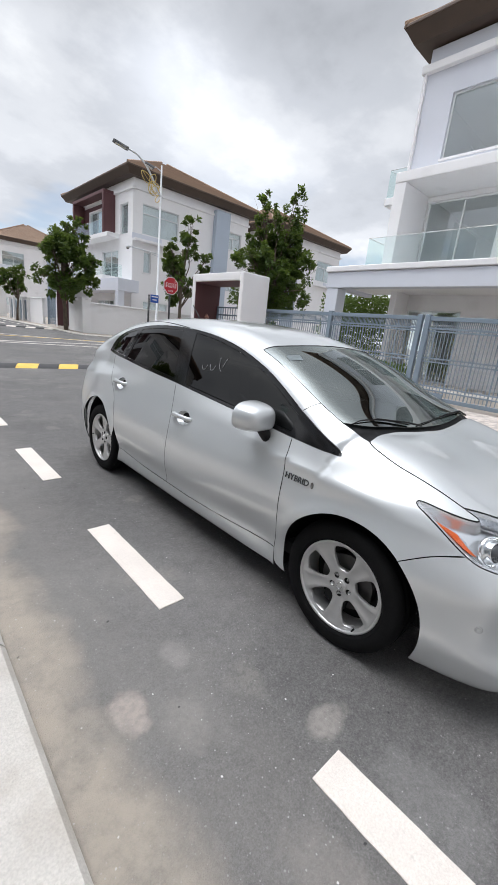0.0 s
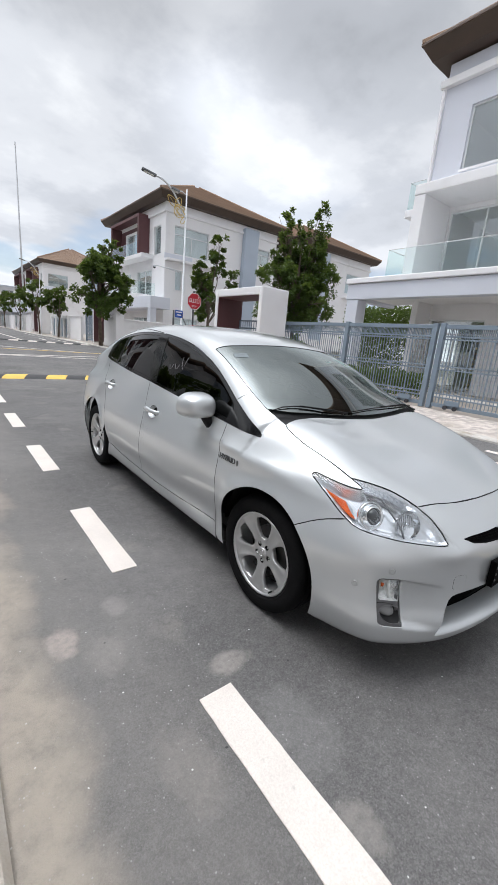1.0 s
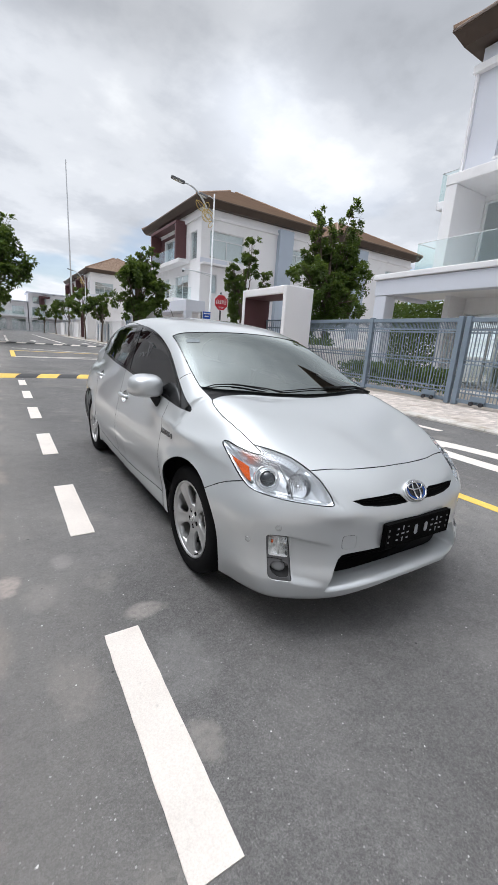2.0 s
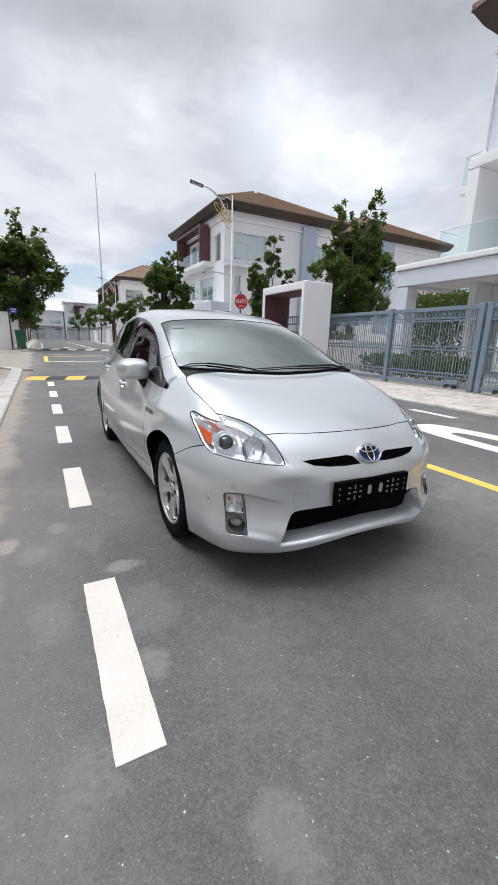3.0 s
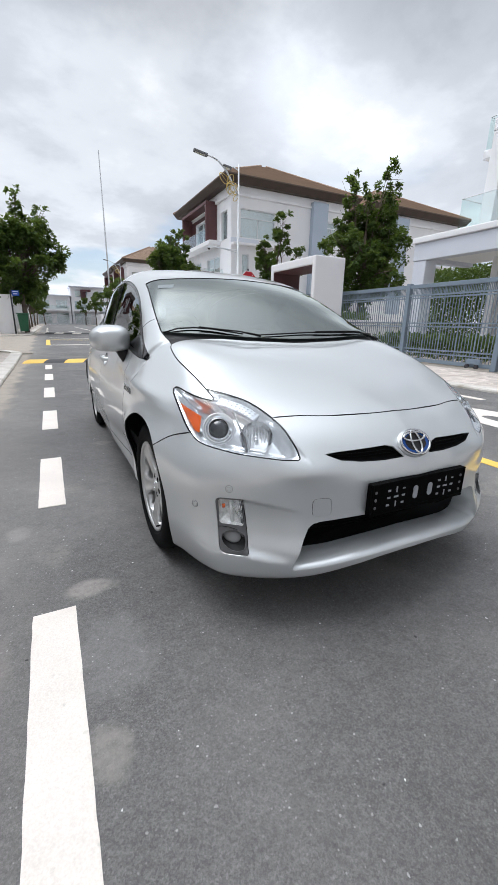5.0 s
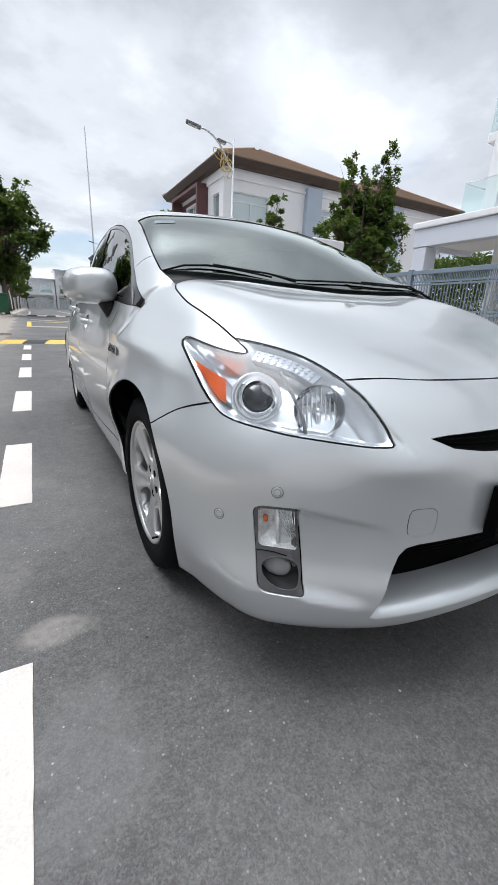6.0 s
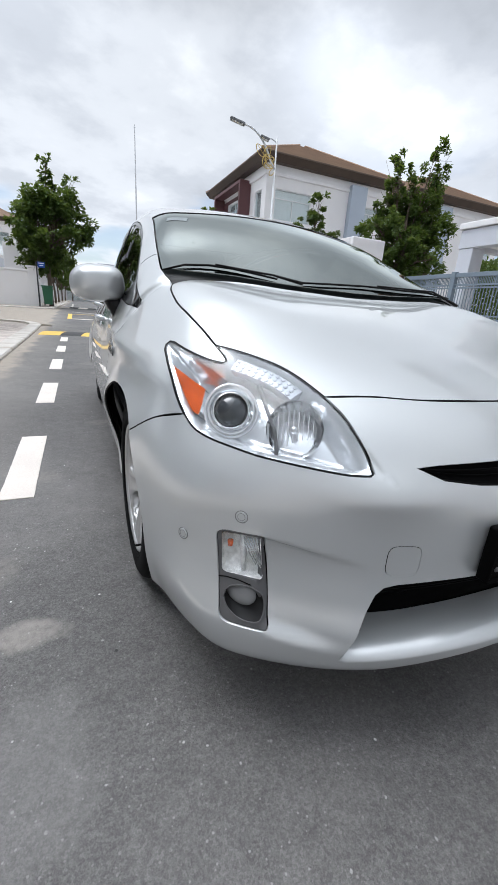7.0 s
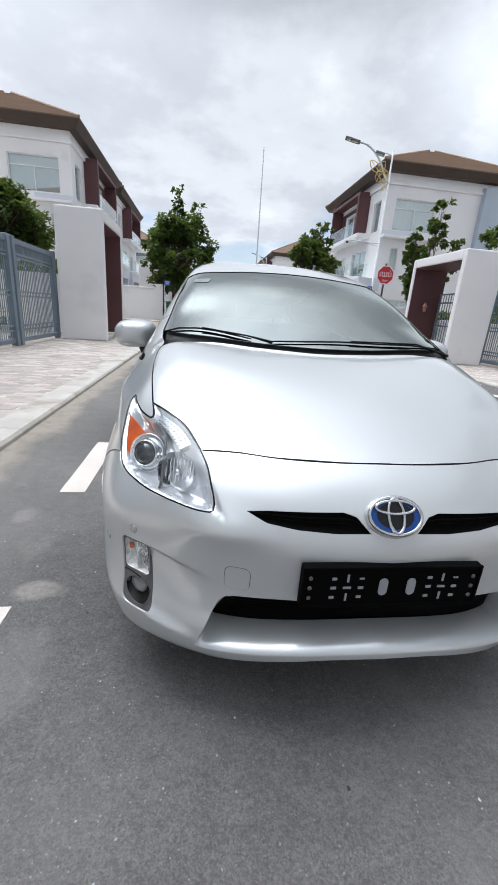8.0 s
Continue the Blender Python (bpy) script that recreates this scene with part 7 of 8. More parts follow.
def disc(rx, ry, z0, z1, n=40, edge=0.0):
    bm = bmesh.new()
    rings = [(1.0, z0), (1.0, z1 - edge), (1.0 - edge / rx, z1)] if edge else [(1.0, z0), (1.0, z1)]
    rows = [[bm.verts.new((rx * s * math.cos(k * math.tau / n), ry * s * math.sin(k * math.tau / n), z)) for k in range(n)] for s, z in rings]
    for a, c in zip(rows, rows[1:]):
        for k in range(n):
            bm.faces.new((a[k], a[(k + 1) % n], c[(k + 1) % n], c[k]))
    bm.faces.new(rows[0][::-1])
    bm.faces.new(rows[-1])
    return bm


def ring(rx, ry, r, z, n=44, dx=0, dy=0, sides=8):
    bm = bmesh.new()
    add_tube(bm, [(dx + rx * math.cos(k * math.tau / n), dy + ry * math.sin(k * math.tau / n), z) for k in range(n + 1)], r, sides, False)
    bmesh.ops.remove_doubles(bm, verts=bm.verts, dist=1e-5)
    return bm


def placed(bm, m):
    bmesh.ops.transform(bm, matrix=m, verts=bm.verts)
    return bm


B = frame_at(tuple(on_front(0.0, 0.672)[0]))
badge = part("badge", placed(disc(0.078, 0.055, -0.03, 0.006, edge=0.004), B), PAINT, car, "round badge boss")
part("badge_field", placed(disc(0.068, 0.047, 0.0, 0.009), B), BADGE_BLUE, badge, "deep blue oval field")
part("badge_core", placed(disc(0.050, 0.034, 0.0, 0.0098), B), GLOSS_BLACK, badge, "black badge centre")
part("badge_ring", placed(ring(0.070, 0.048, 0.0052, 0.009), B), BADGE_CHROME, badge, "chrome oval ring", smooth=True)
part("badge_bar", placed(ring(0.021, 0.044, 0.0043, 0.012), B), BADGE_CHROME, badge, "chrome oval shape", smooth=True)
part("badge_bar", placed(ring(0.052, 0.017, 0.0043, 0.0125, dy=0.021), B), BADGE_CHROME, badge, "chrome oval shape", smooth=True)

py = float(on_front(0.0, 0.50)[0][1])
PM = Matrix.Translation((0.0, py - 0.007, 0.503)) @ Matrix.Rotation(radians(90), 4, "X") @ Matrix.Diagonal((0.94, 1.0, 1.0, 1.0))
plate = part("plate_holder", placed(box((-0.255, -0.060, -0.020), (0.255, 0.060, 0.004), 0.005, 3), PM), GRILLE_BLACK, car, "empty black number-plate holder with slots")
slot = material("slot_pale", (0.30, 0.31, 0.33), rough=0.4)
for sx in (-0.027, 0.053):
    oval = [(sx + 0.0125 * math.cos(t), (0.0125 if math.sin(t) > 0 else -0.0125) + 0.0125 * math.sin(t)) for t in [k * math.tau / 28 + 0.01 for k in range(28)]]
    part("slot", placed(prism(oval, lambda u, v, w: (u, v, w), 0.0, 0.0062), PM), slot, plate)
for sx in (-0.129, 0.142):
    for dx, dy, w, h in ((0, 0.027, 0.0028, 0.011), (0, -0.029, 0.0028, 0.011), (0.0, -0.001, 0.011, 0.003), (-0.038, 0.026, 0.0065, 0.0035), (0.038, 0.026, 0.0065, 0.002), (-0.038, -0.001, 0.0075, 0.0035), (0.038, -0.001, 0.0075, 0.0035), (-0.040, -0.029, 0.0065, 0.0035), (0.036, -0.029, 0.0065, 0.0035)):
        part("slot", placed(box((sx + dx - w, dy - h, 0.0), (sx + dx + w, dy + h, 0.0060)), PM), slot, plate)
for lo, hi in (((-0.255, 0.052), (0.255, 0.060)), ((-0.255, -0.060), (0.255, -0.050)), ((-0.255, -0.0495), (-0.247, 0.0515)), ((0.247, -0.0495), (0.255, 0.0515))):
    part("holder_rim", placed(box((lo[0], lo[1], 0.0), (hi[0], hi[1], 0.0075), 0.002), PM), GRILLE_BLACK, plate)
for sx in (-0.232, 0.232):
    for dy in (-0.030, -0.001, 0.028):
        part("rivet", placed(disc(0.006, 0.006, 0.003, 0.007, 14, 0.002), PM @ Matrix.Translation((sx, dy, 0))), GREY_PLASTIC, plate)

SENSOR_EDGE = material("sensor_edge", (0.23, 0.235, 0.24), rough=0.4, metal=0.3)
for ax, az in ((0.678, 0.540), (0.768, 0.460)):
    for s in (1, -1):
        p = on_front(-ax, az)[0]
        M = frame_at((p[0] * s, p[1], p[2]))
        sen = part("parking_sensor", placed(disc(0.0115, 0.0115, -0.005, 0.0016, 24, 0.001), M), PAINT, car, "round parking sensor")
        part("sensor_ring", placed(ring(0.0128, 0.0128, 0.0009, 0.0004, 28), M), SENSOR_EDGE, sen)
        part("sensor_ring", placed(ring(0.0076, 0.0076, 0.0007, 0.0013, 24), M), SENSOR_EDGE, sen)
panel("tow_cover", DRUM, [tow_loop + tow_loop[:1]], car, PAINT, "square towing-eye cover", step=0.012, gap=0.0011, both=False, thick=0.004)
p = on_front(-0.392, 0.480)[0]
part("cover_backing", placed(disc(0.040, 0.040, -0.016, -0.008, 20), frame_at(tuple(p))), BLACK_PLASTIC, car)

# ---- headlamps ----
lamp_segs = [E_lamp_top, E_lamp_tip, E_lamp_out, E_lamp_low, E_lamp_tail, E_lamp_in[::-1]]
flat = outline(LAMP, lamp_segs, 0.010)


def lamp_mesh(name, g0, depth, mat, parent, label="", step=0.02, thick=0.0, holes=(), relief=None):
    V, F, loops = fill(shrink(flat, g0), list(holes), step)
    P = LAMP.solid(V)
    N = body_normal(P)
    P = P - N * (depth if relief is None else relief(V, depth)[:, None])
    if relief is not None:
        fn = np.cross(P[F[:, 1]] - P[F[:, 0]], P[F[:, 2]] - P[F[:, 0]])
        fn *= np.sign(np.einsum("ij,ij->i", fn, N[F].mean(1)))[:, None]
        M = np.zeros_like(N)
        for c in range(3):
            np.add.at(M, F[:, c], fn)
        N = M / np.maximum(np.linalg.norm(M, axis=1, keepdims=True), 1e-12)
    out = []
    for f, par in zip((False, True), parent):
        ob = new(name, shell_mesh(name, P, F, N, loops, thick, mat, f))
        ob.parent = par
        if label:
            ob["label"] = label
        out.append(ob)
    return out


seal = []
V, F, loops = fill(shrink(flat, 0.0003), [shrink(flat, 0.0026)], 0.02)
P = LAMP.solid(V)
N = body_normal(P)
P = P - N * 0.001
for f in (False, True):
    ob = new("headlamp", shell_mesh("headlamp", P, F, N, loops, 0.03, GLOSS_BLACK, f))
    ob.parent = car
    ob["label"] = "clear headlamp with amber side reflector"
    seal.append(ob)
lamp_mesh("lamp_cover", 0.0024, 0.001, GLASS_LENS, seal, "clear lamp cover", 0.03)


amb = LAMP.flat(np.array([(-0.745, -0.301, 0.791), (-0.731, -0.366, 0.772), (-0.705, -0.452, 0.748), (-0.722, -0.488, 0.702), (-0.733, -0.466, 0.703), (-0.743, -0.367, 0.755)]))
aout = np.array(spline(list(amb[:3]), 0.010)[:-1] + spline(list(amb[2:4]), 0.010)[:-1] + spline(list(amb[3:]) + [amb[0]], 0.010)[:-1])


def bowl(V, depth):
    d = np.full(len(V), 9.0)
    ring_pts = shrink(flat, 0.004)
    for e in ring_pts:
        d = np.minimum(d, np.hypot(V[:, 0] - e[0], V[:, 1] - e[1]))
    t = np.clip(d / 0.032, 0, 1)
    return 0.0035 + (depth + 0.006) * t * t * (3 - 2 * t)


lamp_mesh("lamp_bowl", 0.0022, 0.050, BRIGHT_PLASTIC, seal, "silvery lamp bowl", 0.008, relief=bowl, holes=[shrink(aout, 0.002)])


def lamp_frame(a, y, z, lift):
    """A pose inside the lamp near (a, y, z), looking outwards."""
    n = Vector((-0.36, -0.88, 0.30)).normalized()
    up = Vector((0, 0, 1))
    x = up.cross(n).normalized()
    yv = n.cross(x).normalized()
    return Matrix.Translation(Vector((-a, y, z)) + n * lift) @ Matrix((x, yv, n)).transposed().to_4x4()


def both_lamps(name, bm, m, mat, label="", smooth=True, parents=None):
    res = []
    for k, par in enumerate(parents or seal):
        c = bm.copy()
        bmesh.ops.transform(c, matrix=(Matrix.Diagonal((-1, 1, 1, 1)) if k else Matrix.Identity(4)) @ m, verts=c.verts)
        if k:
            bmesh.ops.reverse_faces(c, faces=c.faces)
        res.append(part(name, c, mat, par, label, smooth=smooth))
    bm.free()
    return res


def lathe_bm(rows, n=36):
    bm = bmesh.new()
    rings = [[bm.verts.new((r * math.cos(k * math.tau / n), r * math.sin(k * math.tau / n), z)) for k in range(n)] if r > 1e-5 else [bm.verts.new((0, 0, z))] for r, z in rows]
    for a, c in zip(rings, rings[1:]):
        if len(a) == 1:
            for k in range(n):
                bm.faces.new((a[0], c[k], c[(k + 1) % n]))
        elif len(c) == 1:
            for k in range(n):
                bm.faces.new((a[k], a[(k + 1) % n], c[0]))
        else:
            for k in range(n):
                bm.faces.new((a[k], a[(k + 1) % n], c[(k + 1) % n], c[k]))
    bmesh.ops.recalc_face_normals(bm, faces=bm.faces)
    return bm


PROJ = lamp_frame(0.672, -0.555, 0.727, -0.052)
both_lamps("projector_ring", lathe_bm([(0.060, -0.006), (0.060, 0.006), (0.058, 0.008), (0.053, 0.002), (0.046, 0.000), (0.040, 0.016), (0.039, 0.027), (0.0365, 0.028), (0.035, 0.0)]), PROJ, CHROME, "chrome projector ring")
both_lamps("projector_lens", lathe_bm([(0.0355, 0.012), (0.033, 0.021), (0.026, 0.030), (0.014, 0.036), (0.0, 0.038)]), PROJ, material("projector_glass", (0.035, 0.04, 0.045), rough=0.03, spec=1.0), "dark glass projector lens")
BEAM = lamp_frame(0.570, -0.652, 0.708, -0.040)
refl = both_lamps("beam_reflector", lathe_bm([(0.058, 0.020), (0.056, 0.012), (0.045, -0.012), (0.028, -0.028), (0.010, -0.034), (0.0, -0.034)]), BEAM, CHROME, "faceted chrome reflector")
for a in range(-4, 5):
    both_lamps("reflector_rib", box((a * 0.0105 - 0.001, -0.042 + 0.003 * abs(a), -0.014), (a * 0.0105 + 0.001, 0.042 - 0.003 * abs(a), -0.006)), BEAM, CHROME if a % 2 else SATIN, parents=refl, smooth=False)
both_lamps("beam_bulb", lathe_bm([(0.0, 0.016), (0.008, 0.014), (0.009, 0.0), (0.006, -0.03)]), BEAM, SATIN, "small bulb cap", parents=refl)
# divider fin between the two chambers
fin = [(0.597, -0.516, 0.775), (0.610, -0.596, 0.733), (0.614, -0.641, 0.699), (0.620, -0.664, 0.670)]
fpts = []
for a, y, z in fin:
    q = LAMP.solid(LAMP.flat(np.array([[-a, y, z]])))[0]
    fpts.append(Vector(q) - Vector(body_normal(q[None])[0]) * 0.020)
bm = bmesh.new()
add_tube(bm, [Vector(q) for q in spline([tuple(v) for v in fpts], 0.008)], 0.0042, 8)
both_lamps("divider", bm, Matrix.Identity(4), GREY_PLASTIC, "dark divider")
# amber side reflector
Va, Fa, la = fill(shrink(aout, 0.002), [], 0.012)
Pa = LAMP.solid(Va)
Na = body_normal(Pa)
edge_o = np.array(spline(list(amb[3:]) + [amb[0]], 0.010))
da = np.min(np.hypot(Va[:, None, 0] - edge_o[None, :, 0], Va[:, None, 1] - edge_o[None, :, 1]), 1)
Pa = Pa + np.array((0.40, 0.91, -0.13)) * (0.075 * np.clip(da / 0.05, 0, 1))[:, None]
for f, par in zip((False, True), seal):
    ob = new("side_reflector", shell_mesh("side_reflector", Pa - Na * 0.008, Fa, Na, la, 0.01, AMBER, f))
    ob.parent = par
    ob["label"] = "amber side reflector"
edge_v = [Va[i] for i in la[0]]
top_p = LAMP.solid(np.array(edge_v))
top_p = top_p - body_normal(top_p) * bowl(np.array(edge_v), 0.050)[:, None]
low_p = (Pa - Na * 0.008)[la[0]]
for f, par in zip((1, -1), seal):
    loft([[(p[0] * f, p[1], p[2]) for p in top_p], [(p[0] * f, p[1], p[2]) for p in low_p]], BRIGHT_PLASTIC, "reflector_wall", par)
# strip of small lenses along the upper edge
arc = np.array(spline(list(LAMP.flat(np.array(E_lamp_in[1:]))), 0.008))
tang = np.gradient(arc, axis=0)
tang /= np.linalg.norm(tang, axis=1, keepdims=True)
side_n = np.stack([-tang[:, 1], tang[:, 0]], -1)
mid = LAMP.flat(np.array([(-0.64, -0.55, 0.73)]))[0]
if np.mean(np.einsum("ij,ij->i", side_n, mid - arc)) < 0:
    side_n = -side_n
strip = np.concatenate([arc[2:-6] + side_n[2:-6] * 0.010, (arc[2:-6] + side_n[2:-6] * 0.047)[::-1]])
Vs, Fs, ls = fill(strip, [], 0.01)
Ps = LAMP.solid(Vs)
Ns = body_normal(Ps)
LED_BED = material("led_bed", (0.33, 0.34, 0.36), rough=0.3, metal=0.8, var=0.25, scale=60)
LED_GLASS = material("led_lens", (0.24, 0.25, 0.27), rough=0.3, metal=0.6, var=0.2, scale=90)
strips = []
for f, par in zip((False, True), seal):
    ob = new("led_strip", shell_mesh("led_strip", Ps - Ns * 0.014, Fs, Ns, ls, 0.02, LED_BED, f))
    ob.parent = par
    ob["label"] = "silver strip of small lamp lenses"
    strips.append(ob)
for j, off in enumerate((0.017, 0.029, 0.041)):
    for i in range(10):
        k = 3 + (len(arc) - 12) * i / 9
        q2 = arc[int(k)] + side_n[int(k)] * off
        q = LAMP.solid(q2[None])[0]
        n = body_normal(q[None])[0]
        both_lamps("led_lens", lathe_bm([(0.0056, -0.002), (0.0054, 0.0006), (0.0036, 0.0014), (0.0, 0.0016)], 8), frame_at(tuple(q - n * 0.014)), LED_BED if (i + j) % 3 else LED_GLASS, parents=strips)

# ---- fog lamps: face plate with a clear side lamp above and a fog lamp in a sloping cone below ----
def ellipse(ca, cz, ra, rz, n=40):
    return [(ca + ra * math.cos(k * math.tau / n), cz + rz * math.sin(k * math.tau / n)) for k in range(n)]


SIDE_WIN = rounded([(0.708, 0.496), (0.636, 0.499), (0.633, 0.404), (0.706, 0.407)], 0.008, 4)
FOG_RIM = ellipse(0.668, 0.351, 0.037, 0.036)
win_loop, cone_loop = front_pts(SIDE_WIN), front_pts(FOG_RIM)
face = panel("fog_lamp", DRUM, [fog_loop], car, GREY_PLASTIC, "dark grey fog lamp housing with clear side lamp", step=0.012, gap=0.0012, thick=0.012, depth=0.005, holes=[closed(win_loop), closed(cone_loop)], edge_step=0.006)
FOG_CHROME = material("side_lamp_reflector", (0.85, 0.84, 0.82), rough=0.3, metal=0.5, var=0.25, scale=60, bump=0.6, bump_scale=70)
FOG_GLASS = material("fog_glass", (0.20, 0.205, 0.21), rough=0.08, spec=0.8)


def deep(P, d):
    """Points sunk under the body along the lamp's own axis."""
    ax = np.array((0.52, 0.85, 0.0))
    return [tuple(np.array(p) + ax / np.linalg.norm(ax) * d) for p in P]


for k, fogt in enumerate(face):
    s = -1 if k else 1

    def put(name, bm, mat, label="", smooth=True):
        if s < 0:
            bmesh.ops.transform(bm, matrix=Matrix.Diagonal((-1, 1, 1, 1)), verts=bm.verts)
            bmesh.ops.reverse_faces(bm, faces=bm.faces)
        return part(name, bm, mat, fogt, label, smooth=smooth)

    def skin(loops, cap=False):
        bm = bmesh.new()
        rows = [[bm.verts.new(p) for p in l] for l in loops]
        for a, c in zip(rows, rows[1:]):
            for i in range(len(a)):
                bm.faces.new((a[i], a[(i + 1) % len(a)], c[(i + 1) % len(a)], c[i]))
        if cap:
            bm.faces.new(rows[-1])
        bmesh.ops.recalc_face_normals(bm, faces=bm.faces)
        return bm

    # clear side lamp: bright tray, slanting ribs, bulb and cover
    tray = front_pts([(0.672 + (a - 0.672) * 0.93, 0.451 + (z - 0.451) * 0.93) for a, z in SIDE_WIN])
    put("lamp_tray", skin([deep(win_loop, 0.004), deep(tray, 0.022)], True), FOG_CHROME, "bright side lamp reflector")
    for j in range(7):
        a0 = 0.668 - 0.0055 * j
        top, bot = deep(front_pts([(a0 + 0.012, 0.493)]), 0.013)[0], deep(front_pts([(max(a0 - 0.016, 0.637), 0.412 + max(0.0, 0.02 - 0.004 * j))]), 0.013)[0]
        put("lamp_rib", tube([top, bot], 0.0013, 6), CHROME)
    put("lamp_column", tube(deep(front_pts([(0.676, 0.493), (0.674, 0.45), (0.672, 0.412)]), 0.016), [0.005, 0.006, 0.005], 10), FOG_CHROME)
    put("bulb", tube(deep(front_pts([(0.695, 0.474), (0.695, 0.462)]), 0.014), [0.0065, 0.005], 12), AMBER, "small amber bulb")
    put("side_lamp_cover", skin([deep(win_loop, 0.003), deep(win_loop, 0.0045)], True), GLASS_LENS, "clear side lamp cover", False)
    # seam between the two lamps
    put("housing_seam", tube([tuple(np.array(p) - np.array((0.52, 0.85, 0)) * -0.004) for p in front_pts([(0.713, 0.392), (0.70, 0.396), (0.68, 0.396), (0.658, 0.391)])], 0.0010, 6), GRILLE_BLACK)
    # fog lamp
    lens_c = [(0.678 + (a - 0.668) * 0.70, 0.358 + (z - 0.351) * 0.70) for a, z in FOG_RIM]
    put("fog_cone", skin([deep(cone_loop, 0.004), deep(front_pts([(0.6705 + (a - 0.668) * 0.92, 0.3525 + (z - 0.351) * 0.92) for a, z in FOG_RIM]), 0.010), deep(front_pts(lens_c), 0.030)], True), BLACK_PLASTIC, "dark cone round the fog lens")
    rim = front_pts(FOG_RIM)
    put("fog_bezel", tube(deep(rim + rim[:1], 0.0045), 0.0016, 6), GREY_PLASTIC, "thin grey fog lamp bezel")
    dome = [deep(front_pts([(0.678 + (a - 0.668) * q, 0.358 + (z - 0.351) * q) for a, z in FOG_RIM]), 0.026 - 0.012 * math.sqrt(1 - (q / 0.70) ** 2)) for q in (0.699, 0.66, 0.55, 0.38, 0.2, 0.06)]
    put("fog_lens", skin(dome, True), FOG_GLASS, "grey glass fog lamp lens")


# ---- inner structure that darkens the joints ----
panel("inner_frame", BARREL, [side_pts([(0.34, 0.90), (1.5, 0.99), (2.75, 1.06)]), side_pts([(2.75, 1.06), (3.1, 0.95), (3.2, 0.6)]), side_pts([(3.2, 0.6), (3.10, 0.50)]), side_pts([(3.10, 0.42)] + [(2.70 + 0.40 * math.cos(radians(a)), 0.325 + 0.40 * math.sin(radians(a))) for a in range(10, 181, 10)]), side_pts([(2.30, 0.325), (2.30, 0.22)]), side_pts([(2.30, 0.22), (0.45, 0.23)]), side_pts([(0.45, 0.23), (0.36, 0.34), (0.34, 0.90)])],
      car, BLACK_PLASTIC, "black inner body structure", step=0.06, depth=0.028, thick=0.0)
panel("inner_frame", BARREL, [top_pts([(0.74, 0.30), (0.74, -0.1), (0.70, -0.33)]), top_pts([(0.70, -0.33), (0.64, -0.36), (0.55, -0.47), (0.47, -0.60)]), top_pts([(0.47, -0.62), (0.25, -0.70), (0.0, -0.725), (-0.25, -0.70), (-0.47, -0.62)]), top_pts([(-0.47, -0.60), (-0.55, -0.47), (-0.64, -0.36), (-0.70, -0.33)]), top_pts([(-0.70, -0.33), (-0.74, -0.1), (-0.74, 0.30)]), top_pts([(-0.74, 0.30), (-0.4, 0.16), (0.0, 0.10), (0.4, 0.16), (0.74, 0.30)])],
      car, BLACK_PLASTIC, "black inner body structure", step=0.06, depth=0.026, thick=0.0, both=False)
b = bmesh.new()
add_box(b, (-0.72, 0.42, 0.145), (0.72, 3.2, 0.24), 0.02)
add_box(b, (-0.56, -0.66, 0.165), (0.56, 0.42, 0.26), 0.02)
add_box(b, (-0.52, -0.50, 0.25), (0.52, 3.2, 0.60), 0.02)
part("underbody", b, BLACK_PLASTIC, car, "dark underbody")
for cy in (-0.02, 2.70):
    for s in (1, -1):
        bm = bmesh.new()
        rows = []
        for x, r in ((0.775, 0.392), (0.75, 0.40), (0.53, 0.40)):
            rows.append([bm.verts.new((-s * x, cy + r * math.cos(radians(a)), 0.325 + r * math.sin(radians(a)))) for a in range(4, 178, 6)])
        for a, c in zip(rows, rows[1:]):
            for i in range(len(a) - 1):
                bm.faces.new((a[i], a[i + 1], c[i + 1], c[i]))
        bm.faces.new(rows[-1])
        part("wheel_liner", bm, BLACK_PLASTIC, car, smooth=True)

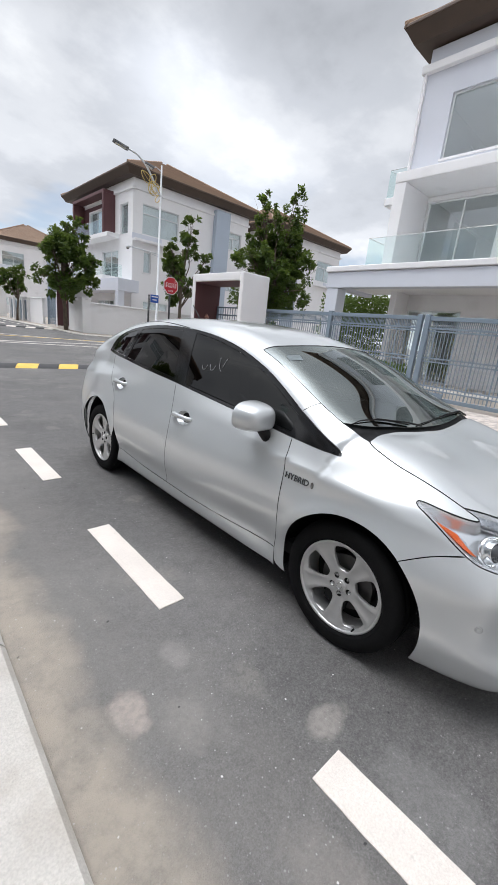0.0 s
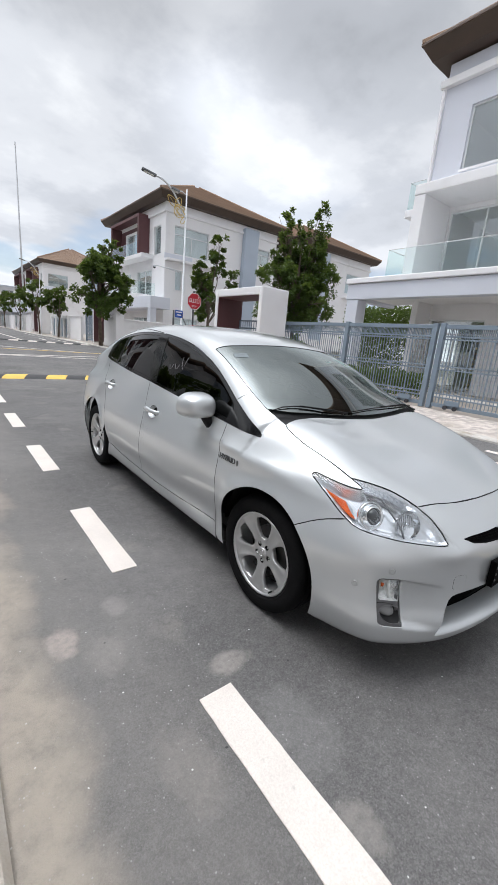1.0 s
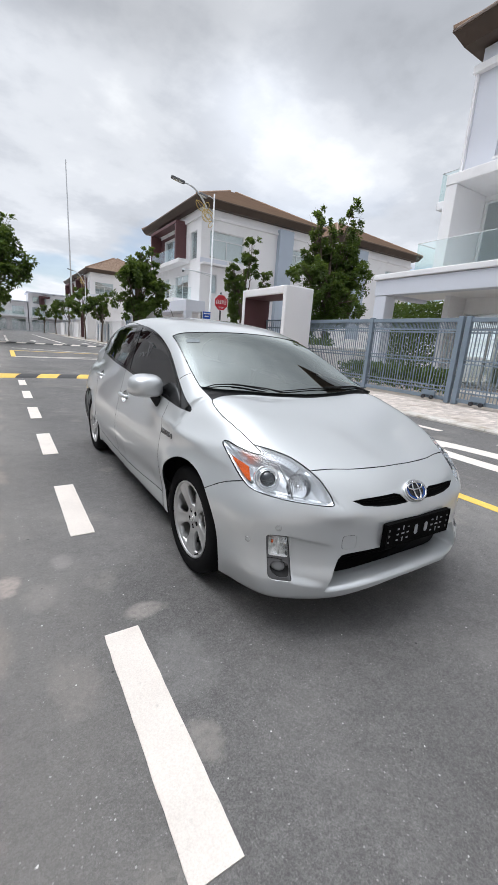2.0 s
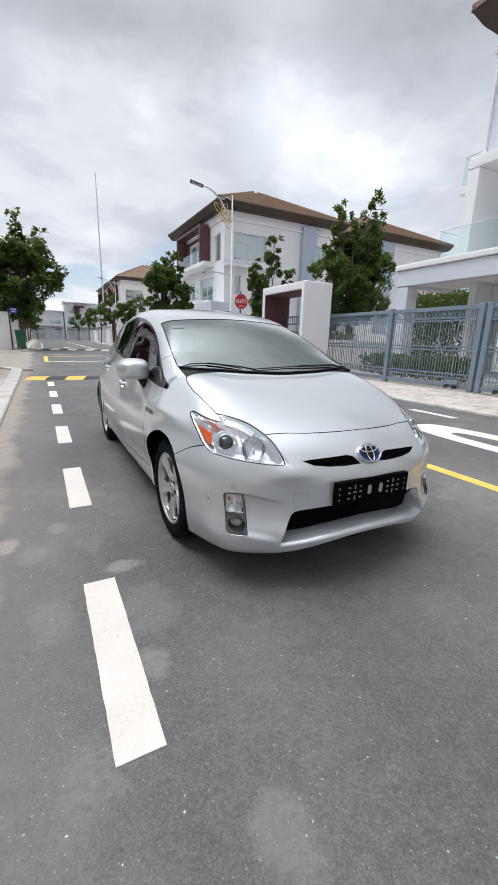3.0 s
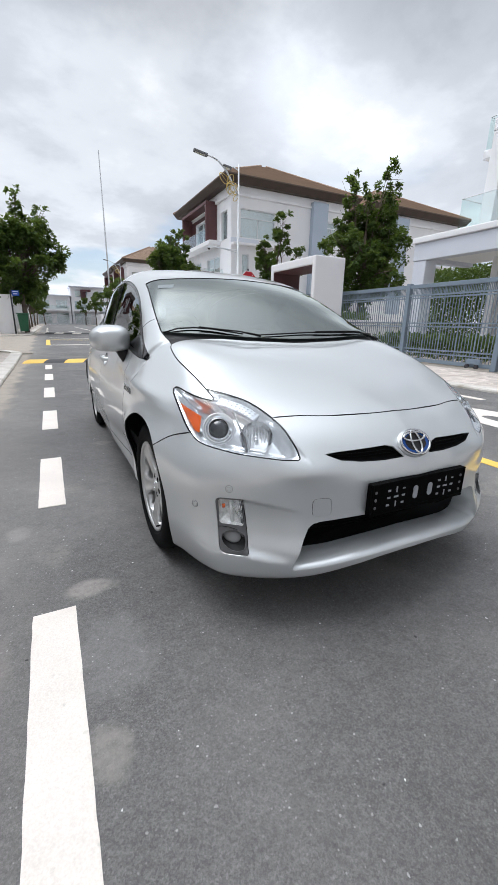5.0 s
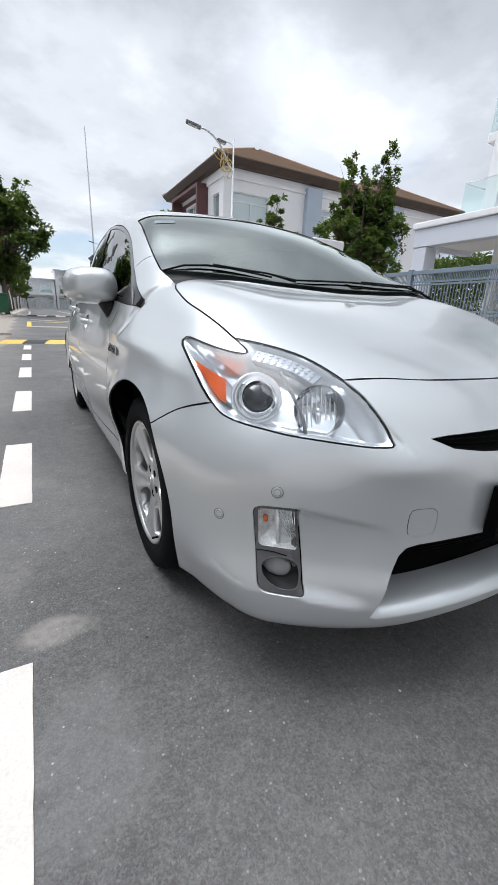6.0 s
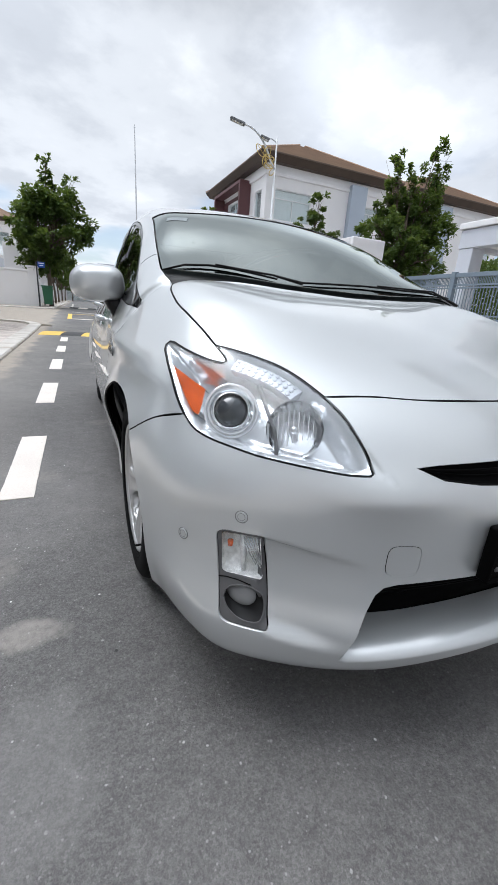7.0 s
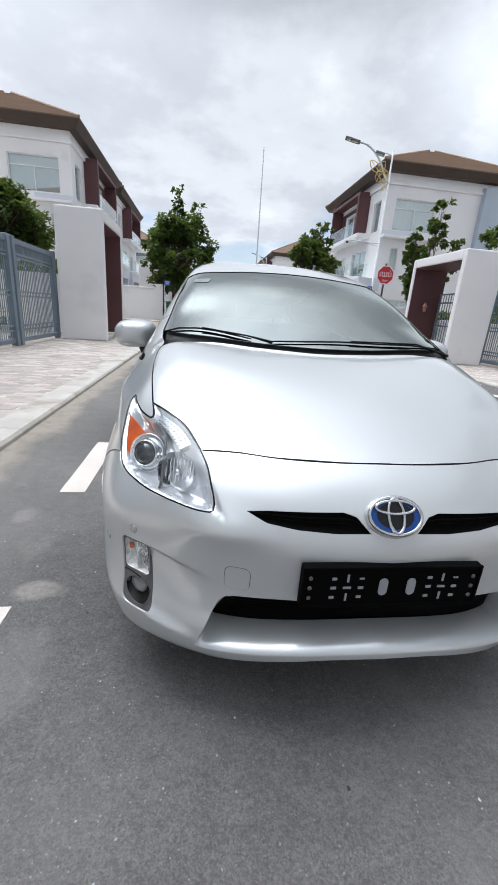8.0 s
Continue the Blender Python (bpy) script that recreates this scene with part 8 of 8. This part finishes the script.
# ---- wheels ----
def wheel():
    """Local frame: the axle along z, the outer face towards +z."""
    hub = new("wheel")
    hub.parent = car
    hub["label"] = "five-spoke silver alloy wheel with low-profile tyre"
    n = 72
    def lat(rows):
        return lathe_bm(rows, n)
    tyre = part("tyre", lat([(0.216, 0.085), (0.222, 0.098), (0.240, 0.1065), (0.262, 0.1085), (0.284, 0.105), (0.300, 0.096), (0.3085, 0.080), (0.3115, 0.060), (0.3085, 0.058), (0.3085, 0.053), (0.3125, 0.051), (0.3130, 0.018), (0.3095, 0.016), (0.3095, 0.010), (0.3130, 0.008), (0.3130, -0.03), (0.309, -0.07), (0.300, -0.096), (0.262, -0.108), (0.222, -0.098), (0.216, -0.085)]), RUBBER, hub, "black low-profile tyre", smooth=True)
    part("bead_line", lathe_bm([(0.232, 0.1040), (0.234, 0.1062), (0.237, 0.1068), (0.239, 0.1062)], n), RUBBER, tyre, smooth=True)
    rim = part("rim", lat([(0.2195, 0.090), (0.2215, 0.097), (0.2185, 0.1005), (0.2110, 0.099), (0.2065, 0.090), (0.202, 0.06), (0.198, 0.0), (0.205, -0.09), (0.2195, -0.097)]), ALLOY, hub, "silver alloy rim", smooth=True)
    # spoke face with five windows
    R = 0.2085
    loop = np.array([(R * math.cos(k * math.tau / 120), R * math.sin(k * math.tau / 120)) for k in range(120)])
    wins = []
    for s in range(5):
        c = radians(90 + 36 + 72 * s)
        ctl = [(0.074, 0.0), (0.082, 0.25), (0.115, 0.36), (0.165, 0.345), (0.190, 0.28), (0.1975, 0.0), (0.190, -0.28), (0.165, -0.345), (0.115, -0.36), (0.082, -0.25), (0.074, 0.0)]
        pts = [np.array((r * math.cos(c + a), r * math.sin(c + a))) for r, a in ctl]
        wins.append(np.array(spline(pts, 0.008)[:-1]))
    lugs = [np.array([(0.047 * math.cos(radians(90 + 72 * s)) + 0.0140 * math.cos(k * math.tau / 16), 0.047 * math.sin(radians(90 + 72 * s)) + 0.0140 * math.sin(k * math.tau / 16)) for k in range(16)]) for s in range(5)]
    V, F, loops = fill(loop, wins + lugs, 0.009)
    def height(V):
        r = np.hypot(V[:, 0], V[:, 1])
        ang = np.arctan2(V[:, 1], V[:, 0])
        ph = (ang - radians(90) + math.pi / 5) % (2 * math.pi / 5) - math.pi / 5
        z = np.interp(r, [0, 0.03, 0.06, 0.10, 0.15, 0.19, 0.2085], [0.072, 0.072, 0.070, 0.078, 0.086, 0.090, 0.092])
        d = np.abs(ph) * r
        half = np.interp(r, [0.06, 0.10, 0.15, 0.19, 0.21], [0.030, 0.034, 0.042, 0.056, 0.075])
        roll = np.clip((d - half * 0.62) / (half * 0.55), 0, 1)
        z = z - 0.008 * roll ** 2 * np.clip((r - 0.06) / 0.03, 0, 1) * np.clip((0.2085 - r) / 0.012, 0, 1)
        return z + 0.004 * (1 - np.clip(d / (half * 0.6), 0, 1) ** 2) * np.clip((r - 0.07) / 0.04, 0, 1) * np.clip((0.2 - r) / 0.02, 0, 1) * -1
    P3 = np.column_stack([V, height(V)])
    e = 1e-3
    gx = (height(V + [e, 0]) - height(V - [e, 0])) / (2 * e)
    gy = (height(V + [0, e]) - height(V - [0, e])) / (2 * e)
    N3 = np.column_stack([-gx, -gy, np.ones(len(V))])
    N3 /= np.linalg.norm(N3, axis=1, keepdims=True)
    me = shell_mesh("spoke_face", P3, F, N3, loops[1:], 0.030, ALLOY)
    face = new("spoke_face", me)
    face.parent = hub
    face["label"] = "five broad silver spokes"
    for s in range(5):
        a = radians(90 + 72 * s)
        part("lug_nut", placed(lathe_bm([(0.0085, 0.045), (0.0085, 0.061), (0.006, 0.065), (0.0, 0.065)], 6), Matrix.Translation((0.047 * math.cos(a), 0.047 * math.sin(a), 0))), CHROME, face)
        part("lug_well", placed(lathe_bm([(0.0139, 0.071), (0.0137, 0.046), (0.0, 0.046)], 16), Matrix.Translation((0.047 * math.cos(a), 0.047 * math.sin(a), 0))), BLACK_PLASTIC, face)
    cap = part("centre_cap", lathe_bm([(0.029, 0.070), (0.028, 0.077), (0.024, 0.079), (0.0, 0.080)], 32), ALLOY, face, "silver centre cap", smooth=True)
    part("cap_ring", ring(0.017, 0.013, 0.0018, 0.080, 28), CHROME, cap, smooth=True)
    a = radians(54)
    part("valve", placed(lathe_bm([(0.004, 0.0), (0.004, 0.022), (0.0, 0.024)], 10), Matrix.Translation((0.197 * math.cos(a), 0.197 * math.sin(a), 0.088))), RUBBER, rim)
    part("brake_disc", lathe_bm([(0.06, 0.02), (0.135, 0.022), (0.137, 0.0), (0.06, 0.0)], 48), DISC_STEEL, hub, smooth=False)
    part("brake_caliper", box((0.075, -0.06, 0.0), (0.15, 0.06, 0.045), 0.012), BLACK_PLASTIC, hub)
    part("backing", lathe_bm([(0.195, -0.02), (0.0, -0.02)], 40), BLACK_PLASTIC, hub)
    return hub


w0 = wheel()


def wheel_pose(s, y, spin):
    """The axle along x; s = -1 is the right flank."""
    m = Matrix.Rotation(radians(90) * s, 4, "Y") @ Matrix.Rotation(spin, 4, "Z")
    steer = Matrix.Rotation(radians(0.8) if y < 1 else 0.0, 4, "Z")
    return Matrix.Translation((s * 0.708, y, 0.313)) @ steer @ m


w0.matrix_basis = wheel_pose(-1, 0.0, radians(162))
copy_thing(w0, wheel_pose(-1, 2.70, radians(40)))
copy_thing(w0, wheel_pose(1, 0.0, radians(10)))
copy_thing(w0, wheel_pose(1, 2.70, radians(50)))

# ---- mirrors, handles, lettering, wipers ----
for s in (-1, 1):
    bm = bmesh.new()
    nu, nv = 28, 16
    grid = []
    for i in range(nu):
        a = i * math.tau / nu
        row = []
        for j in range(nv + 1):
            t = j / nv * math.pi / 2
            ca, sa = math.cos(a), math.sin(a)
            px = 0.112 * math.copysign(abs(ca) ** (0.5 if ca * s < 0 else 0.85), ca)
            pz = (0.080 if sa > 0 else 0.072) * math.copysign(abs(sa) ** (0.8 if sa > 0 else 0.62), sa)
            k = math.sin(t) ** 0.55
            row.append(bm.verts.new((s * 0.862 + px * k * 1.0, 0.662 - 0.145 * math.cos(t) ** 0.9, 0.985 + pz * k - 0.03 * px * s * 0)))
        grid.append(row)
    for i in range(nu):
        for j in range(nv):
            f = (grid[i][j], grid[(i + 1) % nu][j], grid[(i + 1) % nu][j + 1], grid[i][j + 1])
            bm.faces.new(f)
    bmesh.ops.remove_doubles(bm, verts=bm.verts, dist=0.0005)
    bmesh.ops.recalc_face_normals(bm, faces=bm.faces)
    mir = part("door_mirror", bm, PAINT, car, "silver door mirror housing", smooth=True)
    bm = bmesh.new()
    vs = []
    for i in range(nu):
        a = i * math.tau / nu
        ca, sa = math.cos(a), math.sin(a)
        vs.append(bm.verts.new((s * 0.862 + 0.101 * math.copysign(abs(ca) ** 0.75, ca), 0.660, 0.985 + 0.070 * math.copysign(abs(sa) ** 0.8, sa))))
    bm.faces.new(vs)
    part("mirror_glass", bm, CHROME, mir, "mirror glass")
    part("mirror_foot", tube([(s * 0.815, 0.605, 0.945), (s * 0.800, 0.590, 0.905), (s * 0.775, 0.572, 0.872)], [0.036, 0.031, 0.036], 12), BLACK_PLASTIC, mir, "black mirror foot", smooth=True)
    for y, z in ((1.345, 0.822), (2.345, 0.892)):
        p0 = on_side(y, z, -1)[0]
        off = -float(p0[0])
        pts = [(s * (off - 0.006), y - 0.098, z - 0.004), (s * (off + 0.020), y - 0.080, z), (s * (off + 0.030), y - 0.02, z + 0.003), (s * (off + 0.030), y + 0.04, z + 0.003), (s * (off + 0.021), y + 0.088, z), (s * (off - 0.006), y + 0.104, z - 0.003)]
        bm = bmesh.new()
        add_tube(bm, [tuple(q) for q in spline(pts, 0.012)], 0.0135, 12)
        for v in bm.verts:
            v.co.z = z + (v.co.z - z) * 1.15
        hd = part("door_handle", bm, PAINT, car, "silver door handle", smooth=True)
        k = 0 if y < 2 else 1
        cup = bmesh.new()
        rows = []
        for f, d in ((1.0, 0.0), (0.97, 0.008), (0.86, 0.021), (0.62, 0.033), (0.3, 0.038)):
            rows.append([cup.verts.new((-s * q[0] - s * d, q[1], q[2])) if s > 0 else cup.verts.new((q[0] + d, q[1], q[2])) for q in cup_loop(k, f)])
        for r0, r1 in zip(rows, rows[1:]):
            for i in range(len(r0)):
                cup.faces.new((r0[i], r0[(i + 1) % len(r0)], r1[(i + 1) % len(r0)], r1[i]))
        cup.faces.new(rows[-1])
        bmesh.ops.recalc_face_normals(cup, faces=cup.faces)
        part("handle_cup", cup, PAINT, hd, "silver hollow behind the handle", smooth=True)

p = on_side(0.30, 0.752)[0]
Mx = Matrix.Translation((p[0] - 0.002, 0.295, 0.752)) @ Matrix.Rotation(radians(-90), 4, "Z") @ Matrix.Rotation(radians(82), 4, "X")
LETTER = material("lettering_chrome", (0.16, 0.165, 0.17), rough=0.12, metal=0.9)
text_mesh("lettering", "HYBRID", 0.043, Mx, LETTER, car, 0.003)["label"] = "small chrome lettering on the wing"
part("lettering_mark", placed(disc(0.016, 0.007, -0.002, 0.003, 20), Matrix.Translation((p[0] - 0.002, 0.295 - 0.094, 0.752)) @ Matrix.Rotation(radians(-90), 4, "Y")), LETTER, car, "small chrome mark")


def on_glass(a, y, lift):
    q = on_top(-a, y)[0]
    n = body_normal(q[None])[0]
    return Vector(q + n * lift)


def wiper(pts_blade, pivot, grip):
    bl = bmesh.new()
    add_tube(bl, [on_glass(a, y, 0.006) for a, y in pts_blade], [0.0016] + [0.0028] * (len(pts_blade) - 2) + [0.0016], 8)
    w = part("wiper", bl, BLACK_PLASTIC, car, "black windscreen wiper", smooth=True)
    part("wiper_rubber", tube([on_glass(a, y, 0.003) for a, y in pts_blade], 0.0020, 6), RUBBER, w)
    a = bmesh.new()
    add_tube(a, [on_glass(*pivot, 0.008), on_glass(pivot[0] * 0.65 + grip[0] * 0.35, pivot[1] * 0.65 + grip[1] * 0.35, 0.013), on_glass(grip[0], grip[1], 0.011)], [0.0065, 0.0036, 0.0025], 8)
    part("wiper_arm", a, BLACK_PLASTIC, w, smooth=True)


wiper([(0.668, 0.172), (0.60, 0.160), (0.52, 0.140), (0.44, 0.114), (0.36, 0.086), (0.29, 0.064)], (0.20, 0.040), (0.50, 0.132))
wiper([(0.220, 0.052), (0.07, 0.058), (-0.11, 0.074), (-0.30, 0.086), (-0.46, 0.102), (-0.62, 0.132)], (-0.66, 0.118), (-0.16, 0.078))

# ---- cabin ----
b = bmesh.new()
add_box(b, (-0.66, 0.34, 0.62), (0.66, 0.86, 0.985), 0.07, 4)
part("dashboard", b, CABIN_GREY, car, "dark grey dashboard", smooth=True)
part("cabin_floor", box((-0.70, 0.30, 0.25), (0.70, 3.10, 0.32)), CABIN_DARK, car)
for s in (-1, 1):
    b = bmesh.new()
    add_box(b, (s * 0.36 - 0.24, 1.15, 0.33), (s * 0.36 + 0.24, 1.66, 0.56), 0.06, 3)
    seat = part("front_seat", b, CABIN_DARK, car, "dark front seat", smooth=True)
    b = bmesh.new()
    add_box(b, (s * 0.36 - 0.23, 1.62, 0.50), (s * 0.36 + 0.23, 1.78, 1.08), 0.07, 3)
    part("seat_back", b, CABIN_DARK, seat, smooth=True)
    b = bmesh.new()
    add_box(b, (s * 0.36 - 0.12, 1.70, 1.09), (s * 0.36 + 0.12, 1.80, 1.24), 0.04, 3)
    part("headrest", b, CABIN_DARK, seat, smooth=True)
b = bmesh.new()
add_box(b, (-0.62, 2.35, 0.33), (0.62, 2.80, 1.05), 0.08, 3)
part("rear_seat", b, CABIN_DARK, car, "dark rear bench", smooth=True)
part("steering_wheel", placed(ring(0.18, 0.18, 0.016, 0.0, 36), Matrix.Translation((0.36, 0.98, 0.93)) @ Matrix.Rotation(radians(65), 4, "X")), CABIN_DARK, car, smooth=True)


# ---- paving stones, nearest ones as pieces of their own ----
def paver_mesh():
    bm = bmesh.new()
    add_box(bm, (0.002, 0.002, -0.02), (0.198, 0.098, 0.0))
    top = [e for e in bm.edges if all(v.co.z > -0.001 for v in e.verts)]
    bmesh.ops.bevel(bm, geom=top, offset=0.004, segments=1, affect="EDGES")
    me = bpy.data.meshes.new("paver")
    bm.to_mesh(me)
    bm.free()
    me.materials.append(PAVER)
    return me


def lay_pavers(bed, x0, x1, y0, y1, near, seed):
    """Running bond of 20 x 10 cm stones; those with near[0] < y < near[1] are single pieces, up to 300."""
    rnd = random.Random(seed)
    me = paver_mesh()
    verts, faces, made = [], [], 0
    n = int((y1 - y0) / 0.1)
    for j in range(n):
        y = y0 + 0.1 * j
        x = x0 - (0.1 if j % 2 else 0.0)
        while x < x1 - 0.01:
            a, b = max(x, x0), min(x + 0.2, x1)
            z = gz(y) + KH - 0.003 + rnd.uniform(-0.0018, 0.0018)
            whole = b - a > 0.19
            if whole and near[0] < y < near[1] and made < 300:
                ob = new("paver", me)
                ob.parent = bed
                ob.matrix_basis = pose(a, y, z, rnd.uniform(-0.5, 0.5), rnd.uniform(-0.5, 0.5), 0)
                made += 1
            elif b - a > 0.03:
                k = len(verts)
                t = [rnd.uniform(-0.001, 0.001) for _ in range(2)]
                c = [(a + 0.002, y + 0.002), (b - 0.002, y + 0.002), (b - 0.002, y + 0.098), (a + 0.002, y + 0.098)]
                i = [(a + 0.006, y + 0.006), (b - 0.006, y + 0.006), (b - 0.006, y + 0.094), (a + 0.006, y + 0.094)]
                verts += [(p, q, z - 0.02) for p, q in c] + [(p, q, z - 0.004) for p, q in c] + [(p, q, z + t[0] * (m in (0, 1)) + t[1] * (m in (1, 2))) for m, (p, q) in enumerate(i)]
                for lo in (0, 4):
                    for m in range(4):
                        faces.append((k + lo + m, k + lo + (m + 1) % 4, k + lo + 4 + (m + 1) % 4, k + lo + 4 + m))
                faces.append((k + 8, k + 9, k + 10, k + 11))
            x += 0.2
    rest = bpy.data.meshes.new("paver_field")
    rest.from_pydata(verts, [], faces)
    rest.materials.append(PAVER_FAR)
    ob = new("paver_field", rest)
    ob.parent = bed
    tagged(ob, "pale pinkish grey paving stones in running bond", kind="stuff")


lay_pavers(bpy.data.objects["pavement_near_left"], -4.55, XL - KW - 0.004, -5.0, 12.3, (1.0, 3.8), 3)
lay_pavers(bpy.data.objects["pavement_near_right"], XR + KW + 0.004, 8.6, 0.0, 12.3, (3.6, 6.2), 4)
